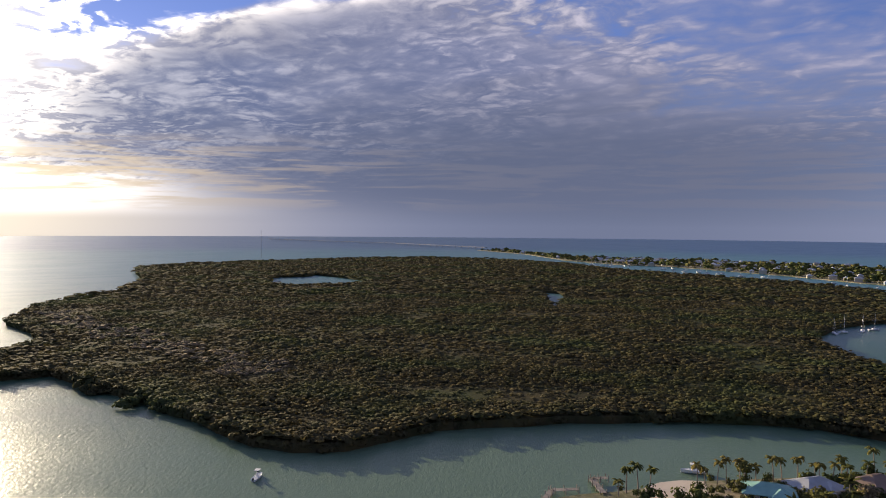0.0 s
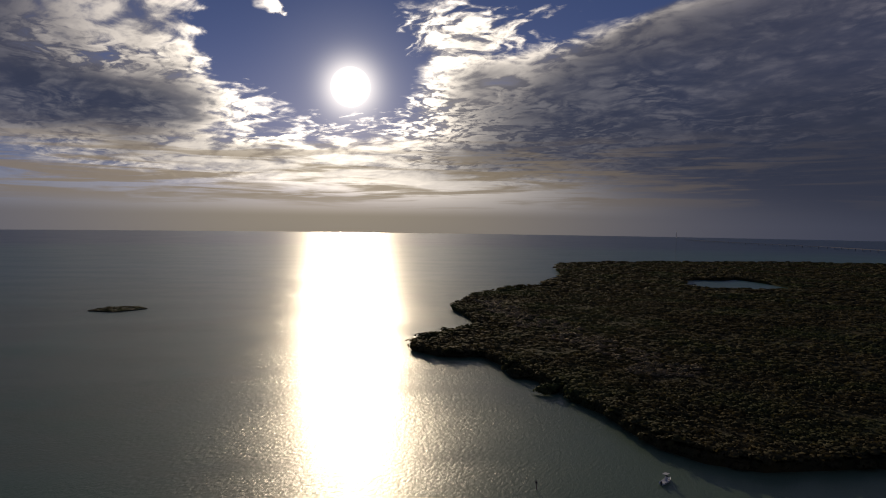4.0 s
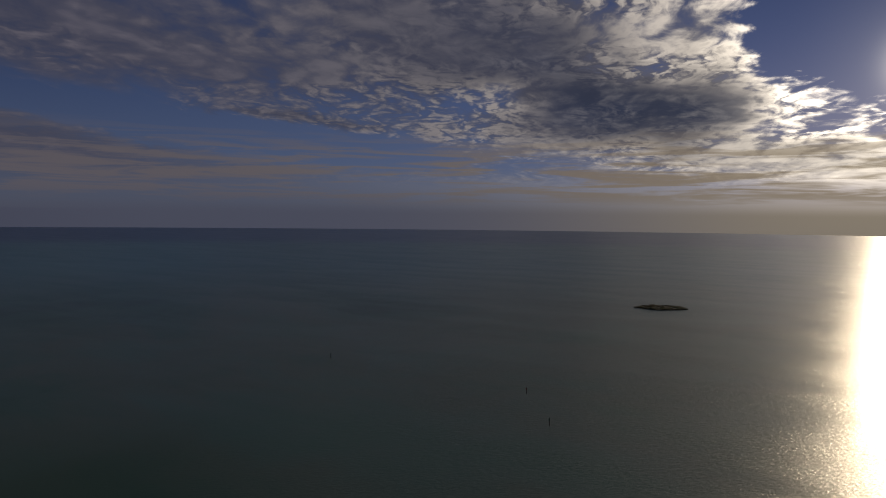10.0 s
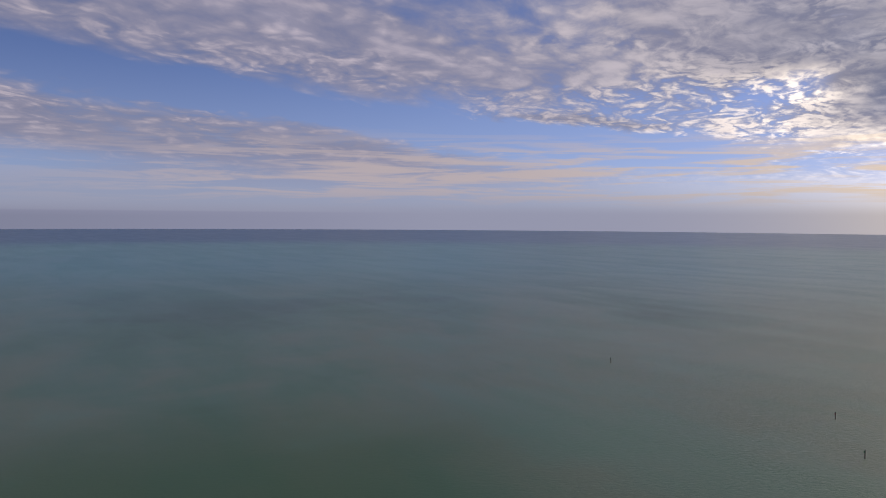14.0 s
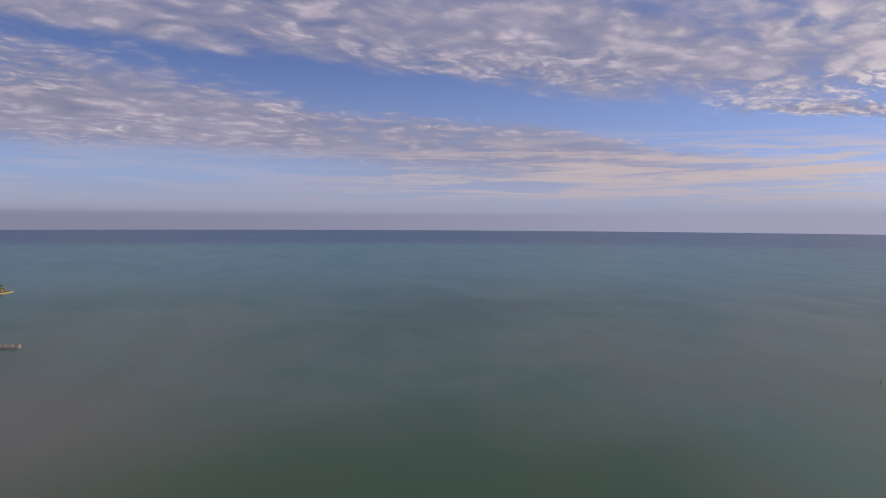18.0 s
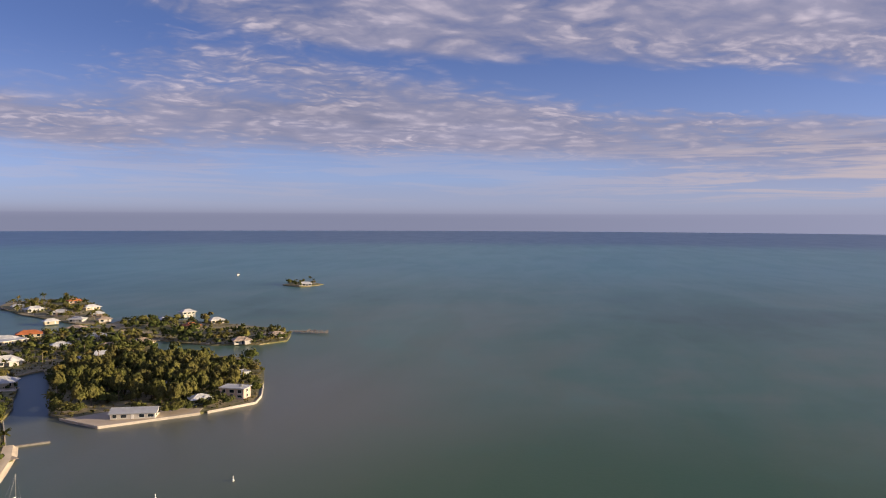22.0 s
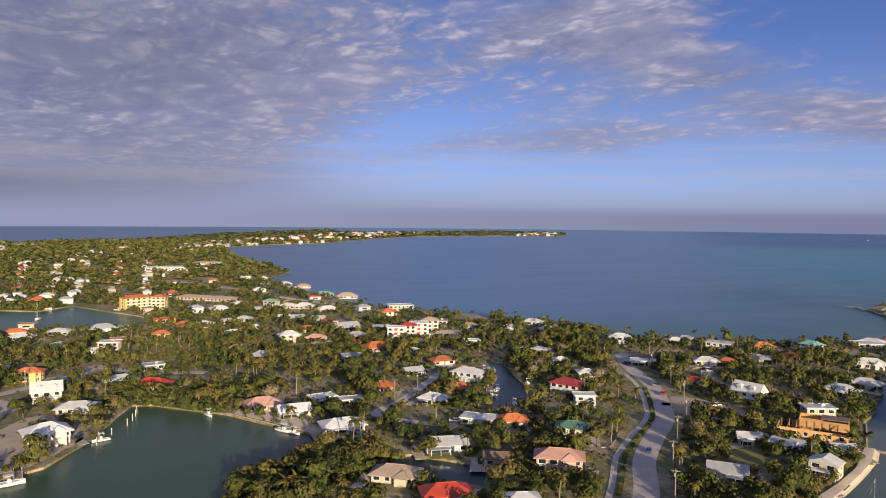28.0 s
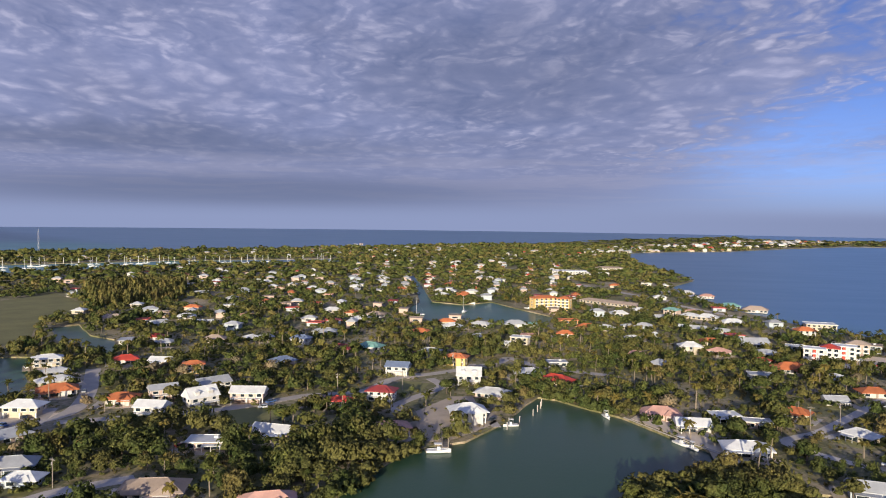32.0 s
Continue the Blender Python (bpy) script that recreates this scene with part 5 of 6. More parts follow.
def catamaran():
    root = empty("catamaran", Matrix(), "white sailing catamaran moored off the beach, sails down", "catamaran")
    for sy in (-1.7, 1.7):
        part("hull", hull_mesh(8.6, 1.1, 1.0), M_GELCOAT, root).location = (0, sy, 0)
    part("bridge_deck", boxes((-0.6, 0, 1.0, 5.2, 3.2, 0.25)), M_GELCOAT, root)
    cb = part("cabin", boxes((0.2, 0, 1.5, 2.8, 2.6, 0.8), (-0.1, 0, 1.98, 2.2, 2.3, 0.2)), M_GELCOAT, root)
    part("cabin_window", boxes((1.62, 0, 1.6, 0.05, 2.0, 0.35), (0.2, -1.32, 1.6, 2.0, 0.05, 0.35), (0.2, 1.32, 1.6, 2.0, 0.05, 0.35)), M_GLASS, cb)
    part("crossbeam", rod((3.4, -1.7, 0.95), (3.4, 1.7, 0.95), 0.08), M_METAL, root)
    part("trampoline", boxes((2.7, 0, 0.93, 1.4, 2.6, 0.03)), M_DARK, root)
    part("mast", rod((1.2, 0, 1.2), (1.2, 0, 11.5), 0.11, 0.07), M_METAL, root)
    bo = part("boom", rod((1.2, 0, 2.6), (-3.2, 0, 2.7), 0.08), M_METAL, root)
    part("furled_sail", rod((1.0, 0, 2.82), (-3.0, 0, 2.88), 0.2, 0.12), M_TRIM, bo)
    for x, y in ((3.4, 0), (-3.6, 1.7), (-3.6, -1.7)):
        part("stay", rod((x, y, 1.0), (1.2, 0, 11.2), 0.02, n=4), M_METAL, root)
    return root


place(catamaran(), -50.6, -223.5, 205, 0.0).scale = (0.76, 0.76, 0.76)
place(motor_boat(6.4, "white centre-console motor boat at anchor on calm water"), -58, 223, 80, 0.0)
place(motor_boat(8.0, "white motor boat moored off the palm shore"), 82, 231, 170, 0.0)
for x, y, h, L in ((186, -155, 235, 8.5), (178, -237, 150, 6.5), (139, -229, 165, 7.5), (134, -228, 165, 6.0), (193, -197, 60, 6.0)):
    place(motor_boat(L, "white motor boat tied up at the lagoon bank", group="lagoon boats"), x, y, h, 0.0)
for x, y, h, L in ((70, -336, 100, 7.5), (91, -342, 95, 7.0), (86, -321, 70, 6.0), (80, -306, 70, 6.5), (98, -358, 140, 6.5)):
    place(motor_boat(L, "white motor boat moored in the narrow canal", group="canal boats"), x, y, h, 0.0)
for x, y, h in ((307, 547, 20), (326, 554, 50), (297, 541, 80), (340, 563, 10)):
    place(sail_boat(10, "white sailing boat anchored in the mangrove cove", "cove boats"), x, y, h, 0.0)
for x, y, h in ((465, -363, 70), (457, -407, 120)):
    place(sail_boat(11, "white sailing boat in the inner basin", "basin boats"), x, y, h, 0.0)
place(motor_boat(12, "white motor yacht in the inner basin"), 500, -452, 200, 0.0)
for x, y in ((655, -505), (690, -530), (600, -465), (440, -470), (412, -470), (400, -462)):
    place(motor_boat(9, "white motor boat along the basin bank", group="basin boats"), x, y, (x * 7) % 180, 0.0)
rng = random.Random(9)
for i in range(60):
    t = i / 59
    x, y = 1165 + 40 * math.sin(t * 5) + rng.uniform(-24, 34), -130 - 560 * t
    if inside([x], [y], MARINA)[0]:
        place(sail_boat(rng.uniform(8, 12), "white sailing boat with a bare mast in the far marina", "marina boats", 0.28), x, y, rng.choice([80, 100, 260]), 0.0)
for i in range(26):
    t = rng.random()
    x, y = 330 + 300 * t + rng.uniform(-30, 10), 1560 - 560 * t + rng.uniform(-70, -10)
    if not inside([x], [y], STRIP)[0] and not inside([x], [y], ISLAND)[0]:
        place(sail_boat(rng.uniform(8, 12), "white boat moored in the channel behind the mangroves", "channel boats"), x, y, rng.uniform(0, 360), 0.0)
for x, y in ((-1971, -1880), (-493, -924), (-430, 1480), (-520, 1300), (-700, -3300)):
    place(motor_boat(10, "small white boat far out on the sea", group="distant boats"), x, y, 50, 0.0)


def dock(pts, wide, label, piles=True):
    """A timber dock: deck boards on piles, along a line."""
    root = empty("dock", Matrix(), label, "dock")
    for a, b in zip(pts, pts[1:]):
        a, b = Vector(a), Vector(b)
        d = b - a
        n = max(2, int(d.length / 1.2))
        rotz = Matrix.Rotation(math.atan2(d.y, d.x), 4, "Z")
        for i in range(n):
            p = a.lerp(b, (i + 0.5) / n)
            k = part("plank", boxes((0, 0, 0, d.length / n - 0.05, wide, 0.12)), M_WOODEN, root)
            k.matrix_local = Matrix.Translation((p.x, p.y, 1.15)) @ rotz
        m = max(2, int(d.length / 3.5))
        side = Vector((-d.y, d.x)).normalized() * wide / 2
        for i in range(m + 1):
            p = a.lerp(b, i / m)
            for s in (-1, 1):
                q = p + side * s
                part("post", rod((q.x, q.y, -1.5), (q.x, q.y, 2.2), 0.16, 0.14), M_WOODEN, root)
    return root


dock([(48, 210), (47, 222), (52, 223)], 2.0, "weathered timber dock with tall piles off the palm shore")
dock([(30, 205), (33, 212), (41, 213)], 2.0, "timber dock with piles and a small landing")
dock([(-272, -434), (-286, -411)], 3.0, "long timber pier off the point of the peninsula")
dock([(-275, -424), (-283, -428), (-290, -416)], 1.8, "side arm of the long timber pier")
tagged(ribbon("jetty", [(-61, -281.2), (-68, -279.6), (-75, -278)], 1.3, 0.7, M_ROCK, 1.4), "low grey stone jetty at the end of the beach", "jetty")
dock([(96, -345), (88, -338)], 2.0, "short dock on the canal bank")
dock([(192, -163), (186, -158)], 2.2, "boat landing on the lagoon bank")
dock([(-158, -700), (-150, -735), (-140, -742)], 2.0, "thin timber pier off the finger of land")


def marker(x, y, tall, board):
    root = empty("channel_marker", pose(x, y, 0), "channel marker on a timber pile with a small board", "marker", "channel markers")
    part("shaft", rod((0, 0, -2), (0, 0, tall), 0.22, 0.18), M_WOODEN, root)
    part("board", boxes((0, -0.2, tall - 0.4, 0.7, 0.06, 0.7)), board, root)
    part("light", rod((0, 0, tall), (0, 0, tall + 0.5), 0.1, 0.07), M_DARK, root)
    return root


for x, y, b in ((-405, 52, M_GREENPAINT), (-301, 128, M_REDPAINT), (-252, 117, M_GREENPAINT), (-89, 195, M_DARK)):
    marker(x, y, 2.6, b)
for x, y in ((204, -226), (198, -215), (194, -203), (195, -198), (191, -193), (207, -230), (201, -221)):
    pl = empty("mooring_pile", pose(x, y, 0), "pale mooring pile standing in the lagoon", "pile", "lagoon piles")
    part("shaft", rod((0, 0, -2), (0, 0, 2.6), 0.2, 0.18), M_CONCRETE, pl)
    part("cap", rod((0, 0, 2.6), (0, 0, 2.85), 0.24, 0.05), M_GELCOAT, pl)
for x, y in ((-81, -201), (-104, -199)):
    by = empty("buoy", pose(x, y, 0), "white marker buoy floating off the beach", "buoy", "buoys")
    part("float", rod((0, 0, -0.3), (0, 0, 0.5), 0.4, 0.34, 10), M_GELCOAT, by)
    part("staff", rod((0, 0, 0.5), (0, 0, 1.6), 0.16, 0.12), M_GELCOAT, by)


def lattice(x, y, tall, wide, label):
    """A guyed mast of three legs with rungs."""
    root = empty("radio_mast", pose(x, y, 0.5), label, "mast")
    c = [(wide * math.cos(a), wide * math.sin(a)) for a in (0, 2.1, 4.2)]
    for u, v in c:
        part("leg", rod((u, v, 0), (u * 0.6, v * 0.6, tall), 0.13), M_METAL, root)
    n = int(tall / 4)
    bm = bmesh.new()
    for i in range(n):
        for k in range(3):
            (u, v), (s, t) = c[k], c[(k + 1) % 3]
            f, g = 1 - 0.4 * i / n, 1 - 0.4 * (i + 1) / n
            rod((u * f, v * f, tall * i / n), (s * g, t * g, tall * (i + 1) / n), 0.06, n=4, bm=bm)
    part("bracing", bm, M_METAL, root)
    part("antenna", rod((0, 0, tall), (0, 0, tall + 5), 0.2, 0.1), M_METAL, root)
    return root


lattice(-438, 1719, 62, 0.8, "tall thin radio mast beyond the mangroves")
lattice(1605, -296, 46, 1.8, "steel lattice tower on the far shore")


def bridge():
    root = empty("bridge", Matrix(), "very long low concrete bridge far across the water", "bridge")
    pts = [(-900, 3700), (-595, 3352), (-198, 2959), (146, 2464)]
    for a, b in zip(pts, pts[1:]):
        a, b = Vector(a), Vector(b)
        d = b - a
        rotz = Matrix.Rotation(math.atan2(d.y, d.x), 4, "Z")
        k = part("deck", boxes((0, 0, 0, d.length, 9, 1.6)), M_CONCRETE, root)
        k.matrix_local = Matrix.Translation((*((a + b) / 2), 6.5)) @ rotz
        n = int(d.length / 40)
        for i in range(n):
            p = a.lerp(b, (i + 0.5) / n)
            part("pier", boxes((p.x, p.y, 2.4, 2.5, 2.5, 7.2)), M_CONCRETE, root)
    return root


bridge()


def utility_pole(x, y, head, tall=10.5):
    root = empty("utility_pole", pose(x, y, 0.8, 0, 0, head), "grey wooden utility pole beside the road", "utility pole", "poles along the road")
    part("pole", rod((0, 0, 0), (0, 0, tall), 0.17, 0.12), M_WOODEN, root)
    ar = part("crossarm", boxes((0, 0, tall - 0.7, 2.4, 0.12, 0.14)), M_WOODEN, root)
    for s in (-1.1, -0.5, 0.5, 1.1):
        part("insulator", rod((s, 0, tall - 0.62), (s, 0, tall - 0.4), 0.06), M_METAL, ar)
    part("transformer", rod((0.32, 0, tall - 2.2), (0.32, 0, tall - 1.3), 0.24), M_METAL, root)
    return root


POLES = [(1, -205), (2, -232), (1, -262), (-2, -290), (-1, -320), (5, -352), (15, -384)]
for x, y in POLES:
    utility_pole(x, y, 4)
for side in (-1.1, 1.1):
    cu = bpy.data.curves.new("power_line", "CURVE")
    cu.dimensions, cu.bevel_depth = "3D", 0.03
    for (x0, y0), (x1, y1) in zip(POLES, POLES[1:]):
        sp = cu.splines.new("POLY")
        sp.points.add(8)
        for i in range(9):
            t = i / 8
            sp.points[i].co = (x0 + (x1 - x0) * t + side, y0 + (y1 - y0) * t, 11.2 - 0.7 * 4 * t * (1 - t), 1)
    cu.materials.append(M_DARK)
    tagged(new("power_line", cu), "thin black power line sagging between the poles", "power line")
for x, y in ((118, -285), (113, -300), (262, -196), (283, -245), (276, -170), (228, -45)):
    utility_pole(x, y, 20, 9)

CAR_PAINT = [plain("car_white", (0.75, 0.75, 0.74), 0.3, vary=0.05), plain("car_silver", (0.42, 0.43, 0.45), 0.3, 0.4, vary=0.05),
             plain("car_dark", (0.05, 0.055, 0.07), 0.3, vary=0.1), plain("car_red", (0.45, 0.04, 0.03), 0.3, vary=0.05), plain("car_blue", (0.06, 0.12, 0.28), 0.3, vary=0.05)]
CAR_WORD = ["white", "silver", "dark grey", "red", "blue"]


def car(k):
    root = empty("car", Matrix(), f"{CAR_WORD[k]} parked car standing on the ground", "car", "parked cars")
    bm = boxes((0, 0, 0.62, 4.5, 1.8, 0.62))
    bmesh.ops.bevel(bm, geom=bm.edges[:], offset=0.16, segments=2, affect="EDGES")
    part("body", bm, CAR_PAINT[k], root)
    bm = boxes((-0.2, 0, 1.18, 2.4, 1.6, 0.56))
    for v in bm.verts:
        if v.co.z > 1.3:
            v.co.x = -0.2 + (v.co.x + 0.2) * 0.72
            v.co.y *= 0.86
    part("cabin", bm, M_GLASS, root, "dark glass cabin")
    part("roof", boxes((-0.2, 0, 1.47, 1.7, 1.36, 0.06)), CAR_PAINT[k], root)
    for sx in (-1.4, 1.4):
        for sy in (-0.85, 0.85):
            w = part("wheel", rod((sx, sy - 0.1, 0.33), (sx, sy + 0.1, 0.33), 0.33, n=12), M_DARK, root)
            part("rim", rod((sx, sy - 0.11, 0.33), (sx, sy + 0.11, 0.33), 0.2, n=8), M_METAL, w)
    return root


CARS = [car(k) for k in range(5)]
PARKED = [(-4, -214, 10), (-4, -219, 10), (-4, -224, 10), (-4, -229, 10), (10, -250, 94), (-14, -322, 30), (-20, -314, 60), (302, -50, 20), (306, -44, 30), (312, -52, 10),
          (272, -132, 85), (150, -440, 25), (160, -450, 25), (146, -452, 25), (113, -270, 90), (68, -248, 40), (44, -238, 120), (-26, -306, 70), (262, -168, 40), (208, -196, 60),
          (296, -36, 80), (8, -335, 80), (12, -352, 75), (28, -398, 70)]
for i, (x, y, h) in enumerate(PARKED):
    if i < 5:
        place(CARS[i], x, y, h, 0.88)
    else:
        copy_thing(CARS[(i * 3) % 5], pose(x, y, 0.88, 0, 0, h))

# more cars on the drives
for i, (x, y, r) in enumerate(DRIVES):
    if i % 3 == 0 and math.hypot(x, y) < 430:
        copy_thing(CARS[(i * 7) % 5], pose(x, y, 0.9, 0, 0, (i * 53) % 360))
# small docks along the canal and the inlet
for a, b in (((CANAL[4], CANAL[5])), (CANAL[6], CANAL[7]), (CANAL[8], CANAL[9]), (INLET[1], INLET[2]), (INLET[3], INLET[4])):
    mx, my = (a[0] + b[0]) / 2, (a[1] + b[1]) / 2
    poly = CANAL if a in CANAL else INLET
    cx, cy = sum(p[0] for p in poly) / len(poly), sum(p[1] for p in poly) / len(poly)
    d = Vector((cx - mx, cy - my)).normalized()
    dock([(mx, my), (mx + d.x * 6, my + d.y * 6)], 1.8, "small timber dock with piles on the bank")
    place(motor_boat(6.5, "white motor boat beside a small dock", group="canal boats"), mx + d.x * 6 + d.y * 2.6, my + d.y * 6 - d.x * 2.6, math.degrees(math.atan2(d.y, d.x)), 0.0)

# a small orange skip on the building lot, and stacked boats on trailers
sk = empty("loader", pose(-21, -303, 0.88, 0, 0, 40), "small bright red-orange loader on the bare lot", "loader")
part("body", boxes((0, 0, 0.9, 2.4, 1.5, 0.9)), M_REDPAINT, sk)
part("cab", boxes((-0.3, 0, 1.8, 1.1, 1.2, 1.0)), M_GLASS, sk)
part("bucket", boxes((1.7, 0, 0.5, 0.8, 1.7, 0.6)), M_REDPAINT, sk)
for sx in (-0.7, 0.7):
    for sy in (-0.8, 0.8):
        part("wheel", rod((sx, sy - 0.15, 0.4), (sx, sy + 0.15, 0.4), 0.4, n=10), M_DARK, sk)
for x, y, h in ((-27, -282, 20), (-30, -279, 30), (-24, -276, 10)):
    place(motor_boat(6.5, "white motor boat laid up on dry ground", False, "boats ashore"), x, y, h, 1.1)
# ---- trees ----


def tufts(n, seed, rx, rz, z0, size, core=True, lumps=5, droop=0.0):
    """A crown as leaf tufts: small open pyramids that point out of a lumpy body. Returns corners and triangles."""
    rg = np.random.RandomState(seed)
    V, F = [], []
    cl = [(rg.uniform(-0.45, 0.45), rg.uniform(-0.45, 0.45), rg.uniform(-0.15, 0.35), rg.uniform(0.5, 0.75)) for _ in range(lumps)]
    for i in range(n):
        cx, cy, cz, cr = cl[i % lumps]
        u = rg.normal(size=3)
        u[2] = abs(u[2]) * 0.9 - 0.25
        u /= np.linalg.norm(u)
        p = np.array([cx + u[0] * cr, cy + u[1] * cr, cz + u[2] * cr])
        a = np.cross(u, [0.3, 0.5, 0.8])
        a /= np.linalg.norm(a)
        b = np.cross(u, a)
        s = size * rg.uniform(0.7, 1.3)
        t0 = rg.uniform(0, 6.28)
        k = len(V)
        V.append(p + u * s * 0.55 + [0, 0, -droop * s])
        for j in range(3):
            t = t0 + j * 2.094
            V.append(p + (a * math.cos(t) + b * math.sin(t)) * s * rg.uniform(0.75, 1.2) - u * s * 0.15 + [0, 0, -droop * s * 0.5])
        F += [(k, k + 1, k + 2), (k, k + 2, k + 3), (k, k + 3, k + 1)]
    if core:
        k = len(V)
        V += [np.array((math.cos(t) * 0.72, math.sin(t) * 0.72, -0.25)) for t in np.linspace(0, 6.283, 7)[:-1]]
        V.append(np.array((0, 0, 0.62)))
        F += [(k + i, k + (i + 1) % 6, k + 6) for i in range(6)]
    V = np.array(V) * [rx, rx, rz] + [0, 0, z0]
    return V, np.array(F, dtype=np.int32)


def palm_crown(seed, n=15, length=3.2, segs=4):
    """Arching fronds, each a folded strip that droops and frays."""
    rg = np.random.RandomState(seed)
    V, F = [], []
    for i in range(n):
        a = i * 2.4 + rg.uniform(-0.25, 0.25)
        lift = rg.uniform(-0.35, 1.0)
        L = length * rg.uniform(0.85, 1.1)
        d = np.array([math.cos(a), math.sin(a), 0])
        s = np.array([-d[1], d[0], 0])
        p = np.zeros(3)
        ang = lift
        k0 = len(V)
        for j in range(segs + 1):
            w = (0.25 + 0.75 * math.sin(math.pi * min(1, (j + 0.6) / (segs + 0.3)))) * 0.62
            V += [p - s * w + [0, 0, -w * 0.75], p.copy(), p + s * w + [0, 0, -w * 0.75]]
            p = p + (d * math.cos(ang) + np.array([0, 0, math.sin(ang)])) * L / segs
            ang -= 0.52
        for j in range(segs):
            k = k0 + 3 * j
            F += [(k, k + 1, k + 4), (k, k + 4, k + 3), (k + 1, k + 2, k + 5), (k + 1, k + 5, k + 4)]
    return np.array(V), np.array(F, dtype=np.int32)


def tri_mesh(name, V, F, mat):
    me = bpy.data.meshes.new(name)
    me.vertices.add(len(V))
    me.vertices.foreach_set("co", np.ascontiguousarray(V, dtype=np.float32).ravel())
    me.loops.add(len(F) * 3)
    me.loops.foreach_set("vertex_index", np.ascontiguousarray(F, dtype=np.int32).ravel())
    me.polygons.add(len(F))
    me.polygons.foreach_set("loop_start", np.arange(0, len(F) * 3, 3, dtype=np.int32))
    me.polygons.foreach_set("use_smooth", np.ones(len(F), dtype=bool))
    me.materials.append(mat)
    me.update(calc_edges=True)
    return me


def scatter(name, kinds, P, S, mat, label, category, squash=None, seed=1):
    """Many crowns as one object: at P (x, y, z), with sizes S."""
    rg = np.random.RandomState(seed)
    P, S = np.asarray(P, float), np.asarray(S, float)
    if len(P) == 0:
        return None
    pick = rg.randint(0, len(kinds), len(P))
    VV, FF, off = [], [], 0
    for k, (V, F) in enumerate(kinds):
        idx = np.where(pick == k)[0]
        if not len(idx):
            continue
        a = rg.uniform(0, 6.283, len(idx))
        c, s = np.cos(a)[:, None], np.sin(a)[:, None]
        x, y, z = V[:, 0][None], V[:, 1][None], V[:, 2][None]
        sz = S[idx][:, None]
        hz = sz * rg.uniform(0.75, 1.4, len(idx))[:, None]
        W = np.stack([(x * c - y * s) * sz + P[idx, 0][:, None], (x * s + y * c) * sz + P[idx, 1][:, None], z * hz + P[idx, 2][:, None]], -1)
        VV.append(W.reshape(-1, 3))
        FF.append((F[None] + (np.arange(len(idx)) * len(V))[:, None, None] + off).reshape(-1, 3))
        off += len(idx) * len(V)
    ob = new(name, tri_mesh(name, np.concatenate(VV), np.concatenate(FF), mat))
    return tagged(ob, label, category, kind="stuff")


def fill(poly, step, rg, r0, r1, jitter=0.45, az=None):
    """Points of a loose grid in a polygon, between two distances from the drone."""
    xs, ys = zip(*poly)
    gx, gy = np.meshgrid(np.arange(min(xs), max(xs), step), np.arange(min(ys), max(ys), step))
    px = gx.ravel() + rg.uniform(-jitter, jitter, gx.size) * step
    py = gy.ravel() + rg.uniform(-jitter, jitter, gx.size) * step
    r = np.hypot(px, py)
    keep = (r >= r0) & (r < r1)
    px, py = px[keep], py[keep]
    k = inside(px, py, poly)
    return px[k], py[k]


def line_distance(px, py, pts):
    d = np.full(len(px), 1e9)
    for (x0, y0), (x1, y1) in zip(pts, pts[1:]):
        vx, vy = x1 - x0, y1 - y0
        t = np.clip(((px - x0) * vx + (py - y0) * vy) / (vx * vx + vy * vy + 1e-9), 0, 1)
        d = np.minimum(d, np.hypot(px - x0 - t * vx, py - y0 - t * vy))
    return d


def field_noise(px, py, scale, off=0.0):
    return np.array([noise.noise((x * scale + off, y * scale, off)) for x, y in zip(px, py)])


M_PALM = leafy("palm_fronds", (0.060, 0.070, 0.018), (0.13, 0.13, 0.036), (0.22, 0.165, 0.045), 0.05)
M_PALE = leafy("silver_leaves", (0.17, 0.135, 0.085), (0.30, 0.24, 0.155), (0.23, 0.18, 0.11), 0.05)
M_PINE = leafy("casuarina_needles", (0.065, 0.070, 0.022), (0.14, 0.14, 0.046), (0.16, 0.14, 0.05), 0.06)
BUSH_NEAR = [tufts(14, 10 + i, 1.0, 0.34, 0.3, 0.42) for i in range(4)]
BUSH_SHORE = [tufts(20, 40 + i, 1.0, 0.8, 0.4, 0.45) for i in range(4)]
BUSH_MID = [tufts(8, 20 + i, 1.0, 0.26, 0.25, 0.55) for i in range(3)]
BUSH_FAR = [tufts(7, 30 + i, 1.0, 0.2, 0.16, 0.7) for i in range(3)]

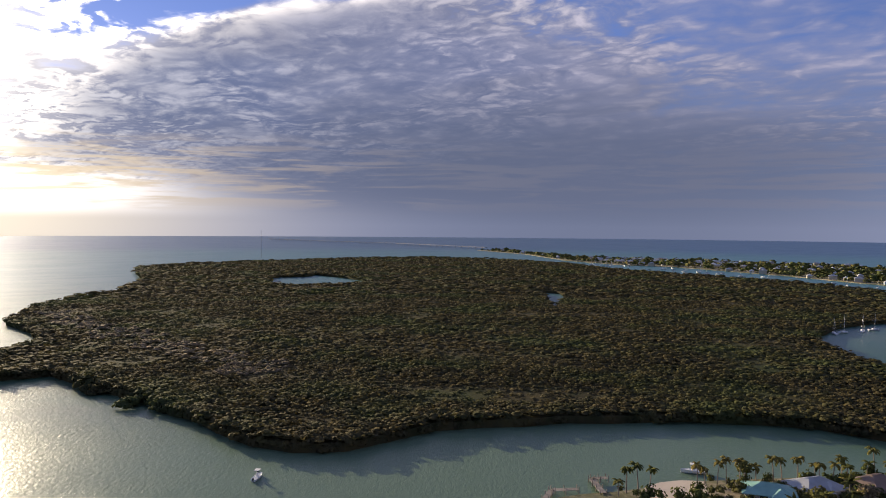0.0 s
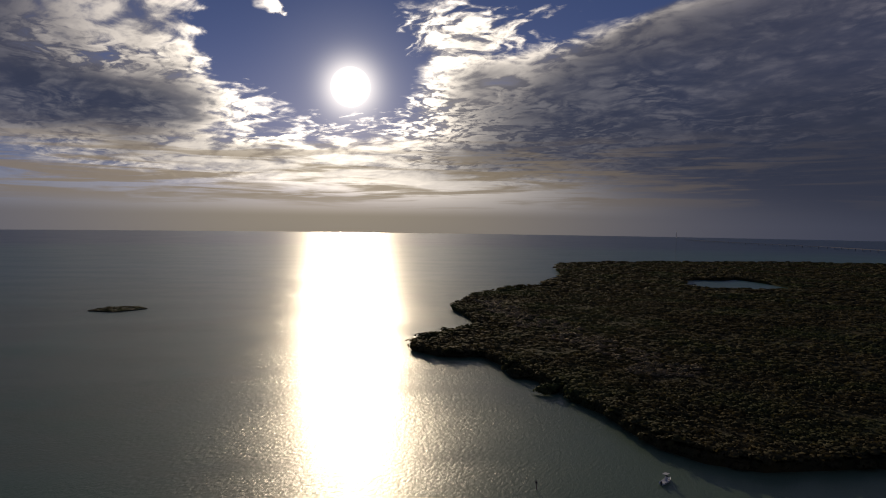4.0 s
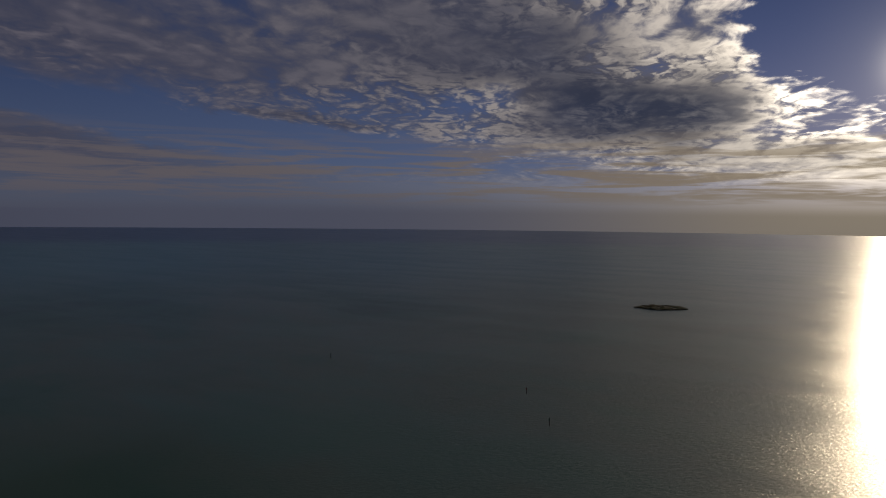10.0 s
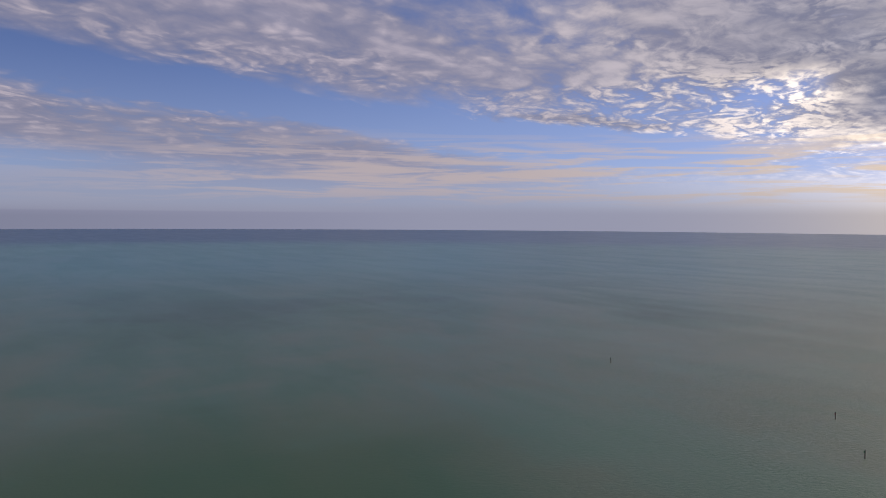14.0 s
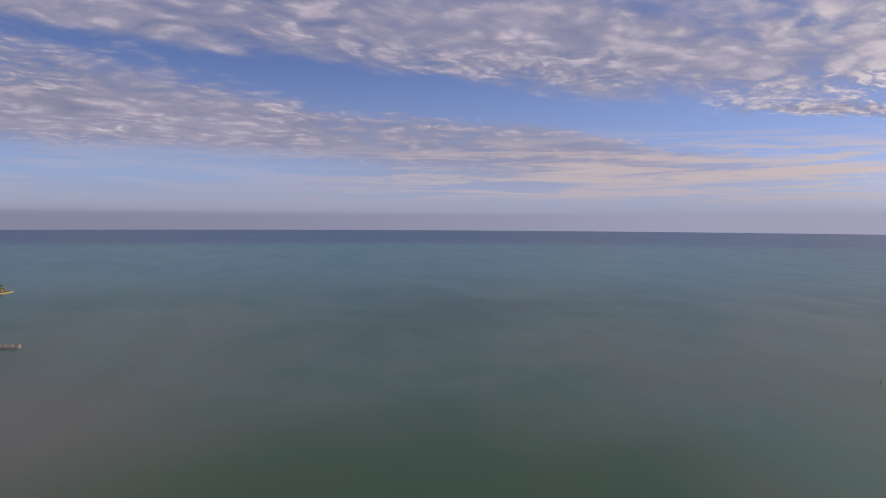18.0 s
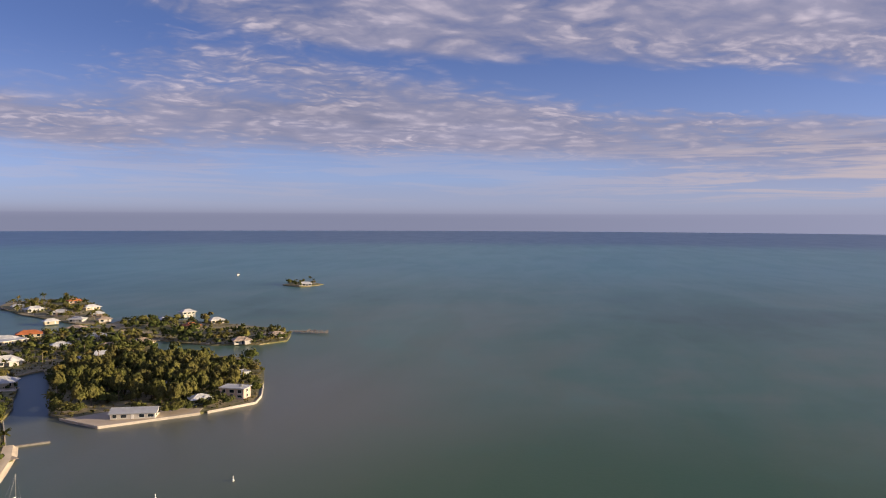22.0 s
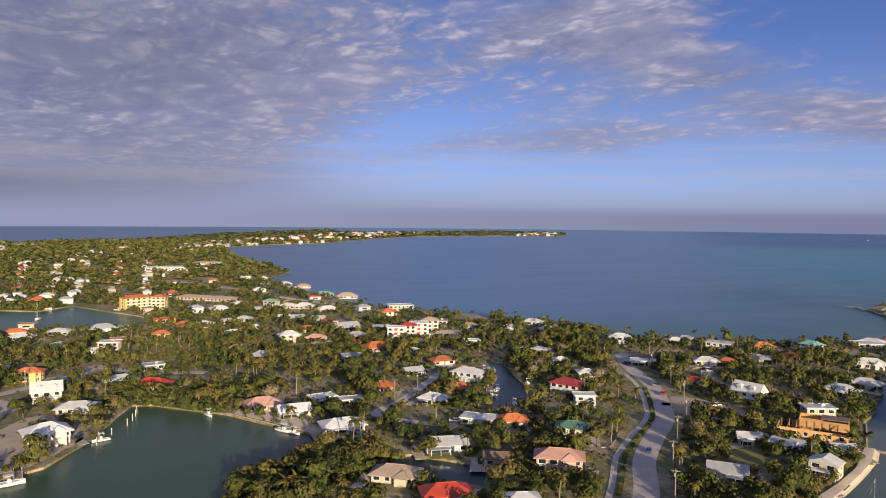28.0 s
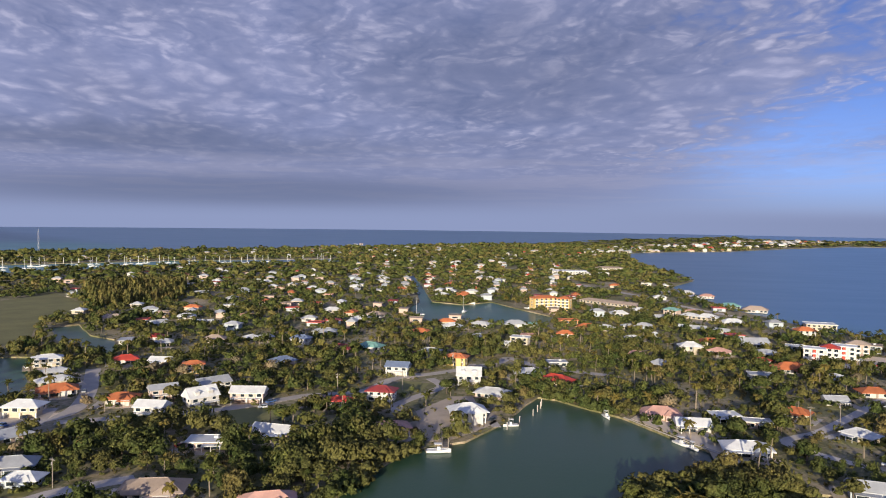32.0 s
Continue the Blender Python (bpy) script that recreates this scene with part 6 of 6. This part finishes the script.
# mangroves of the island: a closed canopy with higher trees at the water's edge
rg = np.random.RandomState(4)
for nm, kinds, step, r0, r1, size in (("near", BUSH_NEAR, 3.6, 0, 420, 2.6), ("mid", BUSH_MID, 5.0, 420, 800, 3.5), ("far", BUSH_FAR, 9.5, 800, 1900, 6.6)):
    px, py = fill(ISLAND, step, rg, r0, r1)
    ok = ~(inside(px, py, POND) | inside(px, py, CREEK) | inside(px, py, COVE))
    px, py = px[ok], py[ok]
    hi = field_noise(px, py, 0.02) * 1.6 + field_noise(px, py, 0.07, 5.0) * 0.8
    edge = np.clip(1 - line_distance(px, py, ISLAND) / 28, 0, 1)
    pale = (nm != "far") & (np.abs(line_distance(px, py, [(-330, 600), (-250, 520), (-191, 459), (-150, 430), (-92, 370)])) < 13 + 22 * field_noise(px, py, 0.04, 9.0)) & (rg.uniform(size=len(px)) < 0.6)
    z = 2.5 + hi * 0.75 + edge * 0.9
    S = size * rg.uniform(0.88, 1.12, len(px)) * (1 + 0.2 * edge)
    P = np.stack([px, py, z], -1)
    scatter("mangroves", kinds, P[~pale], S[~pale], M_MANGROVE, "dense dark green mangrove canopy covering the island", "mangroves", seed=11)
    if pale.any():
        scatter("pale_trees", kinds, P[pale] + [0, 0, 1.1], S[pale] * 0.95, M_PALE, "stand of pale silvery leafless crowns in the mangroves", "trees", seed=12)
# a wall of foliage down to the water along the shores that face the drone
shore = []
INWARD = 1 if sum(p[0] * q[1] - q[0] * p[1] for p, q in zip(ISLAND, ISLAND[1:] + ISLAND[:1])) > 0 else -1
rs = np.random.RandomState(8)
for a, b in zip(ISLAND, ISLAND[1:]):
    n = max(1, int(math.dist(a, b) / 2.4))
    if math.hypot(*a) > 900:
        n = max(1, n // 4)
    for i in range(n):
        t = (i + rs.uniform()) / n
        q = rs.uniform(-0.6, 3.2) * INWARD
        dx, dy = b[0] - a[0], b[1] - a[1]
        ln = math.hypot(dx, dy) + 1e-6
        shore.append((a[0] + dx * t - dy / ln * q, a[1] + dy * t + dx / ln * q, rs.uniform(0.0, 1.9)))
scatter("mangroves", BUSH_SHORE, shore, rs.uniform(2.0, 3.4, len(shore)), M_MANGROVE, "mangrove edge hanging over the water on arching roots", "mangroves", seed=13)
# outlying clumps and the low islet
out = [(-262, 438, 3.2), (-252, 445, 2.4), (-137, 308, 2.6), (-134, 315, 2.2), (-161, 331, 3.0), (-166, 336, 3.0), (-172, 342, 2.4), (-120, 303, 2.0)]
pts = [(x + rs.uniform(-3, 3), y + rs.uniform(-3, 3), rs.uniform(0, 1.6)) for x, y, s in out for _ in range(10)]
scatter("mangroves", BUSH_SHORE, pts, rs.uniform(1.6, 2.8, len(pts)), M_MANGROVE, "small mangrove clumps standing free in the shallows", "mangroves", seed=14)
px, py = fill(SHOAL, 3.5, rg, 0, 2000)
scatter("mangroves", BUSH_MID, np.stack([px, py, np.full(len(px), 0.3)], -1), rs.uniform(1.6, 2.3, len(px)), M_MANGROVE, "low dark scrub on the open-water islet", "mangroves", seed=15)

# ---- trees of the town ----
ROADS = ((MAIN_ROAD, 8.5), (LOOP_ROAD, 4.5), (TURNING, 4.0), (WEST_ROAD, 5.0), (NEAR_ROAD, 4.5), (CANAL_ROAD, 4.5), (FAR_ROAD, 8), (FAR_STREET, 6), (SIDE_STREET, 5), (PATH, 3.0))
CLEAR = [LOT, APART_LOT, PAD, LAWN, LAWN_HALF, WEST_LOT, LOOP_LAWN, TERRACE, FIELD, BEACH_IN + BEACH_OUT, SPIT_SAND]
SPOTS = np.array(HOUSE_SPOTS)
YARDS = np.array(DRIVES)


def free(px, py, margin=1.0):
    ok = np.ones(len(px), bool)
    some = np.random.RandomState(77).uniform(size=len(px)) < 0.3
    for w in (YARD, LAGOON_YARD):
        ok &= ~inside(px, py, w) | some
    for w in WATERS + CLEAR:
        ok &= ~inside(px, py, w)
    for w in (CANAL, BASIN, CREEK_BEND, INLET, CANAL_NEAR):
        # banks cleared on the camera's side, to fit its view of the water
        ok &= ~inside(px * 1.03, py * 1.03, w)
    for line, half in ROADS:
        ok &= line_distance(px, py, line) > half + margin * 0.6
        # verges cleared on the camera's side, so that the road shows
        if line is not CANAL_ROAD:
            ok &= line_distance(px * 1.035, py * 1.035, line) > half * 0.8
    for x, y, r in YARDS:
        ok &= (px - x) ** 2 + (py - y) ** 2 > r * r
    for x, y, r in SPOTS:
        d2 = (px - x) ** 2 + (py - y) ** 2
        ok &= d2 > (r * 0.88 + margin) ** 2
        # front cleared towards the camera, so that the walls show
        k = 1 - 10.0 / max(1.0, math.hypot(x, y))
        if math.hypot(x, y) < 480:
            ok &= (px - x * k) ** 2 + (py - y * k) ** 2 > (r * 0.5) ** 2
    return ok


TREE_CLOSE = [tufts(105, 45 + i, 1.0, 0.95, 0.8, 0.15, lumps=8) for i in range(5)]
TREE_NEAR = [tufts(46, 50 + i, 1.0, 0.95, 0.8, 0.21, lumps=7) for i in range(4)]
TREE_MID = [tufts(14, 60 + i, 1.0, 0.75, 0.6, 0.38) for i in range(3)]
TREE_FAR = [tufts(8, 70 + i, 1.0, 0.5, 0.36, 0.6) for i in range(3)]
TREE_END = [tufts(7, 75 + i, 1.0, 0.15, 0.10, 0.8) for i in range(3)]
rg = np.random.RandomState(21)
for nm, kinds, step, r0, r1, size, gap in (("close", TREE_CLOSE, 4.5, 165, 275, 2.1, -0.13), ("near", TREE_NEAR, 4.6, 275, 470, 2.05, -0.11), ("mid", TREE_MID, 5.9, 470, 900, 2.5, -0.09), ("far", TREE_FAR, 11.5, 900, 2300, 4.7, -0.16),
                                           ("end", TREE_END, 34.0, 2300, 4700, 15.0, -0.2)):
    for zone in (TOWN, STRIP) if nm in ("far", "end") else (TOWN, FINGER, ISLE) if nm == "mid" else (TOWN,):
        px, py = fill(zone, step, rg, r0, r1)
        if not len(px):
            continue
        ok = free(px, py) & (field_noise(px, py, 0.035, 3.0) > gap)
        if zone is TOWN:
            # fewer trees at headings the camera never turns to
            ok &= ((np.degrees(np.arctan2(-px, py)) % 360) < 268) | (rg.uniform(size=len(px)) < 0.12)
        px, py = px[ok], py[ok]
        edge = np.clip(1 - line_distance(px, py, zone) / 5, 0, 1)
        if zone is not TOWN and nm == "mid":
            thin = field_noise(px, py, 0.06, 2.0) > -0.22
            px, py, edge = px[thin], py[thin], edge[thin] + 0.5
        S = size * np.clip(np.exp(rg.normal(0, 0.34, len(px))), 0.45, 1.8) * (1 - 0.4 * edge) * (1 + 0.45 * field_noise(px, py, 0.022, 11.0))
        if nm == "end":
            S *= 0.75
        P = np.stack([px, py, 0.9 + S * 0.15], -1)
        warm = field_noise(px, py, 0.05, 7.0) + rg.uniform(-0.35, 0.35, len(px)) > 0.24
        scatter("woodland", kinds, P[~warm], S[~warm], M_TREE, "mixed green trees and shrubs between the houses", "trees", seed=22)
        scatter("woodland", kinds, P[warm], S[warm], M_OLIVE, "olive and yellowing trees between the houses", "trees", seed=23)

GROVE_NEAR = [(204, -100), (226, -137), (206, -152), (193, -142), (186, -120), (188, -96)]
px, py = fill(GROVE_NEAR, 5.0, rg, 0, 400)
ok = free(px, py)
px, py = px[ok], py[ok]
scatter("woodland", TREE_CLOSE, np.stack([px, py, np.full(len(px), 1.6)], -1), rg.uniform(3.0, 5.0, len(px)), M_TREE, "dense dark grove of broad-crowned trees above the lagoon", "trees", seed=28)

# low scrub and tall grass on the open ground
px, py = fill(TOWN, 4.5, rg, 165, 520)
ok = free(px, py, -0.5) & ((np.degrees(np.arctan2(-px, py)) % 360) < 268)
px, py = px[ok], py[ok]
scatter("scrub", [tufts(6, 150 + i, 1.0, 0.55, 0.3, 0.6, core=False, lumps=3) for i in range(3)], np.stack([px, py, np.full(len(px), 0.8)], -1), rg.uniform(0.5, 1.3, len(px)),
        M_OLIVE, "low scrub and tall grass on open ground", "scrub", seed=26)
# a wood of tall feathery trees beyond the creek
px, py = fill(PINEWOOD, 6.0, rg, 0, 2000)
scatter("woodland", [tufts(16, 140 + i, 0.7, 1.5, 1.4, 0.4, lumps=7) for i in range(3)], np.stack([px, py, np.full(len(px), 0.8)], -1), rg.uniform(2.6, 4.2, len(px)),
        M_OLIVE, "wood of tall feathery olive trees beyond the creek", "trees", seed=25)

# garden shrubs against the house walls
garden = []
rg = np.random.RandomState(29)
for x, y, r in HOUSE_SPOTS:
    if math.hypot(x, y) < 620:
        for _ in range(9):
            a = rg.uniform(0, 6.283)
            garden.append((x + math.cos(a) * r * rg.uniform(0.95, 1.25), y + math.sin(a) * r * rg.uniform(0.95, 1.25), 0.85))
garden = np.array(garden)
ok = np.ones(len(garden), bool)
for w in WATERS + [YARD, PAD, BEACH_IN + BEACH_OUT]:
    ok &= ~inside(garden[:, 0], garden[:, 1], w)
for line, half in ROADS:
    ok &= line_distance(garden[:, 0], garden[:, 1], line) > half - 0.5
garden = garden[ok & inside(garden[:, 0], garden[:, 1], TOWN)]
scatter("shrubs", TREE_MID, garden, rg.uniform(1.1, 2.4, len(garden)), M_TREE, "garden shrubs planted round the houses", "shrubs", seed=24)

# palms: single trees where they are near, one mass further off
PALMS = []
for k in range(4):
    tall = (7.0, 8.5, 6.0, 9.5)[k]
    root = empty("palm_tree", Matrix(), "coconut palm with a slim grey trunk and arching fronds", "palm", "palms of the town")
    bm = bmesh.new()
    lean = 0.5 * (k - 1.5)
    ring = [(lean * (i / 5) ** 2, 0, tall * i / 5) for i in range(6)]
    for i in range(5):
        rod(ring[i], ring[i + 1], 0.24 - 0.022 * i, 0.22 - 0.022 * i, 6, bm)
    part("trunk", bm, M_PALMTRUNK, root)
    V, F = palm_crown(90 + k)
    cr = new("crown", tri_mesh("crown", V, F, M_PALM))
    cr.parent = root
    cr.location = (lean, 0, tall)
    part("coconuts", boxes((lean + 0.2, 0.1, tall - 0.3, 0.4, 0.4, 0.4), (lean - 0.2, -0.15, tall - 0.35, 0.35, 0.35, 0.4)), M_PALMTRUNK, root)
    PALMS.append(root)
rg = np.random.RandomState(33)
px, py = fill(TOWN, 9.0, rg, 195, 480)
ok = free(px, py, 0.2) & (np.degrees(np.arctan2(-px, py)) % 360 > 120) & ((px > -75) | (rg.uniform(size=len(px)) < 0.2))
px, py = px[ok], py[ok]
pick = rg.permutation(len(px))
few, more = pick[:260], pick[260:620]
for i in few:
    copy_thing(PALMS[rg.randint(4)], pose(px[i], py[i], 0.8, 0, 0, rg.uniform(0, 360)) @ Matrix.Scale(rg.uniform(0.8, 1.15), 4))
# the palms of the near shore
for x, y in ((55, 211), (58, 209), (62, 211), (78, 216), (81, 218), (84, 216), (88, 219), (94, 220), (98, 221), (103, 220), (107, 223), (111, 221), (118, 224), (122, 221), (127, 225), (133, 222), (138, 226), (141, 223), (52, 208), (90, 214), (115, 216)):
    copy_thing(PALMS[rg.randint(4)], pose(x, y, 0.8, 0, 0, rg.uniform(0, 360)) @ Matrix.Scale(rg.uniform(0.7, 0.95), 4))
px2, py2 = fill([(48, 203), (60, 209), (90, 214), (110, 222), (143, 226), (146, 205), (100, 200)], 4.0, rg, 0, 999)
ok = ~inside(px2, py2, SPIT_SAND)
for x, y, r in HOUSE_SPOTS[-3:]:
    ok &= (px2 - x) ** 2 + (py2 - y) ** 2 > 60
scatter("shrubs", TREE_NEAR, np.stack([px2[ok], py2[ok], np.full(ok.sum(), 0.9)], -1), rg.uniform(1.2, 2.6, ok.sum()), M_TREE, "dark shrubs under the palms of the near shore", "shrubs", seed=34)
for k, root in enumerate(PALMS):
    root.matrix_world = pose(140 + 3 * k, 218 - 2 * k, 0.8)
V, F = palm_crown(99, 10, 3.0, 2)
trunk_v = np.array([(0.2 * math.cos(a), 0.2 * math.sin(a), z) for z in (-7.0, 0.0) for a in (0, 2.1, 4.2)])
trunk_f = np.array([(0, 1, 4), (0, 4, 3), (1, 2, 5), (1, 5, 4), (2, 0, 3), (2, 3, 5)], dtype=np.int32)
far_px, far_py = fill(TOWN, 25.0, rg, 480, 950)
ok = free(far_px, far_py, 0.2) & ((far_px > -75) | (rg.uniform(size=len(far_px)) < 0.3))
fx, fy = np.concatenate([px[more], far_px[ok]]), np.concatenate([py[more], far_py[ok]])
for zone in (FINGER, ISLE):
    ax, ay = fill(zone, 17.0, rg, 0, 2000)
    fx, fy = np.concatenate([fx, ax]), np.concatenate([fy, ay])
Pp = np.stack([fx, fy, rg.uniform(4.2, 7.2, len(fx))], -1)
scatter("palm_crowns", [(V, F)], Pp, rg.uniform(0.8, 1.1, len(fx)), M_PALM, "many coconut palms among the houses", "palms", seed=35)
scatter("palm_trunks", [(trunk_v, trunk_f)], Pp, np.full(len(fx), 1.0), M_PALMTRUNK, "slim grey trunks of the many palms", "palms", seed=35)

# casuarinas on the peninsula: tall, feathery, olive
PINES = [tufts(90, 110 + i, 1.0, 1.7, 1.8, 0.30, lumps=9, droop=0.2) for i in range(3)]
GROVE = [(-90, -318), (-94, -309), (-107, -315), (-122, -304), (-124, -286), (-140, -295), (-160, -300), (-180, -338), (-165, -374), (-140, -402), (-112, -405), (-97, -350)]
PINE_MESH = [tri_mesh("crown", V * [2.6, 2.6, 2.7], F, M_PINE) for V, F in PINES]
px, py = fill(GROVE, 5.6, rg, 0, 999)
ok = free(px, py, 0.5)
px, py = px[ok], py[ok]
for i in rg.permutation(len(px))[:150]:
    root = empty("casuarina_tree", pose(px[i], py[i], 0.8, 0, 0, rg.uniform(0, 360)) @ Matrix.Scale(rg.uniform(0.75, 1.3), 4), "tall feathery olive-green casuarina tree", "tree", "grove on the peninsula")
    part("trunk", rod((0, 0, 0), (0.1, 0, 7.5), 0.28, 0.1, 7), M_TRUNK, root)
    c = new("crown", PINE_MESH[i % 3])
    c.parent = root

# single broad-leaved trees that stand out beside the roads
BROAD = []
for k in range(4):
    root = empty("broadleaf_tree", Matrix(), "round-crowned broad-leaved tree with a short trunk", "tree", "trees beside the roads")
    bm = rod((0, 0, 0), (0.15, 0, 2.6), 0.3, 0.2, 7)
    for a in (0.4, 2.3, 4.4):
        rod((0.15, 0, 2.3), (1.5 * math.cos(a), 1.5 * math.sin(a), 4.2), 0.14, 0.06, 5, bm)
    part("trunk", bm, M_TRUNK, root)
    V, F = tufts(150, 130 + k, 3.4, 2.9, 4.2, 0.2, lumps=8)
    c = new("crown", tri_mesh("crown", V, F, (M_TREE, M_PINE, M_TREE, M_PALE)[k]))
    c.parent = root
    BROAD.append(root)
px, py = fill(TOWN, 13.0, rg, 190, 420)
ok = free(px, py, 0.4) & (np.degrees(np.arctan2(-px, py)) % 360 > 130)
px, py = px[ok], py[ok]
for i in rg.permutation(len(px))[:200]:
    copy_thing(BROAD[rg.choice([0, 1, 2, 0, 2, 0, 2, 3])], pose(px[i], py[i], 0.8, 0, 0, rg.uniform(0, 360)) @ Matrix.Scale(rg.uniform(0.7, 1.2), 4))
for k, root in enumerate(BROAD):
    root.matrix_world = pose((-12, -8, -20, -4)[k], (-208, -246, -216, -270)[k], 0.8)
# bushes behind the beach and round the sandy yard on the peninsula
hedge_pts = []
for (x0, y0), (x1, y1) in zip(BEACH_IN, BEACH_IN[1:]):
    for _ in range(9):
        t = rg.uniform()
        hedge_pts.append((x0 + (x1 - x0) * t + rg.uniform(1.2, 4.5), y0 + (y1 - y0) * t + rg.uniform(-1, 1), 0.85))
hedge_pts = [p for p in hedge_pts if all(math.hypot(p[0] - x, p[1] - y) > 4.6 for x, y in ((-43, -246), (-46, -290), (-52, -270), (-40, -269), (-34, -269)))]
scatter("shrubs", TREE_CLOSE, hedge_pts, rg.uniform(1.1, 2.3, len(hedge_pts)), M_OLIVE, "bright green sea-grape bushes behind the beach", "shrubs", seed=37)
yard_pts = [(-119, -283.5, 0.9), (-122, -282.5, 0.9), (-125, -284.5, 0.9), (-128, -282.5, 0.9), (-131, -287, 0.9), (-137, -289, 0.9), (-141, -291, 0.9), (-146, -298, 0.9), (-90, -312, 0.9), (-88, -317, 0.9), (-93, -309, 0.9), (-96, -312, 0.9), (-89, -322, 0.9), (-91, -330, 0.9)]
scatter("shrubs", TREE_CLOSE, yard_pts, rg.uniform(1.8, 3.2, len(yard_pts)), M_TREE, "round dark bushes at the edge of the sandy yard", "shrubs", seed=38)
# mangroves round the lagoon
ring = []
for a, b in ((120, -170), (121, -183)), ((121, -183), (115, -204)), ((115, -204), (106, -218)), ((215, -240), (195, -242)), ((195, -242), (176, -242)), ((170, -102), (179, -116)), ((179, -116), (188, -134)), ((188, -134), (193, -148)):
    for i in range(16):
        t = rg.uniform()
        ring.append((a[0] + (b[0] - a[0]) * t + rg.uniform(-3, 3), a[1] + (b[1] - a[1]) * t + rg.uniform(-3, 3), rg.uniform(0.3, 1.8)))
px, py = fill([(120, -170), (121, -184), (115, -205), (106, -219), (97, -223), (86, -214), (92, -190), (104, -170)], 3.2, rg, 0, 999)
ring += [(x, y, 1.2) for x, y in zip(px, py)]
px, py = fill([(495, -442), (531, -434), (560, -455), (545, -490), (500, -476)], 4.0, rg, 0, 999)
ring += [(x, y, 1.0) for x, y in zip(px, py)]
scatter("mangroves", BUSH_SHORE, ring, rg.uniform(1.8, 3.0, len(ring)), M_TREE, "mangrove bushes along the lagoon and basin banks", "mangroves", seed=36)
